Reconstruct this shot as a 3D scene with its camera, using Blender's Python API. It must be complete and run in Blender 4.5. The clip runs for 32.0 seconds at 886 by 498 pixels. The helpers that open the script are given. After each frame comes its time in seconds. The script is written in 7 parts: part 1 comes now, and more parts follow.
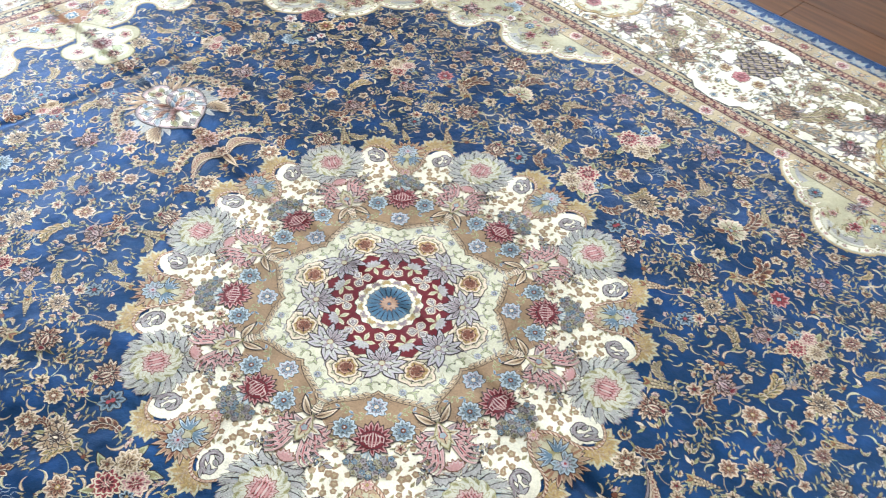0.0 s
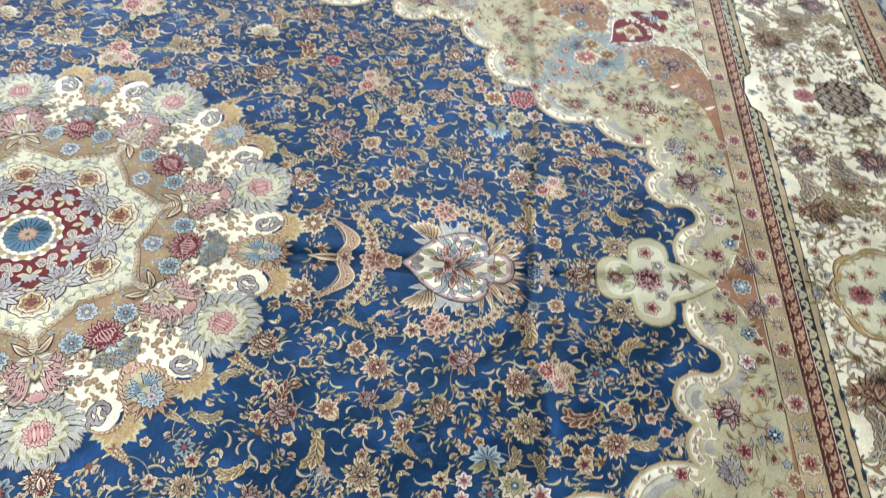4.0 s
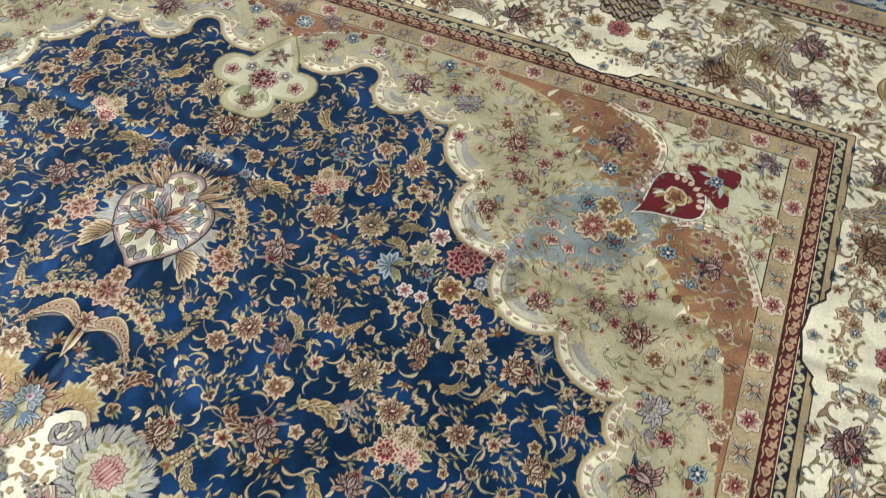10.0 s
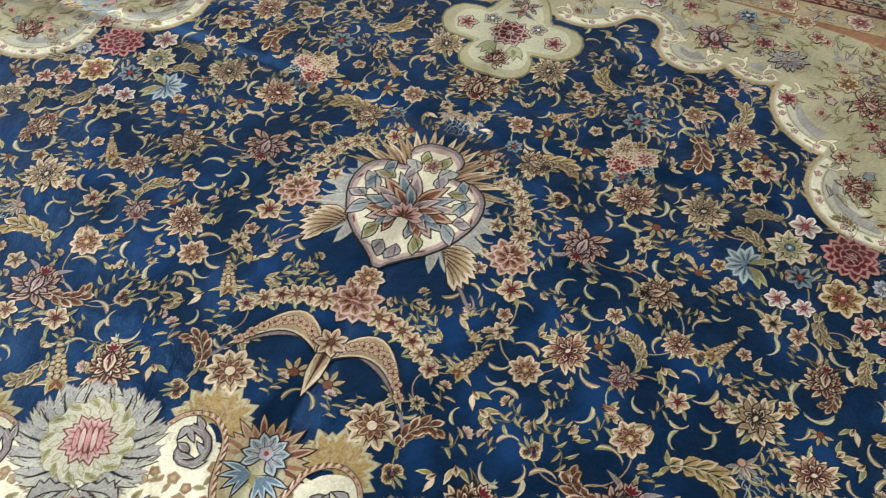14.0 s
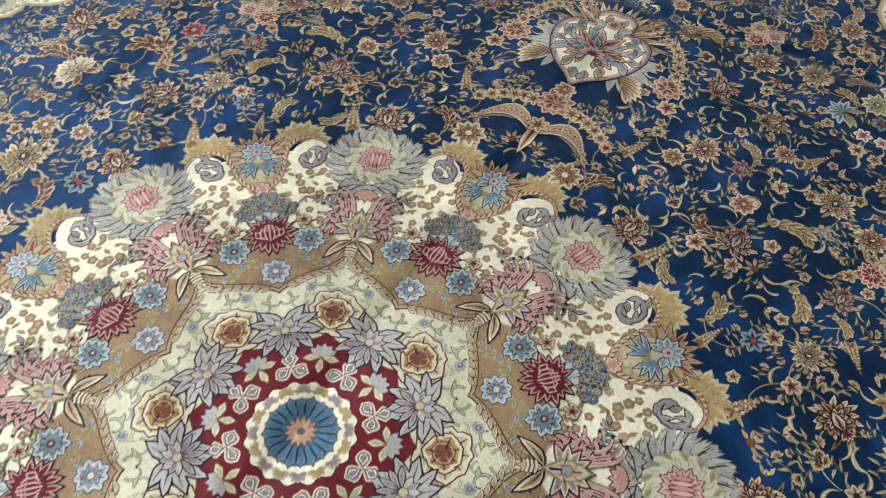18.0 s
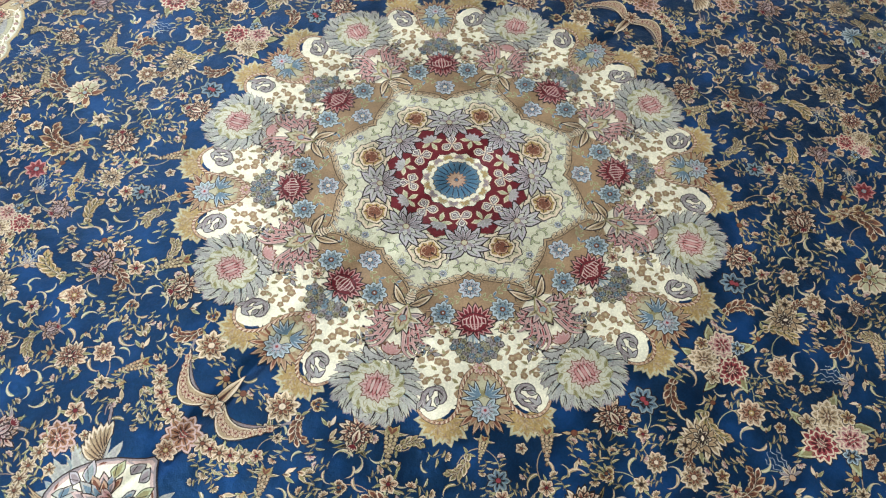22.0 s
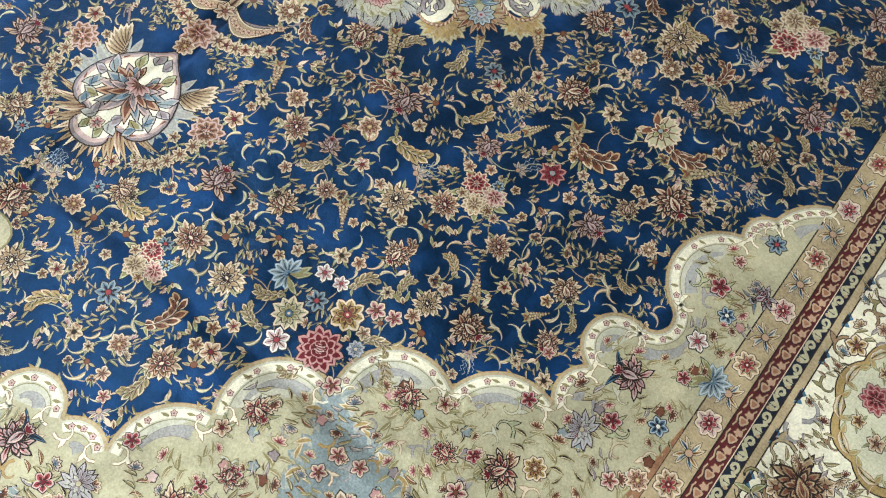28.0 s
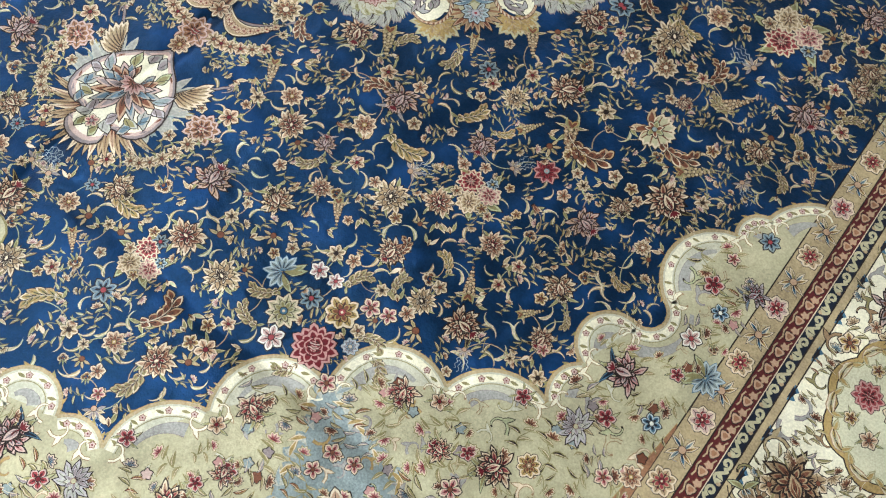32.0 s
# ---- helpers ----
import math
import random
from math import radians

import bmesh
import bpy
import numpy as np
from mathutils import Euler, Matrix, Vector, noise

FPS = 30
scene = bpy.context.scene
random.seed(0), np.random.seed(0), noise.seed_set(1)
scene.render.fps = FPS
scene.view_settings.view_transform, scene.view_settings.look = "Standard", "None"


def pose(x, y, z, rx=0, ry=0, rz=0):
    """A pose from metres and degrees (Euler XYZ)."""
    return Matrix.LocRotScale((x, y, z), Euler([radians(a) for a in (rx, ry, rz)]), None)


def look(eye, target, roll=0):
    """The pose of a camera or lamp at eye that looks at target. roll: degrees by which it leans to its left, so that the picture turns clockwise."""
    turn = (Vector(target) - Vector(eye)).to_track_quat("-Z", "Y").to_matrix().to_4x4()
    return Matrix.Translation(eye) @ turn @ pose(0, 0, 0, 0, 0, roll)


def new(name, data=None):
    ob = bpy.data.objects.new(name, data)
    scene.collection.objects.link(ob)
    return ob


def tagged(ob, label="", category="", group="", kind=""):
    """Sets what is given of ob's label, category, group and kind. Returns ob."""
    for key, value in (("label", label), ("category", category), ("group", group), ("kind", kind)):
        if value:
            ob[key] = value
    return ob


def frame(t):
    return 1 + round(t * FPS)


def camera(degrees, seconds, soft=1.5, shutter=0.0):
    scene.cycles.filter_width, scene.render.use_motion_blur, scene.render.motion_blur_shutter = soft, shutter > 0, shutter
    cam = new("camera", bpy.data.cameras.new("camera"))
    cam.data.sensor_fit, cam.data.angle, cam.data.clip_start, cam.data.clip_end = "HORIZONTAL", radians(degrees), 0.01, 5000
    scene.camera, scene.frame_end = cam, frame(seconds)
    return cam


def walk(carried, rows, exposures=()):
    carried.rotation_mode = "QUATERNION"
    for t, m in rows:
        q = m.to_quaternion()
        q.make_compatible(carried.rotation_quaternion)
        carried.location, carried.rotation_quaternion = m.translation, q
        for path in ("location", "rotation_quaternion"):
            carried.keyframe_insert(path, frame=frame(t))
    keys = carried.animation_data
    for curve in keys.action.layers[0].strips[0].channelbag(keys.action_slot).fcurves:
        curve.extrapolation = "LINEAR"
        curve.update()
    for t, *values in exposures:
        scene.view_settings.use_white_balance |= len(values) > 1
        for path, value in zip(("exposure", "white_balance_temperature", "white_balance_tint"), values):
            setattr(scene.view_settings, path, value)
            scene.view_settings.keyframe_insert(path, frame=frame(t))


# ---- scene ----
cam = camera(54.0, 32.0, soft=1.2, shutter=0.5)
PATH = [
    (0, (0.87, -0.696, 1.331), (-0.128, 0.264, -0.111), 2.5),
    (0.5, (0.866, -0.763, 1.332), (-0.033, 0.314, -0.093), 4.5),
    (1, (0.844, -0.843, 1.31), (0.163, 0.389, -0.111), 3.4),
    (1.5, (0.867, -0.895, 1.3), (0.393, 0.41, -0.14), 4.3),
    (2, (0.908, -0.924, 1.313), (0.542, 0.424, -0.118), 4.5),
    (2.5, (0.914, -1.02, 1.314), (0.645, 0.352, -0.116), 5.2),
    (4.5, (0.791, -1.068, 1.276), (0.84, 0.136, -0.32), 4.6),
    (5, (0.797, -1.02, 1.25), (0.885, 0.037, -0.446), 6.7),
    (5.5, (0.753, -0.993, 1.222), (0.834, -0.063, -0.546), 6.2),
    (6, (0.637, -0.991, 1.202), (0.876, -0.161, -0.602), 7.7),
    (6.5, (0.624, -0.978, 1.198), (0.988, -0.226, -0.62), 13.0),
    (7, (0.651, -0.942, 1.184), (0.986, -0.248, -0.662), 9.4),
    (7.5, (0.63, -0.866, 1.171), (1.109, -0.268, -0.676), 5.5),
    (8, (0.558, -0.827, 1.192), (1.224, -0.351, -0.632), 5.1),
    (8.5, (0.456, -0.874, 1.213), (1.314, -0.387, -0.527), 6.5),
    (9, (0.346, -0.84, 1.232), (1.337, -0.358, -0.437), 5.7),
    (9.5, (0.243, -0.752, 1.237), (1.299, -0.374, -0.419), 3.3),
    (10, (0.171, -0.737, 1.231), (1.241, -0.374, -0.42), 3.6),
    (10.5, (0.072, -0.726, 1.223), (1.164, -0.355, -0.411), 1.9),
    (11, (0.006, -0.665, 1.218), (1.089, -0.184, -0.393), -0.2),
    (11.5, (-0.012, -0.547, 1.191), (1.083, -0.093, -0.42), 0.1),
    (12, (0.006, -0.444, 1.114), (1.103, -0.048, -0.511), 0.5),
    (12.5, (0.046, -0.383, 1.023), (1.195, 0.017, -0.564), -0.5),
    (13, (0.129, -0.351, 0.918), (1.341, 0.047, -0.623), 2.7),
    (13.5, (0.19, -0.317, 0.83), (1.381, 0.111, -0.719), 2.2),
    (15.5, (0.047, -0.28, 0.806), (1.142, 0.206, -0.795), 1.6),
    (16, (-0.038, -0.288, 0.847), (1.057, 0.183, -0.759), 3.3),
    (16.5, (-0.122, -0.286, 0.883), (0.991, 0.185, -0.71), 3.1),
    (17, (-0.178, -0.296, 0.932), (0.896, 0.202, -0.68), 2.7),
    (17.5, (-0.237, -0.333, 0.945), (0.787, 0.209, -0.685), 1.5),
    (18, (-0.31, -0.371, 0.97), (0.741, 0.242, -0.618), 1.3),
    (18.5, (-0.379, -0.392, 0.989), (0.643, 0.23, -0.613), 1.2),
    (19, (-0.472, -0.407, 1.019), (0.556, 0.226, -0.576), 0.9),
    (19.5, (-0.56, -0.423, 1.062), (0.458, 0.189, -0.547), 2.6),
    (20, (-0.644, -0.452, 1.115), (0.377, 0.117, -0.507), 4.7),
    (20.5, (-0.714, -0.481, 1.172), (0.299, 0.047, -0.47), 5.7),
    (21, (-0.747, -0.511, 1.209), (0.207, 0.033, -0.463), 5.3),
    (21.5, (-0.794, -0.561, 1.264), (0.15, 0.047, -0.391), 5.6),
    (22, (-0.838, -0.599, 1.312), (0.057, 0.062, -0.35), 4.1),
    (22.5, (-0.851, -0.61, 1.323), (0.075, 0.045, -0.324), 5.5),
    (23, (-0.849, -0.611, 1.292), (0.058, -0.011, -0.386), 7.0),
    (23.5, (-0.889, -0.633, 1.271), (-0.068, -0.066, -0.462), 8.1),
    (24, (-0.937, -0.636, 1.261), (-0.217, -0.125, -0.534), 8.1),
    (24.1, (-0.952, -0.665, 1.239), (-0.237, -0.117, -0.546), 5.9),
    (24.5, (-1.016, -0.63, 1.238), (-0.339, -0.169, -0.586), 10.1),
    (25, (-1.116, -0.658, 1.228), (-0.462, -0.218, -0.61), 9.7),
    (25.5, (-1.159, -0.706, 1.213), (-0.546, -0.345, -0.656), 11.3),
    (27.5, (-1.162, -0.816, 1.226), (-0.47, -0.431, -0.611), 9.4),
    (28, (-1.173, -0.81, 1.226), (-0.485, -0.421, -0.611), 9.5),
    (28.5, (-1.172, -0.809, 1.225), (-0.492, -0.418, -0.615), 9.0),
    (29, (-1.169, -0.81, 1.227), (-0.486, -0.426, -0.613), 9.3),
    (29.5, (-1.175, -0.815, 1.228), (-0.486, -0.424, -0.609), 9.3),
    (30, (-1.174, -0.819, 1.228), (-0.49, -0.427, -0.61), 9.3),
    (30.5, (-1.168, -0.816, 1.227), (-0.493, -0.436, -0.617), 9.6),
    (31, (-1.166, -0.816, 1.226), (-0.498, -0.431, -0.619), 9.0),
    (31.5, (-1.167, -0.82, 1.226), (-0.488, -0.438, -0.616), 9.6),
    (32, (-1.172, -0.816, 1.229), (-0.483, -0.432, -0.609), 9.8),
]
walk(cam, [(t, look(eye, target, roll)) for t, eye, target, roll in PATH],
     [(0.0, 0.03, 5850, 12), (2.0, -0.05, 6000, 11), (5.0, 0.16, 6000, 10), (6.0, 0.12, 6050, 9), (8.0, 0.28, 6150, 9), (9.5, 0.16, 6400, 10), (11.0, 0.0, 6150, 10), (13.0, -0.06, 6400, 10), (17.0, -0.22, 6200, 11),
      (20.0, -0.24, 6200, 10), (22.0, -0.16, 6050, 9), (24.0, -0.12, 5980, 9), (25.5, -0.06, 6150, 8), (28.0, -0.18, 6120, 8), (32.0, -0.17, 6120, 8)])

# ---- world, light ----
world = bpy.data.worlds.new("world")
scene.world = world
world.use_nodes = True
wn = world.node_tree.nodes
sky = wn.new("ShaderNodeTexSky")
sky.sky_type, sky.sun_disc, sky.sun_elevation, sky.sun_rotation = "NISHITA", False, radians(38), radians(-45)
world.node_tree.links.new(sky.outputs[0], wn["Background"].inputs[0])
wn["Background"].inputs[1].default_value = 0.10


def area(name, m, w, h, power, rgb):
    lamp = bpy.data.lights.new(name, "AREA")
    lamp.shape, lamp.size, lamp.size_y, lamp.energy, lamp.color = "RECTANGLE", w, h, power, rgb
    ob = new(name, lamp)
    ob.matrix_world = m
    return ob


ROOM_X, ROOM_Y, ROOM_H = 4.4, 4.0, 3.1
ADDED_LAMPS = [(-3.2, -2.2, 3), (-1.2, -2.2, 3), (0.9, -2.2, 3), (3.0, -2.2, 3), (-3.2, 0.9, 20), (-1.2, 0.9, 36), (3.0, 0.9, 3), (0.9, 2.7, 40)]
# unseen lights added for the pile's sheen: at assumed windows north and west, and as assumed ceiling panels, the
# northern ones brighter
for px, power in ((-1.9, 46), (1.9, 26)):
    area("window_light", look((px, ROOM_Y - 0.12, 1.75), (px * 0.5, 0, 0.2)), 2.6, 1.7, power, (0.90, 0.97, 1.0))
area("window_light", look((-ROOM_X + 0.12, 0.0, 1.75), (0, 0, 0.3)), 2.6, 1.7, 105, (0.90, 0.97, 1.0))
# overhead lights of the assumed panels, placed to give glare on the pile
for px, py, power in ADDED_LAMPS:
    area("added_top_light", pose(px, py, ROOM_H - 0.07), 1.15, 0.55, power, (0.96, 0.99, 0.95))


# ---- materials ----
def nodes_of(name):
    mat = bpy.data.materials.new(name)
    mat.use_nodes = True
    nt = mat.node_tree
    return mat, nt, nt.nodes["Principled BSDF"]


def make_relief():
    """A shared group: the tuft grain, the soft waves and the two fold lines of the pile as a normal; tuft tone and
    painted sheen patches as a shade factor.
    """
    g = bpy.data.node_groups.new("pile_relief", "ShaderNodeTree")
    g.interface.new_socket("Normal", in_out="OUTPUT", socket_type="NodeSocketVector")
    g.interface.new_socket("Shade", in_out="OUTPUT", socket_type="NodeSocketFloat")
    g.interface.new_socket("SheenPatch", in_out="OUTPUT", socket_type="NodeSocketFloat")
    n, l = g.nodes, g.links
    out = n.new("NodeGroupOutput")
    geo = n.new("ShaderNodeNewGeometry")

    def noise_at(scale, detail):
        t = n.new("ShaderNodeTexNoise")
        t.inputs["Scale"].default_value, t.inputs["Detail"].default_value = scale, detail
        l.new(geo.outputs["Position"], t.inputs["Vector"])
        return t.outputs["Fac"]

    def calc(op, a, b=None):
        m = n.new("ShaderNodeMath")
        m.operation = op
        for i, v in enumerate((a, b)):
            if isinstance(v, (int, float)):
                m.inputs[i].default_value = v
            elif v is not None:
                l.new(v, m.inputs[i])
        return m.outputs[0]

    xyz = n.new("ShaderNodeSeparateXYZ")
    l.new(geo.outputs["Position"], xyz.inputs[0])
    wander = noise_at(1.7, 2)

    def fold(axis, at, width, depth):
        d = calc("ADD", calc("SUBTRACT", xyz.outputs[axis], at), calc("MULTIPLY", calc("SUBTRACT", wander, 0.5), 0.10))
        q = calc("MULTIPLY", calc("MULTIPLY", d, 1 / width), calc("MULTIPLY", d, 1 / width))
        return calc("MULTIPLY", calc("EXPONENT", calc("MULTIPLY", q, -1.0)), -depth)

    wave = calc("MULTIPLY", noise_at(3.2, 2), 0.030)
    patch = calc("MULTIPLY", noise_at(15.0, 3), 0.0085)
    grain = calc("MULTIPLY", noise_at(420.0, 2), 0.0007)
    total = wave
    for piece in (fold("Y", 0.0, 0.016, 0.010), fold("X", 0.06, 0.05, 0.005), fold("X", -1.02, 0.018, 0.008), fold("X", 0.99, 0.016, 0.008), fold("Y", 0.62, 0.04, 0.004), patch, grain):
        total = calc("ADD", total, piece)
    bump = n.new("ShaderNodeBump")
    bump.inputs["Distance"].default_value = 1.0
    bump.inputs["Strength"].default_value = 1.0
    l.new(total, bump.inputs["Height"])
    l.new(bump.outputs[0], out.inputs["Normal"])
    # the nap's patchy sheen, put into the dye colour as lighter and darker areas
    sheen_patches = n.new("ShaderNodeMapRange")
    sheen_patches.inputs["From Min"].default_value, sheen_patches.inputs["From Max"].default_value = 0.36, 0.66
    l.new(noise_at(13.0, 4), sheen_patches.inputs["Value"])
    tuft = n.new("ShaderNodeMapRange")
    tuft.inputs["From Min"].default_value, tuft.inputs["From Max"].default_value = 0.30, 0.70
    l.new(noise_at(330.0, 2), tuft.inputs["Value"])
    shade = calc("ADD", calc("MULTIPLY", tuft.outputs[0], 0.5), calc("MULTIPLY", sheen_patches.outputs[0], 0.5))
    l.new(shade, out.inputs["Shade"])
    l.new(calc("ADD", calc("MULTIPLY", tuft.outputs[0], 0.25), calc("MULTIPLY", calc("MULTIPLY", sheen_patches.outputs[0], sheen_patches.outputs[0]), 0.75)), out.inputs["SheenPatch"])
    return g


RELIEF = make_relief()


def pile(name, rgb, gloss=0.34, mottle=0.45):
    """Silk pile of one dye: tone that shifts from knot to knot, sheen patches painted into the colour, with a soft
    sheen.
    """
    mat, nt, bsdf = nodes_of(name)
    g = nt.nodes.new("ShaderNodeGroup")
    g.node_tree = RELIEF
    ramp = nt.nodes.new("ShaderNodeMapRange")
    ramp.inputs["From Min"].default_value, ramp.inputs["From Max"].default_value = 0.1, 0.9
    ramp.inputs["To Min"].default_value, ramp.inputs["To Max"].default_value = 1 - mottle, 1 + mottle * (1.6 if max(rgb) < 0.07 else 1)
    nt.links.new(g.outputs["SheenPatch" if max(rgb) < 0.07 else "Shade"], ramp.inputs["Value"])
    mul = nt.nodes.new("ShaderNodeVectorMath")
    mul.operation = "SCALE"
    mul.inputs[0].default_value = rgb
    nt.links.new(ramp.outputs[0], mul.inputs["Scale"])
    nt.links.new(mul.outputs[0], bsdf.inputs["Base Color"])
    nt.links.new(g.outputs["Normal"], bsdf.inputs["Normal"])
    bsdf.inputs["Roughness"].default_value = gloss
    top = max(rgb)
    tint = (*[0.20 + 0.80 * c / top for c in rgb], 1)
    bsdf.inputs["Specular IOR Level"].default_value = 0.30
    bsdf.inputs["Specular Tint"].default_value = tint
    bsdf.inputs["Sheen Tint"].default_value = tint
    dark = 0.04 < top < 0.07
    bsdf.inputs["Sheen Weight"].default_value = 0.13 if dark else 0.10
    bsdf.inputs["Sheen Roughness"].default_value = 0.5 if dark else 0.4
    if dark:
        bsdf.inputs["Sheen Tint"].default_value = (0.10, 0.40, 1.0, 1)
    # the fibres' own coloured lustre
    lustre, mix = nt.nodes.new("ShaderNodeBsdfGlossy"), nt.nodes.new("ShaderNodeMixShader")
    lustre.inputs["Roughness"].default_value = 0.29 if dark else 0.26
    lustre.inputs["Color"].default_value = (0.045, 0.220, 0.57, 1) if dark else (*[0.15 * top ** 0.5 + 0.85 * c for c in rgb], 1)
    nt.links.new(g.outputs["Normal"], lustre.inputs["Normal"])
    mix.inputs[0].default_value = 0.082 if dark else (0.15 if top > 0.3 else 0.12)
    nt.links.new(bsdf.outputs[0], mix.inputs[1])
    nt.links.new(lustre.outputs[0], mix.inputs[2])
    nt.links.new(mix.outputs[0], nt.nodes["Material Output"].inputs["Surface"])
    return mat


DYE = {}
for dye_name, rgb in dict(
    navy=(0.0026, 0.0125, 0.043), midnight=(0.008, 0.011, 0.020), line=(0.010, 0.007, 0.0065), tan=(0.43, 0.315, 0.190),
    peach=(0.48, 0.310, 0.205), blush=(0.56, 0.405, 0.36), slate=(0.12, 0.185, 0.24), lilac=(0.46, 0.42, 0.44), laurel=(0.43, 0.43, 0.375), rust=(0.165, 0.062, 0.036), ivory=(0.83, 0.78, 0.60), white=(0.83, 0.81, 0.72), mauve=(0.255, 0.21, 0.215), cream=(0.70, 0.58, 0.42), pale=(0.55, 0.53, 0.41),
    grey=(0.36, 0.35, 0.325), olive=(0.25, 0.22, 0.10), leaf=(0.42, 0.44, 0.26), sky=(0.45, 0.53, 0.57), steel=(0.065, 0.150, 0.23),
    rose=(0.30, 0.052, 0.060), pink=(0.50, 0.265, 0.245), crimson=(0.125, 0.014, 0.020), maroon=(0.085, 0.016, 0.017), gold=(0.39, 0.27, 0.105), celadon=(0.62, 0.60, 0.43),
    sand=(0.48, 0.44, 0.285), brown=(0.30, 0.198, 0.112), terracotta=(0.31, 0.155, 0.085), cloud=(0.245, 0.295, 0.30), biscuit=(0.43, 0.335, 0.195)).items():
    DYE[dye_name] = pile("silk_" + dye_name, rgb, mottle=0.88 if dye_name == "navy" else (0.24 if max(rgb) > 0.44 else 0.36))


def wood_material():
    mat, nt, bsdf = nodes_of("floor_wood")
    n, l = nt.nodes, nt.links
    geo, info = n.new("ShaderNodeNewGeometry"), n.new("ShaderNodeObjectInfo")
    stretch = n.new("ShaderNodeVectorMath")
    stretch.operation = "MULTIPLY"
    stretch.inputs[1].default_value = (1.6, 26, 1)
    l.new(geo.outputs["Position"], stretch.inputs[0])
    shift = n.new("ShaderNodeVectorMath")
    shift.operation = "ADD"
    l.new(stretch.outputs[0], shift.inputs[0])
    l.new(info.outputs["Random"], shift.inputs[1])
    tex = n.new("ShaderNodeTexNoise")
    tex.inputs["Scale"].default_value, tex.inputs["Detail"].default_value = 2.0, 6
    l.new(shift.outputs[0], tex.inputs["Vector"])
    ramp = n.new("ShaderNodeValToRGB")
    ramp.color_ramp.elements[0].color, ramp.color_ramp.elements[1].color = (0.062, 0.024, 0.007, 1), (0.145, 0.060, 0.018, 1)
    ramp.color_ramp.elements[0].position, ramp.color_ramp.elements[1].position = 0.3, 0.75
    l.new(tex.outputs["Fac"], ramp.inputs[0])
    hue = n.new("ShaderNodeHueSaturation")
    val = n.new("ShaderNodeMapRange")
    val.inputs["To Min"].default_value, val.inputs["To Max"].default_value = 0.8, 1.2
    l.new(info.outputs["Random"], val.inputs["Value"])
    l.new(val.outputs[0], hue.inputs["Value"])
    l.new(ramp.outputs[0], hue.inputs["Color"])
    l.new(hue.outputs[0], bsdf.inputs["Base Color"])
    bump = n.new("ShaderNodeBump")
    bump.inputs["Strength"].default_value, bump.inputs["Distance"].default_value = 0.25, 0.002
    l.new(tex.outputs["Fac"], bump.inputs["Height"])
    l.new(bump.outputs[0], bsdf.inputs["Normal"])
    bsdf.inputs["Roughness"].default_value = 0.55
    bsdf.inputs["Specular IOR Level"].default_value = 0.2
    return mat


def plain(name, rgb, rough, scale=30.0):
    mat, nt, bsdf = nodes_of(name)
    tex = nt.nodes.new("ShaderNodeTexNoise")
    tex.inputs["Scale"].default_value = scale
    mix = nt.nodes.new("ShaderNodeMix")
    mix.data_type = "RGBA"
    mix.inputs[6].default_value, mix.inputs[7].default_value = (*[c * 0.88 for c in rgb], 1), (*rgb, 1)
    nt.links.new(tex.outputs["Fac"], mix.inputs[0])
    nt.links.new(mix.outputs[2], bsdf.inputs["Base Color"])
    bsdf.inputs["Roughness"].default_value = rough
    return mat


WOOD, PLASTER, CEILING = wood_material(), plain("wall_plaster", (0.72, 0.71, 0.67), 0.85), plain("ceiling_paint", (0.8, 0.8, 0.78), 0.9)
COTTON, JUTE = plain("fringe_cotton", (0.78, 0.76, 0.72), 0.8, 300), plain("warp_backing", (0.5, 0.45, 0.36), 0.9, 200)
GLASS, WHITE_METAL = plain("window_pane", (0.85, 0.9, 0.95), 0.1), plain("white_metal", (0.75, 0.75, 0.74), 0.4)
LIT = plain("added_lamp_diffuser", (0.9, 0.9, 0.86), 0.6)
# glow for the added ceiling panels
LIT.node_tree.nodes["Principled BSDF"].inputs["Emission Color"].default_value = (1, 0.97, 0.91, 1)
LIT.node_tree.nodes["Principled BSDF"].inputs["Emission Strength"].default_value = 3.0


# ---- room ----
def box(bm, x0, x1, y0, y1, z0, z1):
    vs = [bm.verts.new(p) for p in ((x0, y0, z0), (x1, y0, z0), (x1, y1, z0), (x0, y1, z0), (x0, y0, z1), (x1, y0, z1), (x1, y1, z1), (x0, y1, z1))]
    for f in ((0, 3, 2, 1), (4, 5, 6, 7), (0, 1, 5, 4), (1, 2, 6, 5), (2, 3, 7, 6), (3, 0, 4, 7)):
        bm.faces.new([vs[i] for i in f])


def from_boxes(name, boxes, mat, parent=None):
    bm = bmesh.new()
    for b in boxes:
        box(bm, *b)
    me = bpy.data.meshes.new(name)
    bm.to_mesh(me)
    bm.free()
    me.materials.append(mat)
    ob = new(name, me)
    ob.parent = parent
    return ob


X, Y, HH = ROOM_X, ROOM_Y, ROOM_H
# unseen walls and ceiling, added to close the space round the lights
tagged(from_boxes("added_wall_east", [(X, X + 0.2, -Y - 0.2, Y + 0.2, 0, HH)], PLASTER), "unseen added wall, plain off-white plaster", "wall", kind="structure")
tagged(from_boxes("added_wall_south", [(-X, X, -Y - 0.2, -Y, 0, HH)], PLASTER), "unseen added wall, plain off-white plaster", "wall", kind="structure")
tagged(from_boxes("added_wall_west", [(-X - 0.2, -X, -Y - 0.2, -1.35, 0, HH), (-X - 0.2, -X, 1.35, Y + 0.2, 0, HH), (-X - 0.2, -X, -1.35, 1.35, 0, 0.85), (-X - 0.2, -X, -1.35, 1.35, 2.65, HH)], PLASTER), "unseen added off-white wall with one wide window opening", "wall", kind="structure")
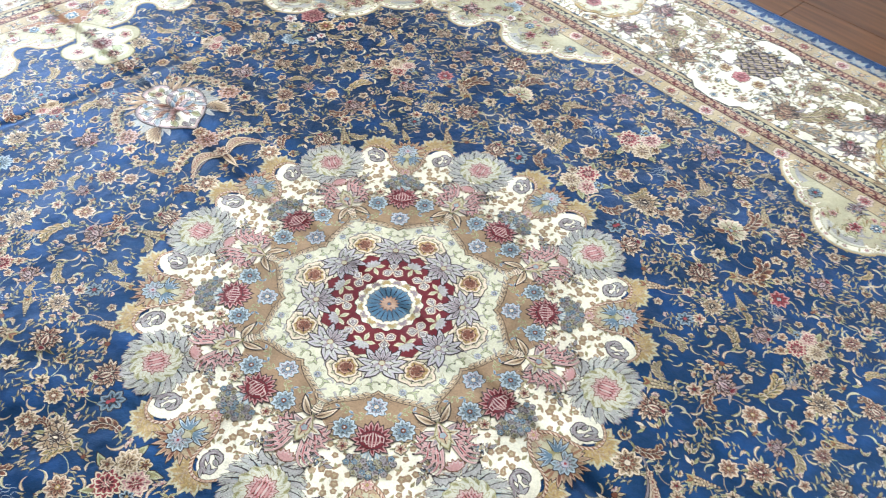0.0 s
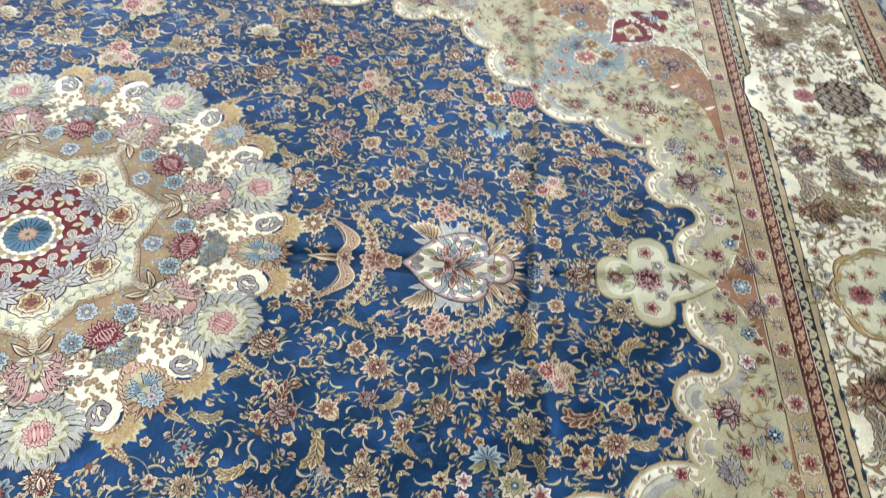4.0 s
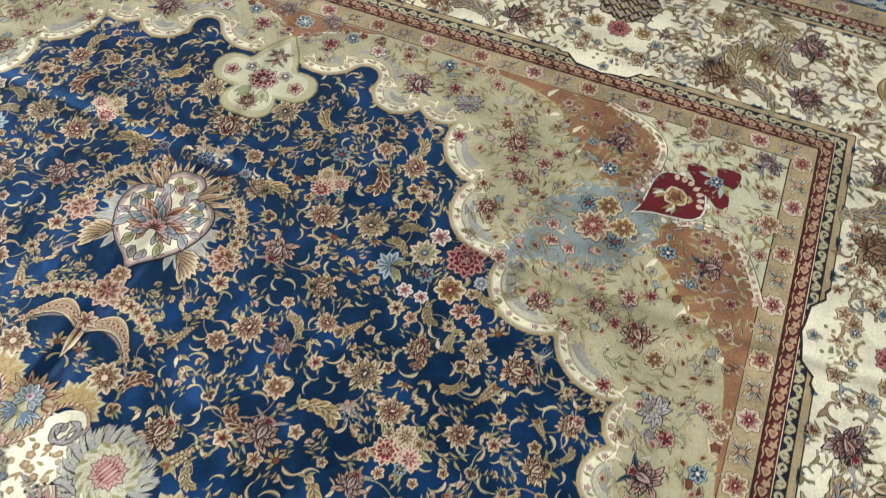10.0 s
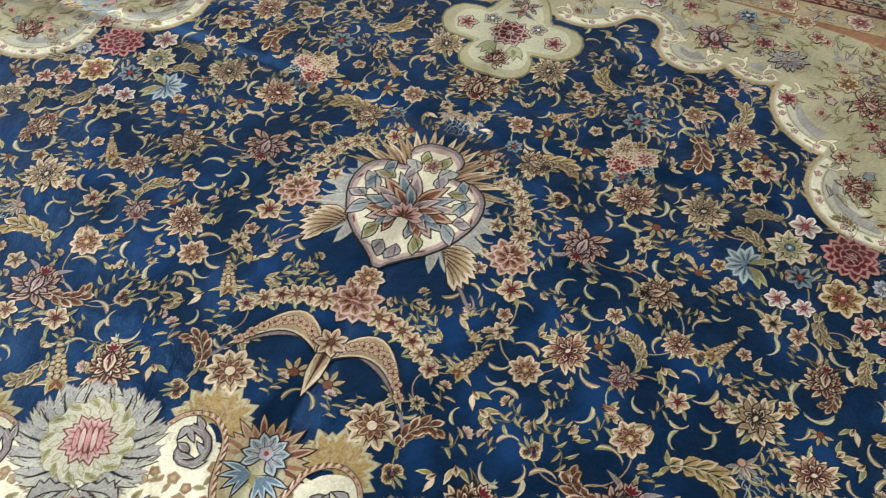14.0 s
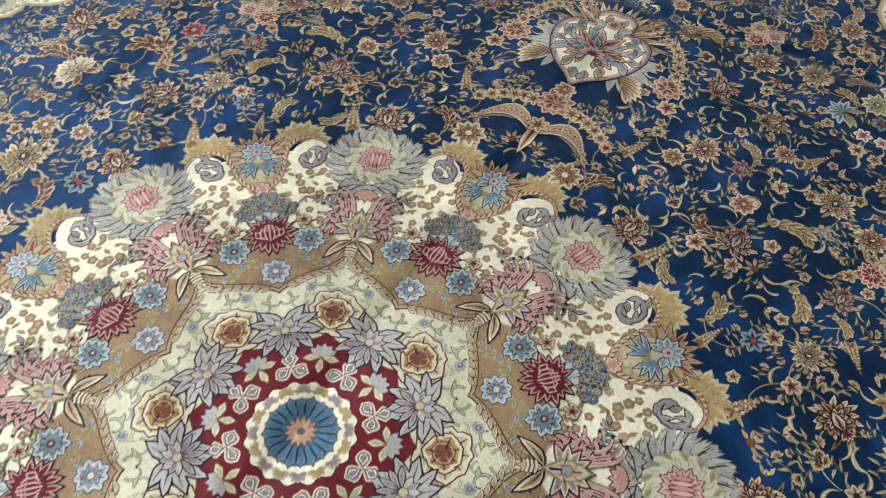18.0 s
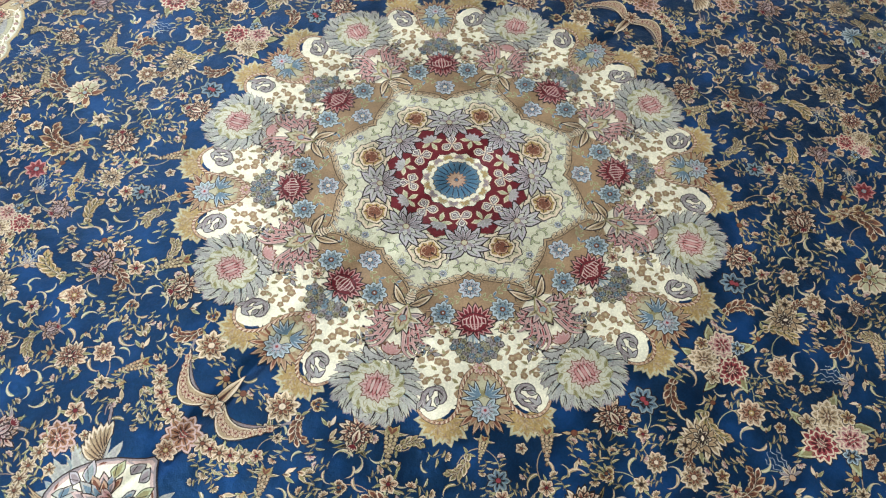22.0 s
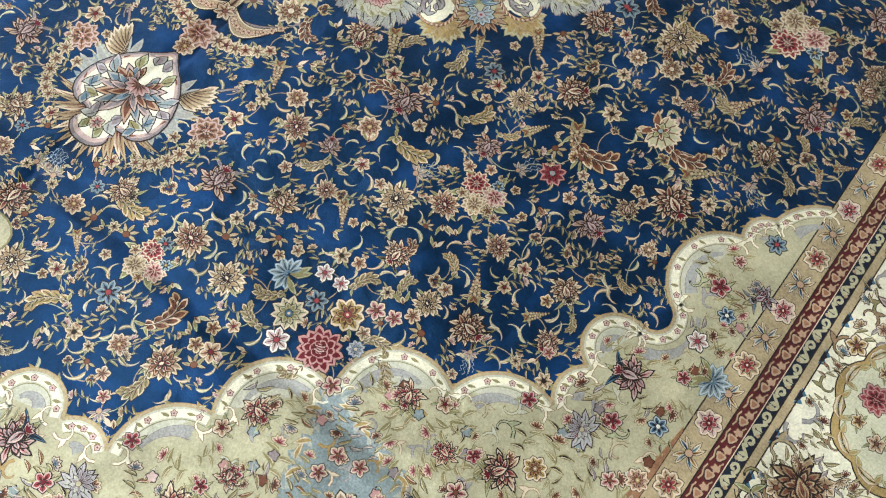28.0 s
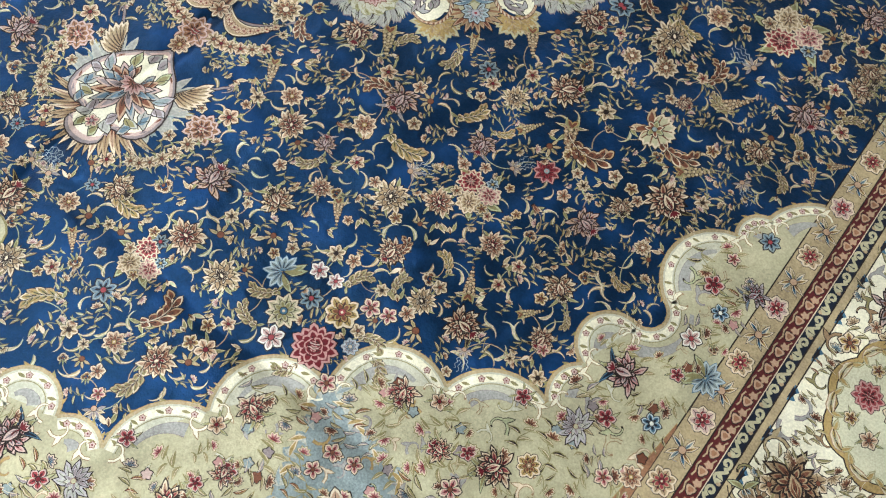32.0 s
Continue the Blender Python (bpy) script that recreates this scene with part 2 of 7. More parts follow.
# the added north wall has two window openings
tagged(from_boxes("added_wall_north", [(-X, -3.25, Y, Y + 0.2, 0, HH), (-0.55, 0.55, Y, Y + 0.2, 0, HH), (3.25, X, Y, Y + 0.2, 0, HH), (-3.25, -0.55, Y, Y + 0.2, 0, 0.85), (-3.25, -0.55, Y, Y + 0.2, 2.65, HH),
                                  (0.55, 3.25, Y, Y + 0.2, 0, 0.85), (0.55, 3.25, Y, Y + 0.2, 2.65, HH)], PLASTER), "unseen added off-white wall with two wide window openings", "wall", kind="structure")
tagged(from_boxes("ceiling", [(-X - 0.2, X + 0.2, -Y - 0.2, Y + 0.2, HH, HH + 0.15)], CEILING), "unseen added flat white ceiling with panel lamps", "ceiling", kind="structure")
# unseen windows, added to go with the side lights
for k, (cx, cy, along_x) in enumerate(((-1.9, Y + 0.1, True), (1.9, Y + 0.1, True), (-X - 0.1, 0.0, False))):
    frame_bars, pane_box = [], None
    for a0, a1, z0, z1 in ((-1.35, -1.29, 0.85, 2.65), (1.29, 1.35, 0.85, 2.65), (-0.03, 0.03, 0.91, 2.59), (-1.29, 1.29, 0.85, 0.91), (-1.29, 1.29, 2.59, 2.65)):
        frame_bars.append((cx + a0, cx + a1, cy - 0.03, cy + 0.03, z0, z1) if along_x else (cx - 0.03, cx + 0.03, cy + a0, cy + a1, z0, z1))
    win = tagged(from_boxes("window_%d" % (k + 1), frame_bars, WHITE_METAL), "unseen added window, white-framed, with clear panes", "window", kind="structure")
    for s in (-1, 1):
        a0, a1 = sorted((s * 0.03, s * 1.29))
        pane = from_boxes("pane", [(cx + a0, cx + a1, cy - 0.004, cy + 0.004, 0.91, 2.59) if along_x else (cx - 0.004, cx + 0.004, cy + a0, cy + a1, 0.91, 2.59)], GLASS, win)
        pane.data.materials[0].node_tree.nodes["Principled BSDF"].inputs["Transmission Weight"].default_value = 1.0
        pane.visible_shadow = False
# unseen panel housings, added round the overhead lights
for px, py, power in ADDED_LAMPS:
    lamp = tagged(from_boxes("added_ceiling_lamp", [(px - 0.62, px + 0.62, py - 0.32, py - 0.29, HH - 0.05, HH), (px - 0.62, px + 0.62, py + 0.29, py + 0.32, HH - 0.05, HH),
                                              (px - 0.62, px - 0.59, py - 0.29, py + 0.29, HH - 0.05, HH), (px + 0.59, px + 0.62, py - 0.29, py + 0.29, HH - 0.05, HH)], WHITE_METAL),
                  "unseen added ceiling panel lamp, white, square-edged, switched on", "lamp", "ceiling panel lamps")
    from_boxes("diffuser", [(px - 0.588, px + 0.588, py - 0.288, py + 0.288, HH - 0.03, HH - 0.004)], LIT, lamp)

# ---- pattern drawing: flat pieces of dyed pile, stacked in shallow carved layers ----
from mathutils.geometry import tessellate_polygon

TOP, STEP = 0.0105, 0.00015
TAU = 2 * math.pi


def turn(pts, a, x=0.0, y=0.0, s=1.0, flip=1):
    c, n = math.cos(a) * s, math.sin(a) * s
    return [(x + c * px - n * py * flip, y + n * px + c * py * flip) for px, py in pts]


def grown(pts, g):
    """The outline moved out by g."""
    m = len(pts)
    turned = sum(pts[i][0] * pts[(i + 1) % m][1] - pts[(i + 1) % m][0] * pts[i][1] for i in range(m))
    g = g if turned > 0 else -g
    out = []
    for i in range(m):
        (ax, ay), (bx, by), (cx, cy) = pts[i - 1], pts[i], pts[(i + 1) % m]
        ux, uy, vx, vy = bx - ax, by - ay, cx - bx, cy - by
        lu, lv = math.hypot(ux, uy) or 1e-9, math.hypot(vx, vy) or 1e-9
        nx, ny = uy / lu + vy / lv, -ux / lu - vx / lv
        ln = math.hypot(nx, ny)
        k = g / ln * min(2.0, 2 / max(ln, 0.6)) if ln > 1e-6 else 0
        out.append((bx + nx * k, by + ny * k))
    return out


def smooth(pts, times=2):
    """Rounds a closed outline by cutting its corners."""
    for _ in range(times):
        out = []
        for i in range(len(pts)):
            (ax, ay), (bx, by) = pts[i], pts[(i + 1) % len(pts)]
            out += [(0.75 * ax + 0.25 * bx, 0.75 * ay + 0.25 * by), (0.25 * ax + 0.75 * bx, 0.25 * ay + 0.75 * by)]
        pts = out
    return pts


HEART = dict(tan="brown", peach="terracotta", biscuit="olive", leaf="olive", blush="pink", pink="rose", sky="steel", sand="biscuit", gold="brown", lilac="mauve", laurel="grey", pale="sand", cream="tan", grey="cloud", rose="crimson")


class Art:
    def __init__(self):
        self.v, self.f, self.m, self.dyes, self.n = [], [], [], [], 0

    def slot(self, dye):
        if dye not in self.dyes:
            self.dyes.append(dye)
        return self.dyes.index(dye)

    def fill(self, pts, dye, level, skirt=False):
        self.n += 1
        b, z, k = len(self.v), (level + 0.4 * (self.n * 0.618 % 1)) * STEP, self.slot(dye)
        self.v += [(x, y, z) for x, y in pts]
        turned = sum(pts[i - 1][0] * pts[i][1] - pts[i][0] * pts[i - 1][1] for i in range(len(pts)))
        for tri in tessellate_polygon([[Vector((x, y, 0)) for x, y in pts]]):
            (x0, y0), (x1, y1), (x2, y2) = (pts[i] for i in tri)
            up = (x1 - x0) * (y2 - y0) - (x2 - x0) * (y1 - y0) > 0
            self.f.append(tuple(b + i for i in (tri if up else tri[::-1])))
            self.m.append(k)
        if skirt:
            c, n = len(self.v), len(pts)
            self.v += [(x, y, -0.001) for x, y in pts]
            for i in range(n):
                j = (i + 1) % n
                self.f.append((b + i, c + i, c + j, b + j) if turned > 0 else (b + j, c + j, c + i, b + i))
                self.m.append(k)

    def flat(self, quads, dye):
        """One joined sheet of quads, welded along their shared sides."""
        seen, k = {}, self.slot(dye)
        for q in quads:
            face = []
            for x, y in q:
                key = (round(x, 5), round(y, 5))
                if key not in seen:
                    seen[key] = len(self.v)
                    self.v.append((x, y, 0.0))
                face.append(seen[key])
            (x0, y0), (x1, y1), (x2, y2) = q[:3]
            self.f.append(tuple(face) if (x1 - x0) * (y2 - y0) - (x2 - x0) * (y1 - y0) > 0 else tuple(face[::-1]))
            self.m.append(k)

    def piece(self, pts, dye, level, edge=0.05, line="line", skirt=False):
        if edge:
            self.fill(grown(pts, edge), line, level, skirt)
        self.fill(pts, dye, level + 1, skirt and not edge)
        if edge and dye in HEART and 10 <= len(pts) <= 16 and self.n % 5:
            # the darker middle of a pale-rimmed petal
            cx, cy = sum(p[0] for p in pts) / len(pts), sum(p[1] for p in pts) / len(pts)
            self.fill([(cx + 0.56 * (x - cx), cy + 0.56 * (y - cy)) for x, y in pts], HEART[dye], level + 1.15)

    def strip(self, pts, w, dye, level, taper=0.0):
        n = len(pts)
        left, right = [], []
        for i in range(n):
            (ax, ay), (bx, by) = pts[max(i - 1, 0)], pts[min(i + 1, n - 1)]
            l = math.hypot(bx - ax, by - ay) or 1e-9
            h = 0.5 * w * (1 - taper * i / (n - 1))
            nx, ny = -(by - ay) / l * h, (bx - ax) / l * h
            left.append((pts[i][0] + nx, pts[i][1] + ny))
            right.append((pts[i][0] - nx, pts[i][1] - ny))
        self.n += 1
        b, k = len(self.v), self.slot(dye)
        self.v += [(x, y, (level + 0.4 * (self.n * 0.618 % 1)) * STEP) for x, y in left + right]
        for i in range(n - 1):
            self.f.append((b + i, b + n + i, b + n + i + 1, b + i + 1))
            self.m.append(k)

    def add(self, other, x=0.0, y=0.0, a=0.0, s=1.0, flip=1, lift=0.0):
        b, c, n = len(self.v), math.cos(a) * s, math.sin(a) * s
        self.v += [(x + c * px - n * py * flip, y + n * px + c * py * flip, z + lift * STEP) for px, py, z in other.v]
        back = [self.slot(d) for d in other.dyes]
        for face, k in zip(other.f, other.m):
            self.f.append(tuple(b + i for i in (face if flip > 0 else face[::-1])))
            self.m.append(back[k])

    def mesh(self, name):
        me = bpy.data.meshes.new(name)
        me.from_pydata(self.v, [], self.f)
        for d in self.dyes:
            me.materials.append(DYE[d])
        me.polygons.foreach_set("material_index", self.m)
        me.update()
        return me


def disc(r, n=14, x=0.0, y=0.0, wob=0.0, lobes=0):
    n = max(n, 4 * lobes)
    return [(x + r * (1 + wob * math.cos(lobes * TAU * i / n)) * math.cos(TAU * i / n), y + r * (1 + wob * math.cos(lobes * TAU * i / n)) * math.sin(TAU * i / n)) for i in range(n)]


hand = random.Random(4)


def petal(a, r0, r1, w, bend=0.0, p=0.8, n=7):
    """A petal with the slightly uneven edge of knotted work."""
    left, right = [], []
    for i in range(n + 1):
        s = i / n
        w0 = w * hand.uniform(0.86, 1.14)
        h, x, o = w0 * math.sin(math.pi * min(s ** p, 1.0)), r0 + (r1 - r0) * s, bend * s * s
        left.append((x, o + h))
        right.append((x, o - h))
    return turn(right + left[-2:0:-1], a)


def saw_leaf(length, w, bend, teeth=7):
    """A long curved leaf with a toothed outer side."""
    up, down = [], []
    for i in range(teeth * 2 + 1):
        s = i / (teeth * 2)
        h = w * math.sin(math.pi * s ** 0.7)
        x, o = length * s, bend * math.sin(math.pi * s * 0.9) + bend * 0.4 * s
        up.append((x + (0.0 if i % 2 else 0.03), o + h * (1.45 if i % 2 else 0.8)))
        down.append((x, o - h * 0.55))
    return down + up[-2:0:-1]


def curve(p, q, sag, n=9):
    """An arc from p to q that bulges to the right of its way by sag."""
    (x0, y0), (x1, y1) = p, q
    dx, dy = x1 - x0, y1 - y0
    l = math.hypot(dx, dy)
    if abs(sag) < 1e-6:
        return [(x0 + dx * i / n, y0 + dy * i / n) for i in range(n + 1)]
    r = (l * l / 4 + sag * sag) / (2 * abs(sag))
    half = math.asin(min(1.0, l / 2 / r))
    if abs(sag) > l / 2:
        half = math.pi - half
    sg = 1 if sag > 0 else -1
    out = []
    for i in range(n + 1):
        t = -half + 2 * half * i / n
        u, v = r * math.sin(t) + l / 2, sg * (r * math.cos(t) - (r - abs(sag)))
        out.append((x0 + dx / l * u + dy / l * v, y0 + dy / l * u - dx / l * v))
    return out


# ---- motifs, each of unit size, pointing along x ----
DEEP = dict(cream="tan", ivory="cream", white="cloud", pale="sand", blush="pink", tan="brown", peach="terracotta", biscuit="olive", sand="olive", gold="rust", leaf="olive", sky="slate",
            lilac="mauve", grey="mauve", laurel="grey", cloud="slate", pink="rose", rose="crimson", rust="line", mauve="slate", brown="rust", olive="line", steel="midnight", slate="midnight", crimson="line", terracotta="rust")


def blade(art, a, r0, r1, w, dyes, level, bend=0.0, p=1.2, edge=0.03, line="line", x=0.0, y=0.0, n=5, skirt=False):
    """One petal shaded in nested tones, from its pale rim to its dark base, with a fine outline."""
    rim = turn(petal(a, r0, r1, w, bend, p, n), 0, x, y)
    if edge:
        art.fill(grown(rim, edge * 1.3), line, level, skirt)
    for k, d in enumerate(dyes):
        f = (1.0, 0.86, 0.60)[k]
        pts = rim if k == 0 else turn(petal(a, r0, r0 + (r1 - r0) * f, w * (1, 0.68, 0.38)[k], bend * f * f, p, n), 0, x, y)
        art.fill(pts, d, level + 0.9 + 0.55 * k)
    if len(dyes) == 3:
        c, m = math.cos(a), math.sin(a)
        vein = [(r0 + (r1 - r0) * t, bend * t * t) for t in (0.12, 0.38, 0.62, 0.84)]
        art.strip([(x + c * u - m * v, y + m * u + c * v) for u, v in vein], w * 0.26, "line" if dyes[2] != "line" else dyes[1], level + 2.9, 0.7)


def palmette(outer, inner, core, n=17, line="line", cup="olive", span=2.45, seed=1, light="cream"):
    """A flame palmette: a dark scaled bulb in rows of short, pale-rimmed petals whose tips curl outwards."""
    rnd, art = random.Random(seed), Art()
    for s in (-1, 1):
        blade(art, s * 2.70, 0.3, 1.05, 0.10, (cup, DEEP[cup]), 0, s * -0.40, 1.0, 0.02, line, skirt=True)
        blade(art, s * 2.95, 0.3, 1.00, 0.08, ("leaf", "olive"), 0.2, s * 0.25, 1.0, 0.02, line, skirt=True)
    for row, (r0, r1, m, w, dyes, lev) in enumerate(((0.30, 1.0, n - 4, 0.115, (light, outer, core), 0.6), (0.20, 0.76, n - 7, 0.105, (outer, inner, core), 3.0), (0.12, 0.50, n - 9, 0.085, (light, inner, core), 5.2))):
        m = max(m, 5)
        for i in range(m):
            t = 2 * i / (m - 1) - 1
            a = span * t * (1 - 0.08 * row) + rnd.uniform(-0.09, 0.09)
            r = r1 * (0.80 + 0.24 * math.cos(a)) * (1.0 if i % 2 else 0.84) * rnd.uniform(0.88, 1.08)
            blade(art, a, r0, r, w, dyes, lev + 0.5 * (i % 2), math.copysign(0.24, t if abs(t) > 0.05 else rnd.uniform(-1, 1)) * r1, 1.45, 0.040, line, n=6, skirt=row == 0)
    blade(art, 0, -0.34, 0.36, 0.17, (light, inner, core), 7.6, 0, 0.9, 0.045, line, n=7)
    for k in (-1, 1):
        art.strip([(-0.26, 0.0), (0.0, 0.075 * k), (0.24, 0.03 * k)], 0.03, light, 9.8, 0.4)
    for i in range(4):
        blade(art, math.pi + 0.5 * (i - 1.5), 0.0, 0.36, 0.075, (light, core), 7.2 + 0.2 * i, 0, 1.1, 0.03, line, -0.36)
    return art


def peony(outer, inner, core, light="cream", n=13, line="line", seed=1):
    """A round bloom of tightly curling feathers over a dark heart."""
    rnd, art = random.Random(seed), Art()
    for a in (0.4, 1.9, 3.3, 4.9):
        blade(art, a, 0.5, 1.25, 0.10, ("leaf", "olive"), 0, 0.2, 1.0, 0.02, line, skirt=True)
    for row, (r, m, dyes, lev) in enumerate(((1.0, n, (light, outer, inner), 0.4), (0.70, n - 4, (outer, inner), 2.8), (0.44, n - 7, (light, core), 5.0))):
        for i in range(m):
            blade(art, TAU * (i + 0.5 * row) / m + rnd.uniform(-0.10, 0.10), 0.10, r * rnd.uniform(0.80, 1.08), 0.15 * r + 0.03, dyes, lev + 0.5 * (i % 2), (0.42 if row % 2 else -0.38) * r * rnd.uniform(0.6, 1.2), 1.5, 0.034, line, n=6, skirt=row == 0)
    blade(art, 0.3, -0.16, 0.18, 0.11, (core, light), 6.8, 0, 1, 0.03, line)
    return art


def rosette(n, outer, inner, core, line="line", pointed=False, deep=True, light="cream"):
    """A flower of two rings, each petal pale at its rim and dark towards the middle."""
    art = Art()
    for i in range(n):
        a = TAU * i / n
        blade(art, a, 0.12, 1.0 if i % 2 or not deep else 0.93, 2.3 / n, (light, outer, inner), 0.5 * (i % 2), 0.0, 1.05 if pointed else 1.5, 0.036, line, n=6, skirt=True)
    for i in range(n - 2):
        blade(art, TAU * (i + 0.5) / (n - 2), 0.06, 0.58, 1.3 / n, (outer, inner), 3.0 + 0.5 * (i % 2), 0.04, 1.35, 0.030, line)
    art.piece(disc(0.19, 9), core, 5.2, 0.035, line)
    art.fill(disc(0.08, 6), light, 7.0)
    return art


def floret(n, dye, core, leafy=True, line="line", light="cream"):
    art = Art()
    if leafy:
        for a in (0.5, 1.6, 2.7, 4.4):
            blade(art, a, 0.3, 1.5, 0.15, ("leaf", "olive") if a != 1.6 else ("olive", "leaf"), 0, 0.34, 1.0, 0.03, line, skirt=True)
    for i in range(n):
        blade(art, TAU * i / n, 0.08, 0.96, 1.75 / n, (light, dye, DEEP[dye]), 1 + 0.3 * (i % 2), 0, 1.3, 0.06, line, skirt=True)
    art.piece(disc(0.20, 8), core, 3.8, 0.05, line)
    return art


def bead_raceme(dye, core):
    """A tapering spike of small round beads above a tuft of leaves."""
    art = Art()
    for s in (-1, 1):
        blade(art, math.pi - s * 0.9, 0.1, 0.75, 0.14, ("leaf", "olive"), 0.2, s * 0.35, 1.0, 0.03, skirt=True, x=-0.55)
        blade(art, s * 1.0, 0.05, 0.85, 0.12, ("cream", "olive"), 0.3, s * 0.45, 1.0, 0.03, skirt=True, x=-0.85)
        blade(art, math.pi + s * 0.35, 0.0, 0.6, 0.15, ("gold", "rust"), 0.8, s * 0.1, 1.3, 0.035, skirt=True, x=-0.62)
    art.strip([(-0.8, 0), (1.25, 0.0)], 0.05, "olive", 0.6)
    for i in range(8):
        x, w = -0.62 + 0.25 * i, 0.30 * (1 - 0.115 * i)
        for s in (-1, 0, 1) if i < 5 else ((-0.6, 0.6) if i < 7 else (0,)):
            q = (x + 0.10 * (1 - abs(s)), s * w)
            art.piece(disc(0.135 - 0.007 * i, 7, *q), dye, 1.2 + 0.3 * (i % 2), 0.035, "line", True)
            art.fill(disc(0.05, 5, q[0] + 0.02, q[1]), core if (i + int(s)) % 2 else "cream", 3.0)
    return art


def long_leaf(body, rib, edge_dye, bend=0.32):
    """A curling acanthus leaf: hooked, pale-rimmed leaflets on both sides of a dark rib, the tip bent over."""
    art = Art()
    way, h, x, y = [], -0.9 * bend, -0.95, 0.0
    for i in range(13):
        way.append((x, y, h))
        x, y = x + 0.165 * math.cos(h), y + 0.165 * math.sin(h)
        h += bend * (0.16 if i < 7 else 0.62)
    for i in range(0, 12, 2):
        x, y, h = way[i]
        size = math.sin(math.pi * (i + 1.6) / 13.5)
        for s in (-1, 1):
            grow = 1.15 if s * bend < 0 else 0.85
            blade(art, h + s * 0.70, 0.0, (0.22 + 0.42 * size) * grow, 0.165, (edge_dye, body, rib) if i % 4 else ("cream", body, rib), 0.6 + 0.22 * i, s * -0.13, 1.25, 0.026, "line", x, y, skirt=True)
    art.strip([q[:2] for q in way], 0.075, "line", 4.6, 0.6)
    art.strip([q[:2] for q in way], 0.035, "cream", 5.2, 0.6)
    for s in (-1, 1):
        blade(art, math.pi + s * 0.7, 0, 0.50, 0.09, ("leaf", "olive"), 0.2, s * 0.2, 1.0, 0.02, "line", -0.92, 0.0, skirt=True)
    return art


def tendril_flower():
    art = Art()
    for i in range(7):
        blade(art, 1.5 * (i / 3 - 1), 0.1, 0.9, 0.13, ("cream", "tan", "mauve") if i % 2 else ("grey", "mauve"), 0.5 * (i % 2), 0.05 * (i - 3), 1.1, 0.04, skirt=True)
    art.piece(disc(0.22, 9, -0.05), "peach", 2.8, 0.04)
    for s, l in ((-1, 1.5), (-0.4, 1.8), (0.3, 1.75), (1, 1.45)):
        art.strip([(0.5 + l * k / 9, 0.35 * s + 0.13 * math.sin(k * 1.9 + s) + 0.3 * s * k / 9) for k in range(10)], 0.05, "sky", 0.6, 0.3)
    return art


def bud(dye):
    art = Art()
    for s in (-1, 1):
        blade(art, s * 0.9, -0.1, 1.1, 0.22, ("leaf", "olive"), 0, s * 0.25, 1.0, 0.05, skirt=True)
        blade(art, s * 0.35, -0.5, 0.95, 0.24, ("cream", dye), 1 + 0.3 * s, s * 0.2, 1.0, 0.06, skirt=True)
    blade(art, 0, -0.5, 0.8, 0.24, ("peach", dye), 2.6, 0, 0.9, 0.05)
    return art


def carnation(dark, light, core, n=15, rings=3):
    """Ruffled rings of petals: pale frilled rims round dark hearts."""
    art = Art()
    for k in range(rings):
        r, m = 1.0 - 0.30 * k, n - 3 * k
        for i in range(m):
            blade(art, TAU * (i + 0.5 * (k % 2)) / m, 0.10, r * (1.0 if i % 2 else 0.90), 2.5 / n, (light, dark, DEEP[dark]), 2.1 * k + 0.5 * (i % 2), 0.05, 1.7, 0.030 if k == 0 else 0.022, "line" if k == 0 else dark, n=6, skirt=k == 0)
    top = 2.1 * rings
    for k in range(-2, 3):
        art.strip([(0.075 * k - 0.05, -0.24 + 0.05 * abs(k)), (0.10 * k, 0.0), (0.075 * k - 0.05, 0.24 - 0.05 * abs(k))], 0.045, light if k % 2 == 0 else core, top + 0.5)
    return art


def trio(dye, core):
    """Three rounded blossoms on one short green stalk."""
    art = Art()
    blade(art, math.pi, 0.1, 1.2, 0.10, ("leaf", "olive"), 0, 0.1, 0.8, 0.03, skirt=True)
    for s in (-1, 1):
        blade(art, math.pi - s * 0.8, 0.2, 1.0, 0.13, ("leaf", "olive"), 0.2, s * 0.3, 1.0, 0.03, skirt=True)
    for k, (x, y) in enumerate(((0.05, 0.50), (0.05, -0.50), (0.55, 0.0))):
        for i in range(5):
            blade(art, math.atan2(y, x) + 0.62 * (i - 2), 0.0, 0.52, 0.17, ("cream", dye, core), 1.2 + 0.6 * k + 0.3 * (i % 2), 0, 1.5, 0.04, "line", x * 0.7, y * 0.7, skirt=True)
    art.piece(disc(0.16, 7, 0.02), core, 4.6, 0.04)
    return art


def bunch():
    art = Art()
    for a in (0.2, 1.3, 2.6, 3.7, 5.0):
        blade(art, a, 0.5, 1.2, 0.15, ("leaf", "olive"), 0, 0.2, 1.0, 0.025, skirt=True)
    art.add(carnation("rose", "cream", "pink", 13, 2), 0.42, 0.1, 0, 0.56)
    art.add(carnation("tan", "cream", "rust", 12, 2), -0.40, 0.32, 1, 0.50, 1, 1.2)
    art.add(carnation("pink", "cream", "rose", 11, 2), -0.22, -0.45, 2, 0.50, 1, 2.2)
    art.add(floret(6, "slate", "gold", False, light="sky"), 0.18, -0.66, 0, 0.26, 1, 3)
    art.add(floret(5, "tan", "rust", False), 0.1, 0.66, 0, 0.26, 1, 3)
    art.add(floret(5, "gold", "rust", False), -0.72, -0.1, 0, 0.24, 1, 3)
    return art


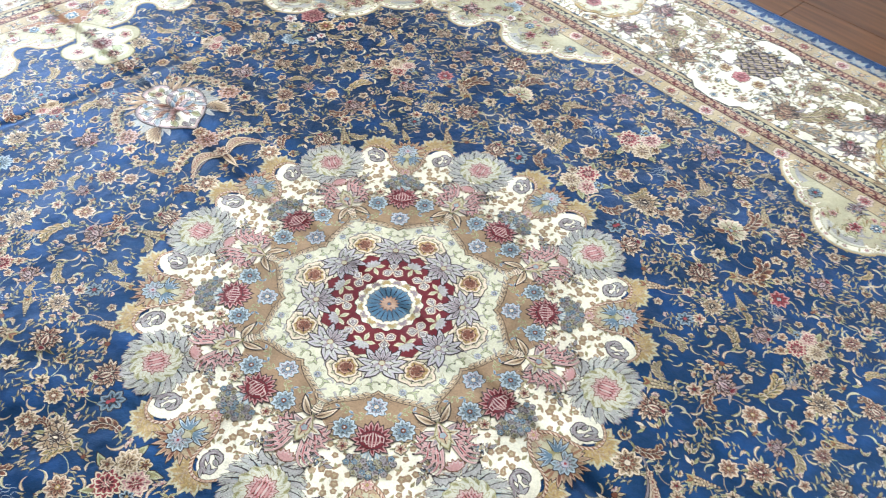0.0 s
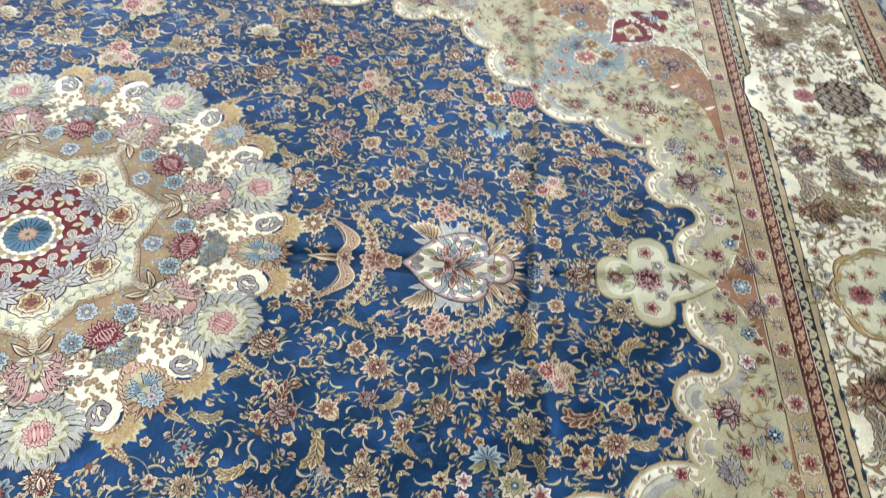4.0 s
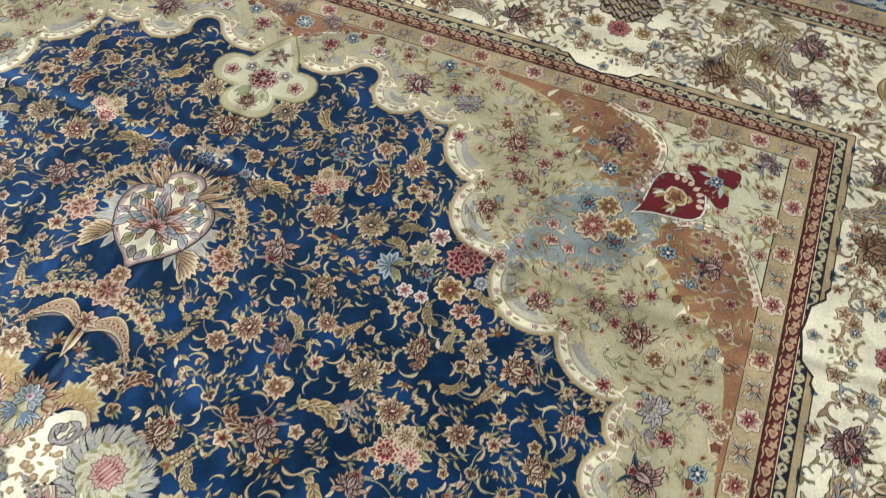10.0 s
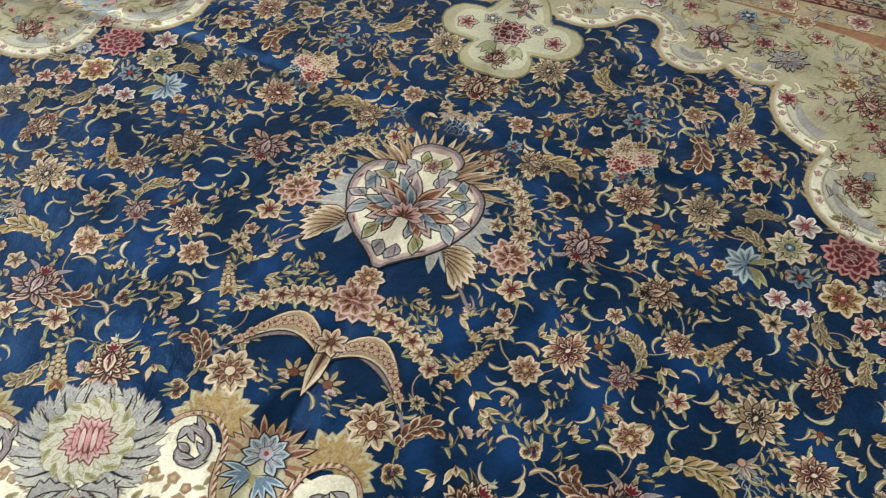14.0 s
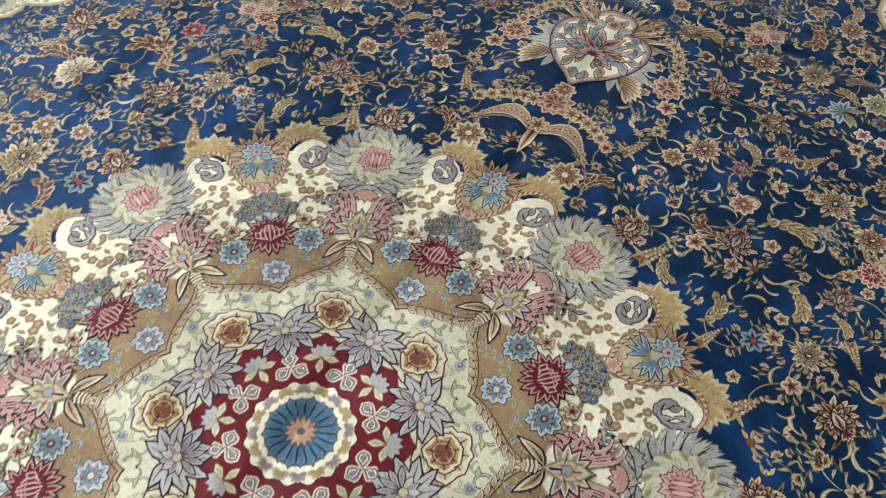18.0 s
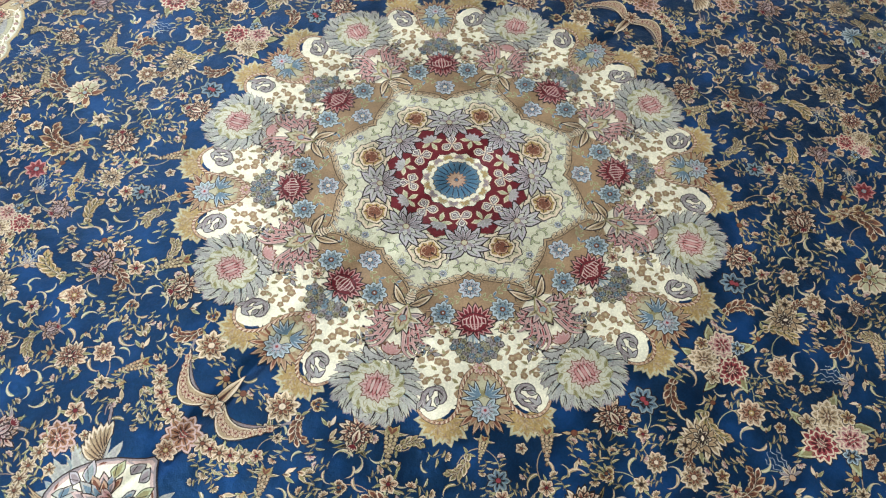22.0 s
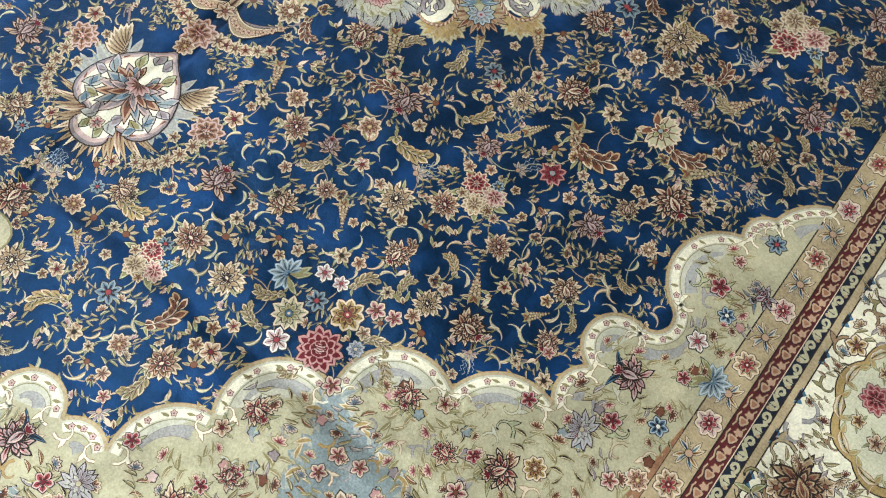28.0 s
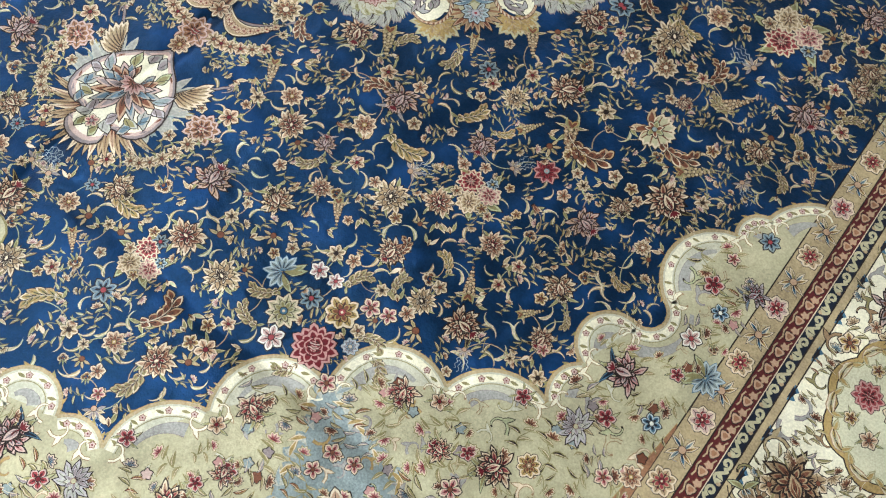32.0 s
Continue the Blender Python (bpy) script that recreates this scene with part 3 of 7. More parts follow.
def shell():
    """A pale fan with rust streaks at its frilled rim, over three dark-lined leaves."""
    art = Art()
    for s in (-1, 1):
        blade(art, s * 2.6, 0.1, 1.0, 0.20, ("tan", "rust"), 0, s * -0.3, 1.2, 0.03, skirt=True)
        blade(art, s * 2.0, 0.1, 0.9, 0.17, ("cream", "brown"), 0.4, s * -0.2, 1.2, 0.03, skirt=True)
    for i in range(13):
        a = 1.75 * (2 * i / 12 - 1)
        blade(art, a, 0.0, 1.0 if i % 2 else 0.94, 0.19, ("cream", "sand"), 0.8 + 0.4 * (i % 2), 0, 1.7, 0.025, skirt=True)
        art.strip([(0.36 * math.cos(a), 0.36 * math.sin(a)), (0.78 * math.cos(a), 0.78 * math.sin(a))], 0.07, "rust", 2.8, 0.4)
    for i in range(7):
        blade(art, 0.9 * (i - 3), 0.0, 0.44, 0.11, ("leaf", "olive") if i % 2 else ("cream", "rust"), 3.4 + 0.3 * (i % 2), 0.05, 1.2, 0.03)
    art.piece(disc(0.11, 8), "cloud", 5.2, 0.04)
    return art


def curl(dye, line="olive", turns=9):
    """A hooked scroll with one small leaf."""
    art = Art()
    way = [((1 - 0.085 * t) * math.cos(0.5 * t) - 0.3, (1 - 0.085 * t) * math.sin(0.5 * t) - 0.3) for t in range(turns)]
    art.strip(way, 0.34, line, 0, 0.55)
    art.strip(way[:-1], 0.20, dye, 1, 0.55)
    art.piece(turn(petal(0, 0, 0.9, 0.17, 0.25), 0.4, *way[3]), dye, 0.4, 0.06, line)
    return art


LIB = {}
LIB["palmette_0"] = palmette("peach", "rust", "crimson", 18, seed=0)
LIB["palmette_1"] = peony("peach", "rust", "crimson", "cream", 13, seed=1)
LIB["palmette_2"] = palmette("tan", "rust", "line", 17, cup="leaf", span=2.2, seed=2, light="cream")
LIB["palmette_3"] = peony("tan", "brown", "line", "cream", 14, seed=3)
LIB["palmette_4"] = palmette("peach", "mauve", "crimson", 17, cup="grey", span=2.7, seed=4, light="blush")
LIB["rosette_0"], LIB["rosette_1"] = rosette(9, "peach", "rust", "gold"), rosette(10, "tan", "rust", "cream")
LIB["flower_0"], LIB["flower_1"], LIB["flower_2"], LIB["flower_3"] = floret(6, "tan", "line"), trio("gold", "rust"), floret(5, "peach", "crimson"), trio("tan", "rust")
LIB["blue_flower"], LIB["red_flower"] = floret(7, "slate", "rose", False, light="cloud"), rosette(9, "rose", "crimson", "cloud", pointed=True, light="pink")
LIB["hyacinth_0"], LIB["hyacinth_1"] = bead_raceme("tan", "rust"), bead_raceme("biscuit", "olive")
LIB["leaf_0"], LIB["leaf_1"], LIB["leaf_2"] = long_leaf("gold", "olive", "tan", 0.55), long_leaf("rust", "line", "tan", 0.75), long_leaf("olive", "brown", "biscuit", -0.6)
LIB["tendril_flower"], LIB["bud_0"], LIB["bud_1"], LIB["bunch"], LIB["shell"] = tendril_flower(), bud("rust"), bud("gold"), bunch(), shell()
LIB["carnation"], LIB["rose"] = carnation("crimson", "pink", "blush", 13), carnation("terracotta", "blush", "rose", 11, 2)
LIB["garland_flower"] = floret(7, "tan", "rust", True)
LIB["sunflower"], LIB["yellow_rose"] = rosette(10, "sand", "olive", "steel", pointed=True), rosette(8, "gold", "rust", "rose")
LIB["pink_flower"], LIB["white_flower"] = floret(5, "pink", "rust", False), floret(6, "blush", "rose", False, light="white")
MESH = {}


def mesh_of(kind):
    if kind not in MESH:
        MESH[kind] = LIB[kind].mesh(kind)
    return MESH[kind]


jitter, taken = random.Random(7), []


def lay(kind, name, parent, x, y, deg=0.0, size=1.0, level=0.0, label="", mx=1, my=1):
    ob = new(name, mesh_of(kind))
    ob.parent = parent
    z = TOP + level * STEP + jitter.uniform(0, 0.5) * STEP - parent.location.z
    ob.matrix_basis = Matrix.Diagonal((mx, my, 1, 1)) @ Matrix.Translation((x, y, z)) @ Matrix.Rotation(radians(deg), 4, "Z") @ Matrix.Diagonal((size, size, 1, 1))
    if label:
        tagged(ob, label)
    return ob


def part(name, art, parent, level=0.0, label="", mx=1, my=1, kind=""):
    ob = new(name, art.mesh(name))
    ob.parent = parent
    ob.matrix_basis = Matrix.Diagonal((mx, my, 1, 1)) @ Matrix.Translation((0, 0, TOP + level * STEP))
    return tagged(ob, label, kind=kind)


def four(kind, name, parent, x, y, deg=0.0, size=1.0, level=0.0, label=""):
    """The same motif in all four quarters; on an axis of the carpet only twice."""
    if parent is FIELD:
        if kind.startswith(("palmette", "rosette", "flower", "leaf", "hyacinth")):
            size *= 0.92
        taken.append((x, y, size))
    for mx in (1, -1):
        for my in (1, -1):
            if (abs(y) < 0.012 and my < 0) or (abs(x) < 0.012 and mx < 0):
                continue
            lay(kind, name, parent, 0 if abs(x) < 0.012 else x, 0 if abs(y) < 0.012 else y, deg, size, level, label, mx, my)


# ---- carpet ----
FX, FY = 1.405, 0.990          # the field's half length and half width
CARPET = tagged(from_boxes("carpet", [(-1.985, 1.985, -1.550, 1.550, 0.0005, 0.0085)], JUTE),
                "large silk carpet, navy field, round ivory medallion, on wooden floor", "carpet")


def ring_band(name, d0, d1, dye, label="", level=0.0):
    """One stripe of the border, d0 to d1 outside the field, mitred at the corners."""
    art, quads = Art(), []
    for sx, sy in ((1, 0), (-1, 0), (0, 1), (0, -1)):
        for k in range(24):
            s0, s1 = -1 + k / 12, -1 + (k + 1) / 12
            if sx:
                q = [(sx * (FX + d), (FY + d) * s) for d, s in ((d0, s0), (d1, s0), (d1, s1), (d0, s1))]
            else:
                q = [((FX + d) * s, sy * (FY + d)) for d, s in ((d0, s0), (d1, s0), (d1, s1), (d0, s1))]
            quads.append(q)
    art.flat(quads, dye)
    return part(name, art, CARPET, level, label)


def sheet(x0, x1, y0, y1, dye, nx, ny):
    art, quads = Art(), []
    for i in range(nx):
        for j in range(ny):
            xa, xb, ya, yb = x0 + (x1 - x0) * i / nx, x0 + (x1 - x0) * (i + 1) / nx, y0 + (y1 - y0) * j / ny, y0 + (y1 - y0) * (j + 1) / ny
            quads.append([(xa, ya), (xb, ya), (xb, yb), (xa, yb)])
    art.flat(quads, dye)
    return art


FIELD = part("field", sheet(-FX, FX, -FY, FY, "navy", 28, 20), CARPET, 0, "deep navy silk field with painted lighter sheen patches")

# ---- the field's flowers, one quarter, mirrored into the other three ----
four("tendril_flower", "tendril_flower", FIELD, 1.003, -0.018, 147, 0.020, 1)
four("palmette_0", "palmette", FIELD, 1.063, -0.006, 4, 0.040, 1)
four("flower_0", "flower", FIELD, 1.015, 0.028, 121, 0.011, 1)
four("blue_flower", "blue_flower", FIELD, 0.975, 0.083, 303, 0.013, 1)
four("rosette_0", "rosette", FIELD, 1.017, 0.078, 278, 0.020, 1)
four("palmette_2", "palmette", FIELD, 0.955, 0.122, -88, 0.033, 1)
four("leaf_0", "leaf", FIELD, 0.96, 0.146, 88, 0.036, 1)
four("flower_3", "flower", FIELD, 0.907, 0.165, 66, 0.018, 1)
four("flower_2", "flower", FIELD, 0.931, 0.067, 189, 0.016, 1)
four("palmette_4", "palmette", FIELD, 0.847, 0.214, 8, 0.040, 1)
four("palmette_2", "palmette", FIELD, 0.814, 0.311, 64, 0.034, 1)
four("bud_0", "bud", FIELD, 0.835, 0.274, 309, 0.011, 1)
four("flower_2", "flower", FIELD, 0.755, 0.157, 242, 0.020, 1)
four("rosette_1", "rosette", FIELD, 0.539, 0.083, 320, 0.032, 1)
four("flower_1", "flower", FIELD, 0.499, 0.124, 297, 0.016, 1)
four("flower_0", "flower", FIELD, 0.581, 0.115, 33, 0.010, 1)
four("leaf_1", "leaf", FIELD, 0.548, 0.136, 46, 0.031, 1)
four("hyacinth_0", "hyacinth", FIELD, 0.647, 0.15, 30, 0.025, 1)
four("flower_0", "flower", FIELD, 0.698, 0.166, 310, 0.015, 1)
four("bud_1", "bud", FIELD, 0.677, 0.14, 6, 0.011, 1)
four("rosette_0", "rosette", FIELD, 0.661, 0.206, 240, 0.022, 1)
four("flower_3", "flower", FIELD, 0.576, 0.241, 132, 0.016, 1)
four("flower_2", "flower", FIELD, 0.523, 0.295, 282, 0.018, 1)
four("hyacinth_1", "hyacinth", FIELD, 0.475, 0.255, 32, 0.030, 1)
four("leaf_2", "leaf", FIELD, 0.455, 0.282, 146, 0.026, 1)
four("palmette_4", "palmette", FIELD, 0.554, 0.344, -175, 0.040, 1)
four("leaf_1", "leaf", FIELD, 0.561, 0.302, -66, 0.032, 1)
four("palmette_1", "palmette", FIELD, 0.701, 0.241, -168, 0.030, 1)
four("rosette_0", "rosette", FIELD, 0.626, 0.33, 119, 0.024, 1)
four("bud_0", "bud", FIELD, 0.651, 0.3, 98, 0.013, 1)
four("palmette_4", "palmette", FIELD, 0.691, 0.304, 25, 0.024, 1)
four("leaf_2", "leaf", FIELD, 0.731, 0.304, -42, 0.026, 1)
four("leaf_0", "leaf", FIELD, 0.61, 0.408, 94, 0.039, 1)
four("flower_2", "flower", FIELD, 0.686, 0.365, 240, 0.016, 1)
four("tendril_flower", "tendril_flower", FIELD, 0.643, 0.44, 143, 0.020, 1)
four("palmette_1", "palmette", FIELD, 0.756, 0.352, -90, 0.021, 1)
four("hyacinth_0", "hyacinth", FIELD, 0.769, 0.397, 36, 0.021, 1)
four("flower_1", "flower", FIELD, 0.748, 0.377, 276, 0.014, 1)
four("palmette_3", "palmette", FIELD, 0.698, 0.444, -2, 0.032, 1)
four("palmette_1", "palmette", FIELD, 0.946, 0.251, 64, 0.033, 1)
four("flower_0", "flower", FIELD, 0.879, 0.28, 281, 0.014, 1)
four("blue_flower", "blue_flower", FIELD, 0.977, 0.229, 243, 0.014, 1)
four("flower_0", "flower", FIELD, 1.005, 0.151, 203, 0.011, 1)
four("flower_3", "flower", FIELD, 1.092, 0.039, 327, 0.013, 1)
four("hyacinth_0", "hyacinth", FIELD, 1.056, 0.127, 47, 0.018, 1)
four("leaf_2", "leaf", FIELD, 0.433, 0.356, -1, 0.029, 1)
four("hyacinth_1", "hyacinth", FIELD, 0.385, 0.368, 26, 0.020, 1)
four("blue_flower", "blue_flower", FIELD, 0.409, 0.419, 77, 0.020, 1)
four("flower_2", "flower", FIELD, 0.427, 0.441, 118, 0.016, 1)
four("palmette_3", "palmette", FIELD, 0.424, 0.487, -113, 0.025, 1)
four("hyacinth_0", "hyacinth", FIELD, 0.314, 0.442, 36, 0.028, 1)
four("flower_2", "flower", FIELD, 0.37, 0.482, 325, 0.016, 1)
four("leaf_0", "leaf", FIELD, 0.492, 0.449, 151, 0.032, 1)
four("palmette_0", "palmette", FIELD, 0.352, 0.546, -49, 0.041, 1)
four("flower_1", "flower", FIELD, 0.291, 0.539, 77, 0.018, 1)
four("flower_0", "flower", FIELD, 0.27, 0.59, 267, 0.016, 1)
four("flower_0", "flower", FIELD, 0.348, 0.618, 199, 0.020, 1)
four("flower_3", "flower", FIELD, 0.372, 0.64, 7, 0.010, 1)
four("rosette_1", "rosette", FIELD, 0.225, 0.589, 343, 0.021, 1)
four("flower_2", "flower", FIELD, 0.199, 0.548, 32, 0.014, 1)
four("blue_flower", "blue_flower", FIELD, 0.148, 0.515, 81, 0.024, 1)
four("palmette_3", "palmette", FIELD, 0.142, 0.624, -165, 0.038, 1)
four("leaf_1", "leaf", FIELD, 0.182, 0.631, 15, 0.021, 1)
four("leaf_0", "leaf", FIELD, 0.11, 0.633, 70, 0.036, 1)
four("rosette_0", "rosette", FIELD, 0.052, 0.663, 302, 0.028, 1)
four("bunch", "carnation_spray", FIELD, 0.005, 0.781, -179, 0.062, 1)
four("tendril_flower", "tendril_flower", FIELD, 0.106, 0.764, -105, 0.023, 1)
four("leaf_1", "leaf", FIELD, 0.156, 0.714, -170, 0.034, 1)
four("flower_2", "flower", FIELD, 0.184, 0.708, 21, 0.014, 1)
four("leaf_2", "leaf", FIELD, 0.206, 0.76, -91, 0.026, 1)
four("hyacinth_0", "hyacinth", FIELD, 0.193, 0.775, 141, 0.030, 1)
four("palmette_0", "palmette", FIELD, 0.247, 0.712, -104, 0.021, 1)
four("shell", "shell_palmette", FIELD, 0.323, 0.698, 85, 0.038, 1)
four("leaf_1", "leaf", FIELD, 0.329, 0.757, 103, 0.041, 1)
four("flower_1", "flower", FIELD, 0.365, 0.73, 154, 0.015, 1)
four("hyacinth_1", "hyacinth", FIELD, 0.348, 0.791, 130, 0.029, 1)
four("palmette_2", "palmette", FIELD, 0.25, 0.858, -150, 0.034, 1)
four("palmette_0", "palmette", FIELD, 0.423, 0.789, -122, 0.046, 1)
four("palmette_2", "palmette", FIELD, 0.48, 0.736, -142, 0.026, 1)
four("flower_0", "flower", FIELD, 0.387, 0.831, 15, 0.016, 1)
four("tendril_flower", "tendril_flower", FIELD, 0.314, 0.863, 48, 0.018, 1)
four("leaf_2", "leaf", FIELD, 0.275, 0.91, 40, 0.023, 1)
four("palmette_4", "palmette", FIELD, 0.135, 0.886, -131, 0.040, 1)
four("flower_0", "flower", FIELD, 0.059, 0.862, 137, 0.014, 1)
four("palmette_2", "palmette", FIELD, -0.017, 0.934, -137, 0.034, 1)
four("leaf_0", "leaf", FIELD, 0.191, 0.895, -138, 0.022, 1)
four("flower_3", "flower", FIELD, 0.209, 0.916, 242, 0.020, 1)
four("hyacinth_0", "hyacinth", FIELD, 0.183, 0.971, 130, 0.018, 1)
four("hyacinth_0", "hyacinth", FIELD, 0.229, 0.948, 28, 0.018, 1)
four("flower_2", "flower", FIELD, 0.121, 0.945, 304, 0.018, 1)
four("leaf_2", "leaf", FIELD, 0.094, 0.952, 130, 0.026, 1)
four("flower_2", "flower", FIELD, 0.052, 0.897, 198, 0.016, 1)
four("palmette_4", "palmette", FIELD, 0.534, 0.498, -170, 0.031, 1)
four("hyacinth_1", "hyacinth", FIELD, 0.455, 0.538, 148, 0.021, 1)
four("leaf_0", "leaf", FIELD, 0.489, 0.511, 130, 0.021, 1)
four("tendril_flower", "tendril_flower", FIELD, 0.534, 0.561, 154, 0.017, 1)
four("bunch", "carnation_spray", FIELD, 0.605, 0.54, -133, 0.044, 1)
four("red_flower", "red_flower", FIELD, 0.503, 0.606, 218, 0.024, 1)
four("hyacinth_0", "hyacinth", FIELD, 0.428, 0.599, 25, 0.032, 1)
four("leaf_1", "leaf", FIELD, 0.421, 0.639, 94, 0.051, 1)
four("flower_1", "flower", FIELD, 0.452, 0.627, 202, 0.028, 1)
four("palmette_1", "palmette", FIELD, 0.657, 0.508, -129, 0.029, 1)
four("palmette_4", "palmette", FIELD, 0.54, 0.709, -101, 0.034, 1)
four("flower_0", "flower", FIELD, 0.486, 0.666, 295, 0.013, 1)
four("flower_0", "flower", FIELD, 0.497, 0.685, 227, 0.010, 1)
four("bud_0", "bud", FIELD, 0.568, 0.63, 68, 0.014, 1)
four("palmette_1", "palmette", FIELD, 0.661, 0.616, -143, 0.025, 1)
four("flower_3", "flower", FIELD, 0.613, 0.652, 187, 0.014, 1)
four("flower_2", "flower", FIELD, 0.628, 0.581, 49, 0.010, 1)
four("palmette_3", "palmette", FIELD, 1.137, 0.078, 3, 0.030, 1)
four("flower_2", "flower", FIELD, 1.105, 0.138, 18, 0.015, 1)
four("flower_1", "flower", FIELD, 1.078, 0.157, 69, 0.015, 1)
four("bunch", "carnation_spray", FIELD, 1.012, 0.229, -172, 0.040, 1)
four("blue_flower", "blue_flower", FIELD, 1.083, 0.221, 253, 0.021, 1)
four("leaf_0", "leaf", FIELD, 1.151, 0.165, -44, 0.034, 1)
four("flower_0", "flower", FIELD, 1.155, 0.228, 111, 0.016, 1)
four("leaf_1", "leaf", FIELD, 1.05, 0.302, 172, 0.040, 1)
four("rosette_0", "rosette", FIELD, 1.128, 0.29, 132, 0.020, 1)
four("palmette_1", "palmette", FIELD, 1.11, 0.356, 138, 0.030, 1)
four("leaf_2", "leaf", FIELD, 1.155, 0.346, -7, 0.030, 1)
four("flower_0", "flower", FIELD, 1.157, 0.259, 344, 0.010, 1)
four("flower_3", "flower", FIELD, 1.189, 0.253, 223, 0.010, 1)
four("flower_2", "flower", FIELD, 1.055, 0.397, 320, 0.020, 1)
four("flower_2", "flower", FIELD, 1.007, 0.395, 154, 0.013, 1)
four("palmette_3", "palmette", FIELD, 0.959, 0.336, -129, 0.030, 1)
four("tendril_flower", "tendril_flower", FIELD, 1.212, 0.339, 47, 0.018, 1)
four("flower_1", "flower", FIELD, 1.188, 0.298, 215, 0.010, 1)
four("palmette_0", "palmette", FIELD, 0.772, 0.505, 177, 0.031, 1)
four("leaf_1", "leaf", FIELD, 0.75, 0.509, -170, 0.021, 1)
four("flower_0", "flower", FIELD, 0.824, 0.442, 259, 0.017, 1)
four("flower_0", "flower", FIELD, 0.826, 0.533, 197, 0.013, 1)
four("leaf_2", "leaf", FIELD, 0.8, 0.55, 176, 0.022, 1)
four("palmette_3", "palmette", FIELD, 0.802, 0.589, 52, 0.024, 1)
four("flower_3", "flower", FIELD, 0.766, 0.577, 293, 0.015, 1)
four("leaf_0", "leaf", FIELD, 0.731, 0.576, -125, 0.023, 1)
four("hyacinth_0", "hyacinth", FIELD, 0.735, 0.629, -152, 0.025, 1)
four("palmette_0", "palmette", FIELD, 0.793, 0.663, -98, 0.037, 1)
four("tendril_flower", "tendril_flower", FIELD, 0.821, 0.684, 27, 0.015, 1)
four("flower_2", "flower", FIELD, 0.708, 0.662, 179, 0.013, 1)
four("flower_2", "flower", FIELD, 0.665, 0.668, 273, 0.014, 1)
four("palmette_2", "palmette", FIELD, 0.655, 0.74, -131, 0.033, 1)
four("hyacinth_1", "hyacinth", FIELD, 0.714, 0.725, 139, 0.018, 1)
four("flower_1", "flower", FIELD, 0.614, 0.758, 299, 0.014, 1)
four("leaf_2", "leaf", FIELD, 0.693, 0.772, 24, 0.017, 1)
four("palmette_0", "palmette", FIELD, 0.739, 0.763, 173, 0.026, 1)
four("flower_0", "flower", FIELD, 0.789, 0.743, 208, 0.010, 1)
four("flower_0", "flower", FIELD, 0.787, 0.792, 299, 0.016, 1)
four("leaf_0", "leaf", FIELD, 0.585, 0.803, 73, 0.021, 1)
four("flower_3", "flower", FIELD, 0.602, 0.703, 118, 0.011, 1)
four("rosette_1", "rosette", FIELD, 0.515, 0.799, 172, 0.016, 1)
four("bunch", "carnation_spray", FIELD, 0, 0.577, 90, 0.057, 1)
four("blue_flower", "blue_flower", FIELD, 0.15, 0.523, 10, 0.021, 1)
four("leaf_1", "leaf", FIELD, 0.105, 0.556, 40, 0.034, 1)
four("flower_0", "flower", FIELD, 0.17, 0.609, 30, 0.018, 1)
four("rosette_1", "rosette", FIELD, 0.207, 0.647, 0, 0.025, 1)

# ---- medallion ----
SCROLLS = [curl("leaf", "line"), curl("grey", "mauve"), curl("sand", "brown"), curl("cream", "brown"), curl("gold", "brown"), curl("pale", "olive")]
MED = Art()
MED.fill(disc(0.468, 96), "line", 0, True)
MED.fill(disc(0.466, 96), "ivory", 1)
spots = random.Random(11)
# one sixteenth of the medallion's sprinkled leaves: degrees from the axis, radius, size, turn
SPRINKLE = []
while len(SPRINKLE) < 62:
    q = (spots.uniform(0.6, 21.5), spots.uniform(0.312, 0.440), spots.uniform(0.0046, 0.0070), spots.uniform(0, 6))
    if all(math.hypot((q[0] - w[0]) * 0.0066, q[1] - w[1]) > 0.0103 for w in SPRINKLE):
        SPRINKLE.append(q)


def ogee(s):
    """How far a star's edge has come out, from its inner cusp (0) to its tied corner (1)."""
    return 0.62 * s ** 0.8 + 0.38 * s ** 8


for k in range(8):
    for s in (1, -1):
        for i, (deg, r, size, b) in enumerate(SPRINKLE):
            a = radians(45 * k + s * deg)
            q = (r * math.cos(a), r * math.sin(a))
            if i % 5 < 2:
                MED.piece(turn(disc(size, 20, 0, 0, 0.13, 5), a + b, *q), ("brown", "tan", "brown")[i % 3], 2.2, 0.0006, "rust" if i % 2 else "biscuit")
                MED.fill(turn(disc(size * 0.45, 12, 0, 0, 0.2, 3), a, *q), "biscuit", 3.6)
            elif i % 5 < 4:
                blade(MED, b, -size, size * 1.1, size * 0.42, ("biscuit", "olive") if i % 2 else ("tan", "brown"), 2.2, s * size * 0.3, 0.9, 0.0005, "olive", *q)
            else:
                for j in range(3):
                    blade(MED, a + b + 1.1 * j, 0.001, size * 1.5, size * 0.32, ("leaf", "olive") if j % 2 else ("tan", "brown"), 2.1 + 0.3 * j, s * size * 0.4, 1.0, 0.0006, "brown", *q)


def star(inner, outer, n=24):
    """A round with eight points: inner radius on the axes, outer between them."""
    return [((inner + (outer - inner) * ogee(1 - abs(1 - 2 * ((i / n) % 1)))) * math.cos(TAU * i / (8 * n)),
             (inner + (outer - inner) * ogee(1 - abs(1 - 2 * ((i / n) % 1)))) * math.sin(TAU * i / (8 * n))) for i in range(8 * n)]


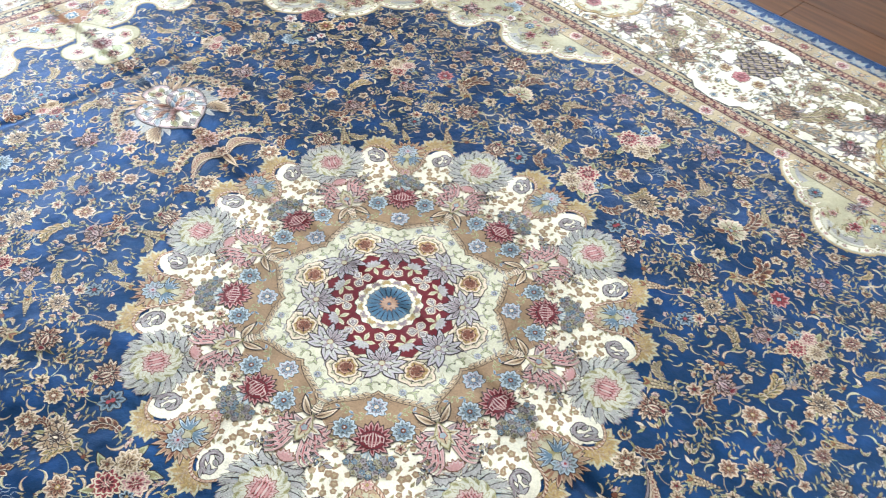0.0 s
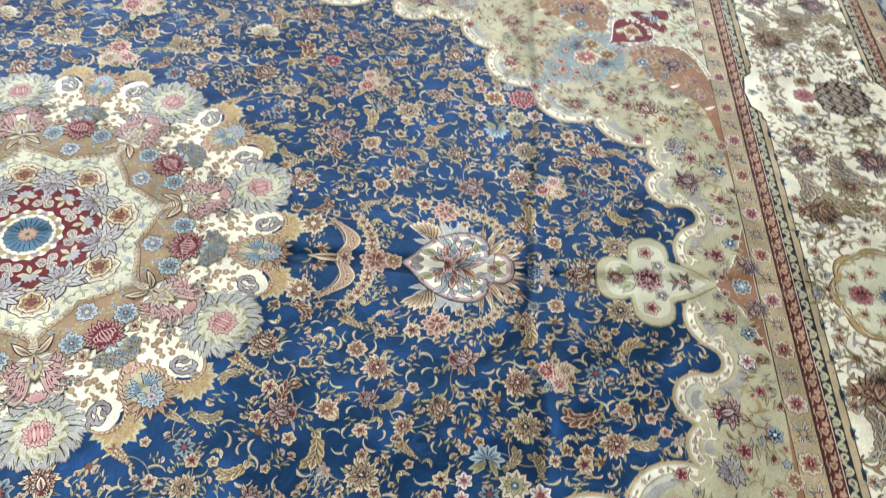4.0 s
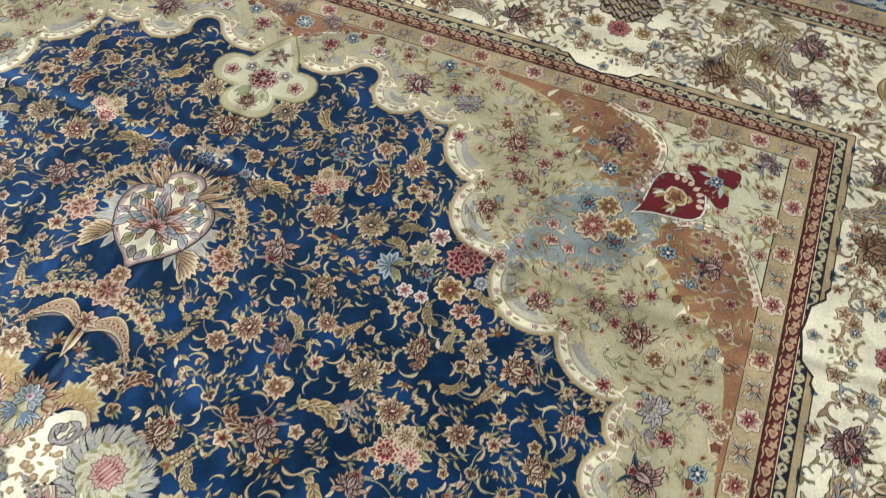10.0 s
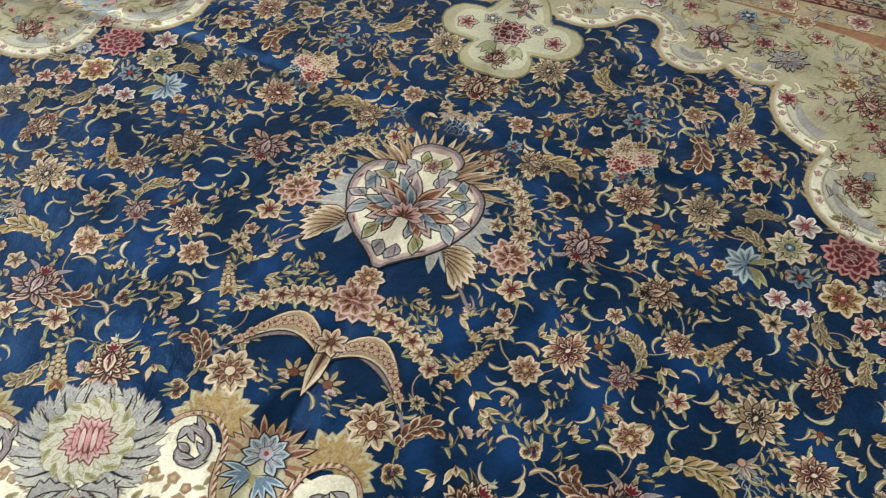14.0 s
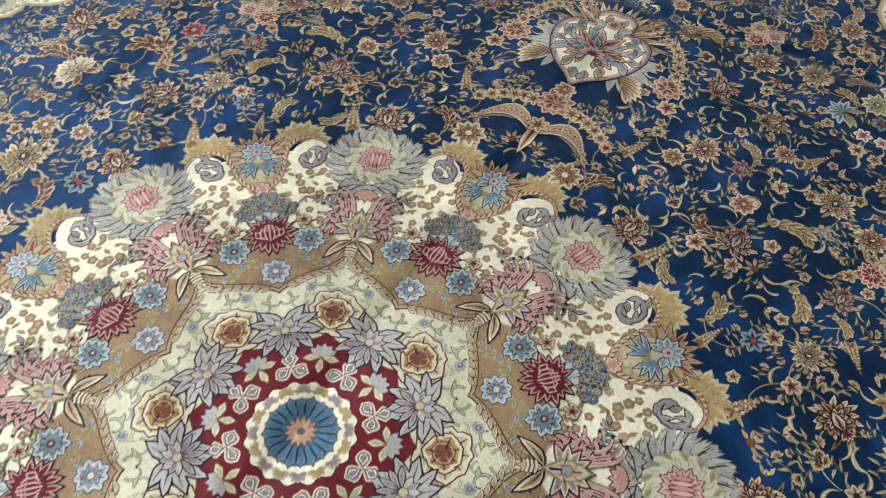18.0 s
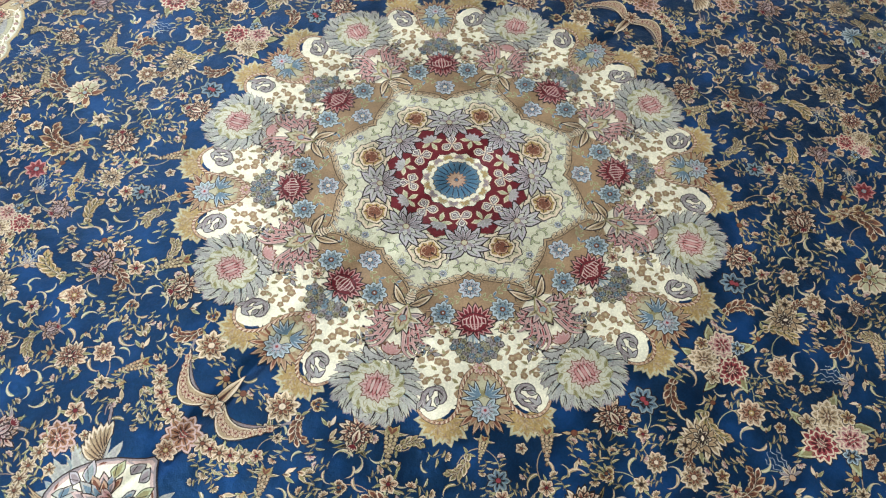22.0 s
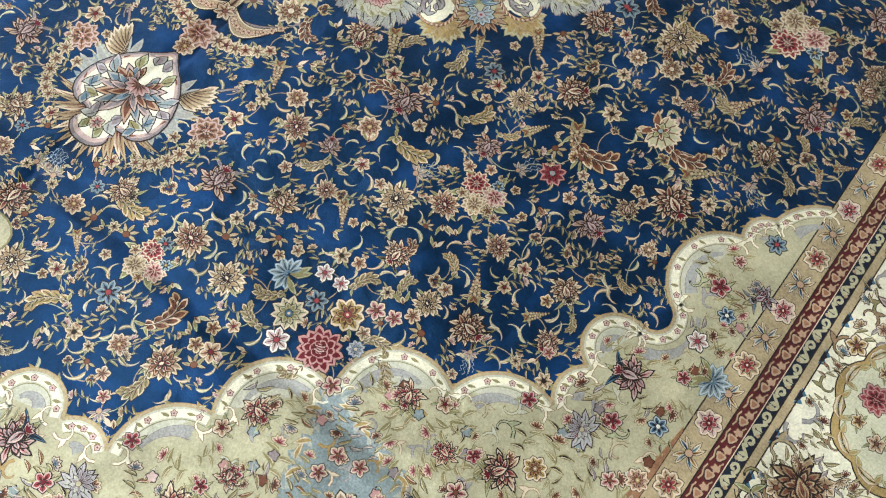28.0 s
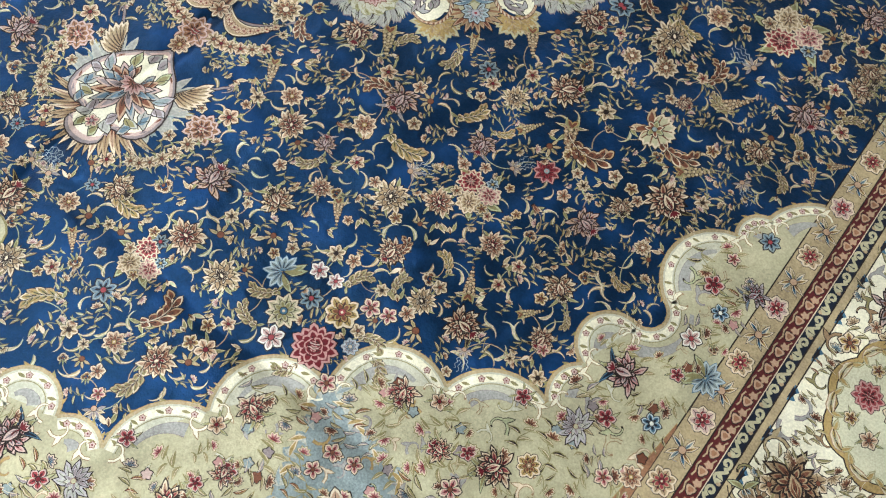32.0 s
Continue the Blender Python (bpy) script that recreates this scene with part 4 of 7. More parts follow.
MED.piece(star(0.207, 0.272), "celadon", 4, 0.0018)
for k in range(8):
    for s in (1, -1):
        for i, (deg, r, b, size) in enumerate(((3, 0.196, 0.4, 0.013), (8, 0.185, 1.5, 0.014), (12, 0.205, 2.6, 0.012), (16, 0.222, 0.9, 0.014), (20, 0.238, 3.3, 0.013), (9, 0.160, 4.2, 0.012), (15, 0.146, 5.2, 0.011), (19.5, 0.212, 1.9, 0.011))):
            a = radians(45 * k + s * deg)
            MED.add(SCROLLS[(0, 1, 5)[i % 3]], r * math.cos(a), r * math.sin(a), a + s * b, size, s, 6)
MED.piece(star(0.118, 0.142), "crimson", 6, 0.0015, "rust")
MED.piece(disc(0.065, 96, 0, 0, 0.045, 16), "ivory", 8, 0.001)
for k in range(16):
    a = TAU * (k + 0.5) / 16
    for j in range(5):
        blade(MED, a + 0.75 * (j - 2), 0.0005, 0.0105, 0.0032, (("sand", "gold"), ("blush", "mauve"))[k % 2], 9.6 + 0.4 * (j % 2), 0, 1.4, 0.0005, "olive", 0.0535 * math.cos(a), 0.0535 * math.sin(a))
MED.piece(disc(0.0435, 40), "steel", 10, 0.0012, "gold")
for k in range(20):
    blade(MED, TAU * k / 20, 0.016, 0.0475 if k % 2 else 0.0455, 0.0068, ("slate", "steel"), 11.0 + 0.5 * (k % 2), 0, 1.4, 0.0006, "midnight")
    MED.strip([(0.024 * math.cos(TAU * (k + 0.5) / 20), 0.024 * math.sin(TAU * (k + 0.5) / 20)), (0.038 * math.cos(TAU * (k + 0.5) / 20), 0.040 * math.sin(TAU * (k + 0.5) / 20))], 0.0022, "midnight", 13.2)
for k in range(14):
    MED.piece(turn(petal(0, 0.004, 0.020, 0.003), TAU * k / 14), "peach", 13.6, 0.0008, "rust")
MEDALLION = part("medallion", MED, CARPET, 2, "round ivory medallion with a red star and a blue centre")


def wedge():
    """The brown panel between two corners of the green star, with hooked borders and a loose vine."""
    edge = lambda t, out=0.0: ((0.2065 + out + 0.0655 * ogee(abs(t) / 22.5)) * math.cos(radians(t)), (0.2065 + out + 0.0655 * ogee(abs(t) / 22.5)) * math.sin(radians(t)))
    swell = lambda t: 0.284 + 0.030 * math.sin(math.pi * min(abs(t) / 21.5, 1.0)) ** 2
    at = lambda deg, r: (r * math.cos(radians(deg)), r * math.sin(radians(deg)))
    inner = [edge(t) for t in range(-21, 22)]
    outer = [at(t, swell(t)) for t in range(21, -22, -1)]
    art = Art()
    art.piece(inner + outer, "brown", 0, 0.0014, "line", True)
    art.strip([edge(t, 0.0030) for t in range(-21, 22)], 0.0032, "tan", 1.6)
    art.strip([edge(t, 0.0058) for t in range(-21, 22)], 0.0014, "line", 1.9)
    art.strip(outer, 0.0024, "tan", 1.6)
    for s in (-1, 1):
        for k in range(7):
            blade(art, radians(s * (3 + 2.8 * k)) + s * 1.95, 0.0, 0.0165, 0.0030, ("cream", "tan"), 2.4 + 0.1 * k, s * -0.004, 1.0, 0.0007, "line", *edge(s * (3 + 2.8 * k), 0.003))
        art.add(curl("peach", "line"), *at(s * 14.0, 0.296), s * 2.6, 0.0135, s, 2)
        art.add(curl("tan", "line"), *at(s * 7.0, 0.226), s * 2.0, 0.0085, s, 2)
        way = [at(s * (2 + 2.1 * k), 0.250 + 0.012 * math.sin(0.9 * k) + 0.0025 * k) for k in range(9)]
        art.strip(way, 0.0011, "sand", 2.2)
        for k, (x, y) in enumerate(way):
            for b in (0.7, -0.7):
                blade(art, math.atan2(y, x) + s * 1.5 + b, 0.001, 0.0125, 0.0026, ("leaf", "olive") if k % 3 else ("sky", "slate"), 2.6, 0.002, 1.0, 0.0004, "brown", x, y)
        for i in range(4):
            blade(art, radians(s * 21) + s * (0.9 + 0.5 * i), 0, 0.016, 0.0026, ("cream", "tan"), 3.0 + 0.2 * i, s * 0.006, 1.0, 0.0008, "line", *at(s * 21.3, 0.274))
    return art


def lotus():
    """The red lotus with pale striped heart, and its grey head of small blooms on a pale blue stalk fan."""
    art, rnd = Art(), random.Random(6)
    for k in range(7):
        art.piece(petal(0.5 * (k / 3 - 1), 0.3, 1.55, 0.07), "sky" if k % 2 else "cloud", 0.3 * (k % 2), 0.015, "laurel")
    for row, (r, m, wide) in enumerate(((1.42, 5, 0.50), (1.72, 8, 0.70), (2.02, 9, 0.66), (2.24, 5, 0.36))):
        for k in range(m):
            a = wide * (2 * k / (m - 1) - 1)
            x, y = (r - 0.26 * (a / 0.7) ** 2) * math.cos(a), (r - 0.1) * math.sin(a) * 1.05
            for j in range(5):
                blade(art, TAU * j / 5 + k + row, 0.02, 0.185, 0.075, (("laurel", "grey", "cloud")[(k + row) % 3], ("olive", "mauve", "slate")[(k + row) % 3]), 0.8 + 0.5 * ((k + row) % 2) + 0.2 * row, 0, 1.5, 0.026, "line", x, y, 4)
            art.fill(disc(0.04, 5, x, y), "pale" if rnd.random() < 0.6 else "line", 3.6)
    for k in range(17):
        a = 2.85 * (2 * k / 16 - 1)
        blade(art, a, 0.25, 1.05 + 0.10 * abs(math.sin(a)) - (0.14 if k % 2 else 0), 0.135, ("pink", "crimson"), 4.2 + 0.5 * (k % 2), 0.14 * math.copysign(1, a), 1.2, 0.045, "line", skirt=True)
    art.piece([(0.06 + 0.56 * math.cos(TAU * i / 16), 0.70 * math.sin(TAU * i / 16)) for i in range(16)], "crimson", 6.6, 0.04, "line")
    for k in range(7):
        y = 0.19 * (k - 3)
        art.strip([(-0.40 + 0.06 * abs(k - 3), 0.62 * y), (-0.12, 1.05 * y), (0.18, 1.05 * y), (0.52 - 0.045 * (k - 3) ** 2, 0.70 * y)], 0.062, "blush", 8.2)
    for k in range(3):
        art.strip([(0.16 + 0.13 * k, -0.34 + 0.09 * k), (0.20 + 0.13 * k, 0.0), (0.16 + 0.13 * k, 0.34 - 0.09 * k)], 0.045, "pink", 8.8)
    return art


def acanthus_rosette():
    """A pale green rosette with a pink heart, clasped by broad curling grey leaves."""
    art, rnd = Art(), random.Random(3)
    for s in (-1, 1):
        for k in range(7):
            a = s * (math.pi - 0.35 - 0.405 * k)
            reach = (0.94 - 0.05 * math.cos(2 * a)) * rnd.uniform(0.94, 1.04)
            blade(art, a, 0.40, reach, 0.19, ("laurel", "grey", "cloud") if k % 2 else ("grey", "laurel", "grey"), 0.4 + 0.6 * (k % 2), -s * 0.24, 1.3, 0.014, "mauve", n=7, skirt=True)
            for j in range(5):
                blade(art, a + s * (0.36 - 0.17 * j), 0.58, reach * (1.02 - 0.035 * abs(j - 2)), 0.040, ("laurel", "grey") if j % 2 else ("pale", "laurel"), 1.9 + 0.3 * (j % 2), -s * 0.17, 1.1, 0.009, "mauve" if j % 2 else "line", skirt=True)
        ring = [(0.70 * math.cos(s * (3.0 - 0.29 * i)), 0.70 * math.sin(s * (3.0 - 0.29 * i))) for i in range(11)]
        art.strip(ring, 0.05, "mauve", 3.0, 0.5)
        art.strip([(x * 1.07, y * 1.07) for x, y in ring], 0.02, "line", 3.2, 0.4)
        for k in range(9):
            a = s * (2.9 - 0.30 * k)
            art.strip([(0.68 * math.cos(a), 0.68 * math.sin(a)), (0.78 * math.cos(a - s * 0.10), 0.78 * math.sin(a - s * 0.10)), (0.90 * math.cos(a - s * 0.24), 0.90 * math.sin(a - s * 0.24))], 0.018, "line", 3.3, 0.5)
    art.piece(disc(0.58, 60, 0.05, 0, 0.07, 11), "pale", 3.6, 0.016, "olive")
    for k in range(13):
        a = TAU * k / 13
        blade(art, a + 0.5, -0.06, 0.13, 0.04, ("leaf", "olive"), 5.2, 0.07, 1.0, 0.008, "olive", 0.05 + 0.52 * math.cos(a), 0.52 * math.sin(a))
        blade(art, a + 0.24, 0.34, 0.50, 0.04, ("sand", "pale"), 5.0, 0.04, 1.0, 0.006, "olive", 0.05)
    for k in range(17):
        a = TAU * k / 17
        blade(art, a, 0.05, 0.36 if k % 2 else 0.31, 0.062, ("blush", "pink", "rust"), 6.2 + 0.5 * (k % 2), 0.03, 1.4, 0.016, "rust", 0.05)
    for k in range(5):
        art.piece([(0.05 + 0.19 * math.cos(TAU * i / 10) * (1 - 0.1 * abs(k - 2)), 0.078 * (k - 2) + 0.034 * math.sin(TAU * i / 10)) for i in range(10)], "blush" if k % 2 else "pink", 8.8, 0.014, "rose")
    for s in (-1, 1):
        art.piece(turn(saw_leaf(0.55, 0.10, 0.16, 5), s * 2.2, -0.62, s * 0.05, 1.0, -s), "grey", 4.4, 0.018, "line")
    for k in range(5):
        blade(art, math.pi + 0.42 * (k - 2), 0.02, 0.30, 0.055, ("blush", "pink"), 4.8 + 0.2 * k, 0, 1.2, 0.018, "rust", -0.74)
    return art


def cup():
    """The olive bowl framed by a pink cord, with blue winged leaves and an orange crest; its frame runs on over the white scrolls."""
    art = Art()
    for k in range(15):
        blade(art, 1.45 * (k / 7 - 1), 0.3, 1.18 if k % 2 else 0.98, 0.085, (("peach", "tan", "peach")[k % 3], ("rust", "terracotta", "brown")[k % 3]), 0.4 * (k % 2), 0.12 * (k - 7) / 7, 1.2, 0.022, "line", skirt=True)
    body = [(-1.35, 0.0), (-1.31, 0.26), (-1.08, 0.52), (-0.70, 0.72), (-0.25, 0.82), (0.15, 0.92), (0.40, 0.80), (0.50, 0.0)]
    art.fill(smooth(body + [(x, -y) for x, y in body[-2:0:-1]]), "biscuit", 1.6, True)
    art.fill(smooth([(x * 0.66 - 0.16, y * 0.66) for x, y in body] + [(x * 0.66 - 0.16, -y * 0.66) for x, y in body[-2:0:-1]]), "sand", 2.4)
    for s in (-1, 1):
        way = body[:6] + [(0.42, 1.15), (0.60, 1.45), (0.58, 1.80), (0.38, 2.12), (0.05, 2.30)]
        for _ in range(2):
            way = [way[0]] + [(a[0] * (1 - f) + b[0] * f, a[1] * (1 - f) + b[1] * f) for a, b in zip(way, way[1:]) for f in (0.25, 0.75)] + [way[-1]]
        way = [(x, s * y) for x, y in way]
        art.strip(way, 0.19, "line", 3.2, 0.35)
        art.strip(way, 0.14, "peach", 3.8, 0.35)
        for i in range(1, len(way) - 2):
            art.strip([(way[i][0] - 0.03, way[i][1]), (way[i + 1][0] + 0.06, way[i + 1][1] - s * 0.05)], 0.035, "rust" if i % 2 else "cream", 4.3)
        for k in range(4):
            blade(art, s * (1.05 + 0.40 * k), 0, 0.66 - 0.07 * k, 0.080, ("sky", "slate"), 5.2 + 0.3 * k, s * 0.30, 1.1, 0.030, "line", -0.32, s * 0.06)
            blade(art, s * (0.6 + 0.3 * k) + math.pi, 0, 0.5, 0.05, ("leaf", "olive"), 4.8, s * 0.2, 1.0, 0.015, "olive", -0.30, s * 0.1)
        art.add(curl("peach", "rust"), -1.0, s * 0.24, 2.0, 0.20, s, 5)
    for k in range(9):
        blade(art, 2.3 * (k / 4 - 1), 0.08, 0.52, 0.11, ("sky", "cloud", "lilac"), 7.4 + 0.4 * (k % 2), 0, 1.3, 0.026, "line", 0.22)
    art.piece(disc(0.15, 20, 0.26, 0, 0.15, 5), "lilac", 9.8, 0.02, "steel")
    art.fill(disc(0.06, 7, 0.26), "rose", 11.4)
    for k in range(7):
        blade(art, TAU * k / 7, 0.03, 0.26, 0.075, ("cream", "pink"), 5.6 + 0.4 * (k % 2), 0, 1.4, 0.026, "rust", -1.34)
    art.fill(disc(0.07, 7, -1.34), "gold", 8.0)
    return art


def scroll():
    """An ivory cell filled by one leafy mauve spiral that ends in a dark, hooked leaf."""
    art = Art()
    art.fill(disc(1.05, 24, 0.36, 0, 0.05, 3), "ivory", 0, True)
    way = [((0.16 + 0.064 * t) * math.cos(0.50 * t), (0.16 + 0.064 * t) * math.sin(0.50 * t)) for t in range(13)]
    art.strip(way, 0.26, "line", 3.2, -0.5)
    art.strip(way, 0.17, "mauve", 3.8, -0.5)
    art.strip(way, 0.04, "laurel", 4.3, -0.1)
    for t, b in ((3, 0.7), (6, -0.3), (8, 0.6), (10, 0.1), (12, 0.6), (11, -1.0), (12, 1.6)):
        blade(art, 0.50 * t + 1.4 + b, 0, 0.58, 0.13, ("laurel", "mauve") if t % 4 else ("lilac", "grey"), 3.0, 0.28, 1.0, 0.045, "line", *way[t])
    blade(art, 0.4, -0.1, 0.45, 0.15, ("laurel", "mauve"), 4.8, 0.1, 1.0, 0.04, "line")
    return art


def gold_fan():
    """A stippled gold fan with a ragged leafy rim."""
    art = Art()
    for k in range(13):
        blade(art, 1.75 * (k / 6 - 1), 0.0, 1.04 if k % 2 else 0.9, 0.17, ("sand", "gold"), 0.4 * (k % 2), 0.06 * (k - 6) / 6, 1.6, 0.010, "olive", skirt=True)
    for k in range(70):
        a, r = spots.uniform(-1.6, 1.6), spots.uniform(0.2, 0.88)
        art.fill(turn(petal(0, -0.07, 0.07, 0.03, 0.05, 0.8, 3), a + spots.uniform(-1, 1), r * math.cos(a), r * math.sin(a)), ("biscuit", "brown", "tan")[k % 3], 2.4)
    return art


def plume():
    """A small onion-shaped bud in a crown of curling pink leaves between two lotuses."""
    art = Art()
    for s in (-1, 1):
        for k, (a, length, first, hook, w) in enumerate(((0.10, 1.38, 0.02, 0.24, 0.21), (0.30, 1.30, 0.00, 0.25, 0.20), (0.55, 1.18, -0.03, 0.26, 0.20), (0.85, 1.02, -0.05, 0.26, 0.19), (1.2, 0.86, -0.06, 0.24, 0.18), (1.6, 0.70, -0.06, 0.20, 0.16))):
            x, y, h, way = 0.0, s * (0.10 + 0.10 * math.sin(a)), s * a, []
            for i in range(15):
                way.append((x, y))
                x, y = x + length / 14 * math.cos(h), y + length / 14 * math.sin(h)
                h += s * (first if i < 8 else hook)
            lev = 0.9 * k if k < 2 else 0.9 * k - 0.3
            art.strip(way, w, "line", 5.2 - lev, 0.75)
            art.strip(way[:-1], w * 0.70, "blush", 5.65 - lev, 0.70)
            art.strip(way[2:-2], 0.050, "rose" if k % 2 else "pink", 6.05 - lev, 0.5)
            for i in (5, 8):
                blade(art, s * (a + 1.0), 0, 0.22, 0.045, ("blush", "pink"), 4.4 - lev, s * 0.06, 1.0, 0.02, "line", *way[i])
        blade(art, s * 2.0, 0, 0.62, 0.10, ("cream", "tan", "brown"), 6.4, s * 0.24, 1.0, 0.03, "line", -0.30, s * 0.04)
        art.add(curl("biscuit", "line"), -0.48, s * 0.30, 2.2, 0.22, s, 0)
    for k in range(9):
        blade(art, 0.36 * (k - 4), 0.0, 0.58 - 0.03 * abs(k - 4), 0.09, ("pale", "biscuit", "olive") if k % 2 else ("blush", "mauve"), 7.0 + 0.5 * (k % 2), 0.05 * (k - 4), 1.1, 0.022, "line")
    blade(art, 0, -0.30, 0.50, 0.20, ("sand", "tan", "blush"), 9.2, 0, 1.2, 0.028, "olive")
    art.piece(disc(0.09, 15, 0.10, 0, 0.15, 5), "cloud", 11.4, 0.02, "rose")
    for k in range(3):
        art.strip([(-0.60 + 0.075 * k, -0.14), (-0.57 + 0.075 * k, 0.0), (-0.60 + 0.075 * k, 0.14)], 0.07, "line", 8.2)
        art.strip([(-0.60 + 0.075 * k, -0.12), (-0.57 + 0.075 * k, 0.0), (-0.60 + 0.075 * k, 0.12)], 0.045, "cream", 8.8)
    return art


LIB["wedge"], LIB["lotus"], LIB["acanthus"], LIB["cup"], LIB["scroll"], LIB["gold_fan"], LIB["plume"] = wedge(), lotus(), acanthus_rosette(), cup(), scroll(), gold_fan(), plume()
LIB["blue_bloom"] = rosette(10, "cloud", "slate", "rust", light="sky")
LIB["grey_bloom"] = rosette(9, "lilac", "slate", "cream", light="sky")
gold_bloom = Art()
for row, (r, m, dyes) in enumerate(((1.0, 9, ("cream", "sand", "terracotta")), (0.66, 7, ("cream", "gold", "rust")), (0.36, 5, ("peach", "rust")))):
    for i in range(m):
        blade(gold_bloom, TAU * (i + 0.4 * row) / m, 0.06, r * (1 if i % 2 else 0.90), 3.1 / m * r, dyes, 2.2 * row + 0.5 * (i % 2), 0.04, 1.75, 0.034, "line" if row < 2 else "rust", n=7, skirt=row == 0)
LIB["gold_bloom"] = gold_bloom
mauve_lily = Art()
for k, (a, r) in enumerate(((-2.5, 0.80), (2.5, 0.80), (-1.9, 0.95), (1.9, 0.95), (-1.3, 1.02), (1.3, 1.02), (-0.75, 1.05), (0.75, 1.05), (-0.28, 1.0), (0.28, 1.0))):
    blade(mauve_lily, a, 0.05, r, 0.185, ("lilac", "laurel", "mauve"), 0.4 * k, 0.42 * math.copysign(1, a), 1.45, 0.040, "line", n=7, skirt=True)
for k in range(7):
    blade(mauve_lily, 0.5 * (k - 3), 0.0, 0.52, 0.10, ("lilac", "mauve") if k % 2 else ("pale", "laurel"), 5.8 + 0.5 * (k % 2), 0, 1.3, 0.025, "line")
for k in range(5):
    blade(mauve_lily, math.pi + 0.5 * (k - 2), 0.1, 0.72, 0.085, ("lilac", "mauve"), 6.0 + 0.3 * (k % 2), 0, 1.2, 0.03, "line")
mauve_lily.piece(disc(0.13, 9, 0.05), "sand", 8.4, 0.03, "rust")
LIB["mauve_palmette"] = mauve_lily
side_leaf = Art()
for k in range(6):
    for s in (-1, 1):
        blade(side_leaf, s * 0.75, 0, 0.66 - 0.07 * k, 0.09, (("lilac", "grey", "laurel")[(k + (s > 0)) % 3], ("mauve", "slate", "olive")[(k + (s > 0)) % 3]), 0.3 * k, s * 0.16, 1.0, 0.030, "line", -0.9 + 0.3 * k, 0.05 * k * k * 0.25, skirt=True)
blade(side_leaf, 0.3, 0, 0.6, 0.10, ("grey", "mauve"), 2.0, 0.1, 1.0, 0.035, "line", 0.8, 0.3, skirt=True)
side_leaf.strip([(-1.1 + 0.25 * k, 0.05 * k * k * 0.2) for k in range(9)], 0.05, "pale", 3.8, 0.6)
LIB["dark_leaf"] = side_leaf
trefoil = Art()
for a in (0, 2.1, -2.1):
    trefoil.piece(petal(a, -0.05, 1.05, 0.40, 0, 1.5), "mauve", 0, 0.10, "cream", True)
    trefoil.piece(petal(a, 0.18, 0.94, 0.27, 0, 1.4), "white", 2, 0.04)
    trefoil.piece(petal(a, 0.34, 0.84, 0.15, 0, 1.3), "mauve", 3.4, 0.03)
LIB["trefoil"] = trefoil
sprig = Art()
for a in (1.75, 3.14, 4.53):
    blade(sprig, a, 0.10, 1.25, 0.24, ("cream", "leaf"), 0, 0.05, 1.1, 0.05, "rust", skirt=True)
for k in range(5):
    blade(sprig, 0.5 * (k - 2), 0.05, 1.0, 0.20, ("lilac", "grey"), 1.2 + 0.4 * (k % 2), 0, 1.4, 0.04, "mauve", skirt=True)
LIB["sprig"] = sprig


def eight(kind, name, r, off, deg, size, level, label="", both=False):
    for k in range(8):
        for s in (1, -1) if both else (1,):
            a = radians(45 * k + s * off)
            lay(kind, name, MEDALLION, r * math.cos(a), r * math.sin(a), math.degrees(a) + s * deg, size, level, label)


eight("gold_fan", "gold_fan", 0.485, 8.0, 0, 0.046, 1, both=True)
eight("cup", "cup_motif", 0.458, 0, 0, 0.047, 6)
eight("scroll", "white_scroll", 0.450, 9.6, 30, 0.0275, 5, both=True)
eight("acanthus", "acanthus_rosette", 0.446, 22.5, 0, 0.077, 5)
eight("wedge", "brown_panel", 0, 0, 0, 1, 11)
eight("plume", "plume", 0.310, 22.5, 0, 0.067, 14)
eight("dark_leaf", "dark_leaf", 0.366, 15.6, -62, 0.027, 4, both=True)
eight("lotus", "lotus", 0.308, 0, 0, 0.0325, 15)
eight("blue_bloom", "blue_bloom", 0.292, 10.2, 0, 0.0235, 15, both=True)
eight("grey_bloom", "grey_bloom", 0.242, 0, 0, 0.022, 15)
eight("flower_2", "small_flower", 0.328, 8.8, 0, 0.0115, 15, both=True)
eight("gold_bloom", "gold_bloom", 0.172, 22.5, 0, 0.039, 9)
eight("mauve_palmette", "mauve_palmette", 0.143, 0, 0, 0.042, 11)
eight("trefoil", "trefoil", 0.089, 0, 0, 0.0205, 11)
eight("sprig", "sprig", 0.104, 22.5, 0, 0.0185, 11)
eight("palmette_0", "palmette", 0.540, 22.5, 180, 0.036, -1)
eight("grey_bloom", "small_bloom", 0.212, 12.0, 0, 0.008, 9, both=True)


# ---- pendants on the long axis ----
def heart_points(k=1.0, dx=0.0):
    half = [(-0.088, 0.0), (-0.070, 0.014), (-0.045, 0.048), (-0.010, 0.070), (0.022, 0.078), (0.050, 0.072), (0.064, 0.052), (0.060, 0.034), (0.068, 0.022), (0.088, 0.034), (0.104, 0.020), (0.108, 0.0)]
    return smooth([(dx + x * k, y * k) for x, y in half] + [(dx + x * k, -y * k) for x, y in half[-2:0:-1]], 1)


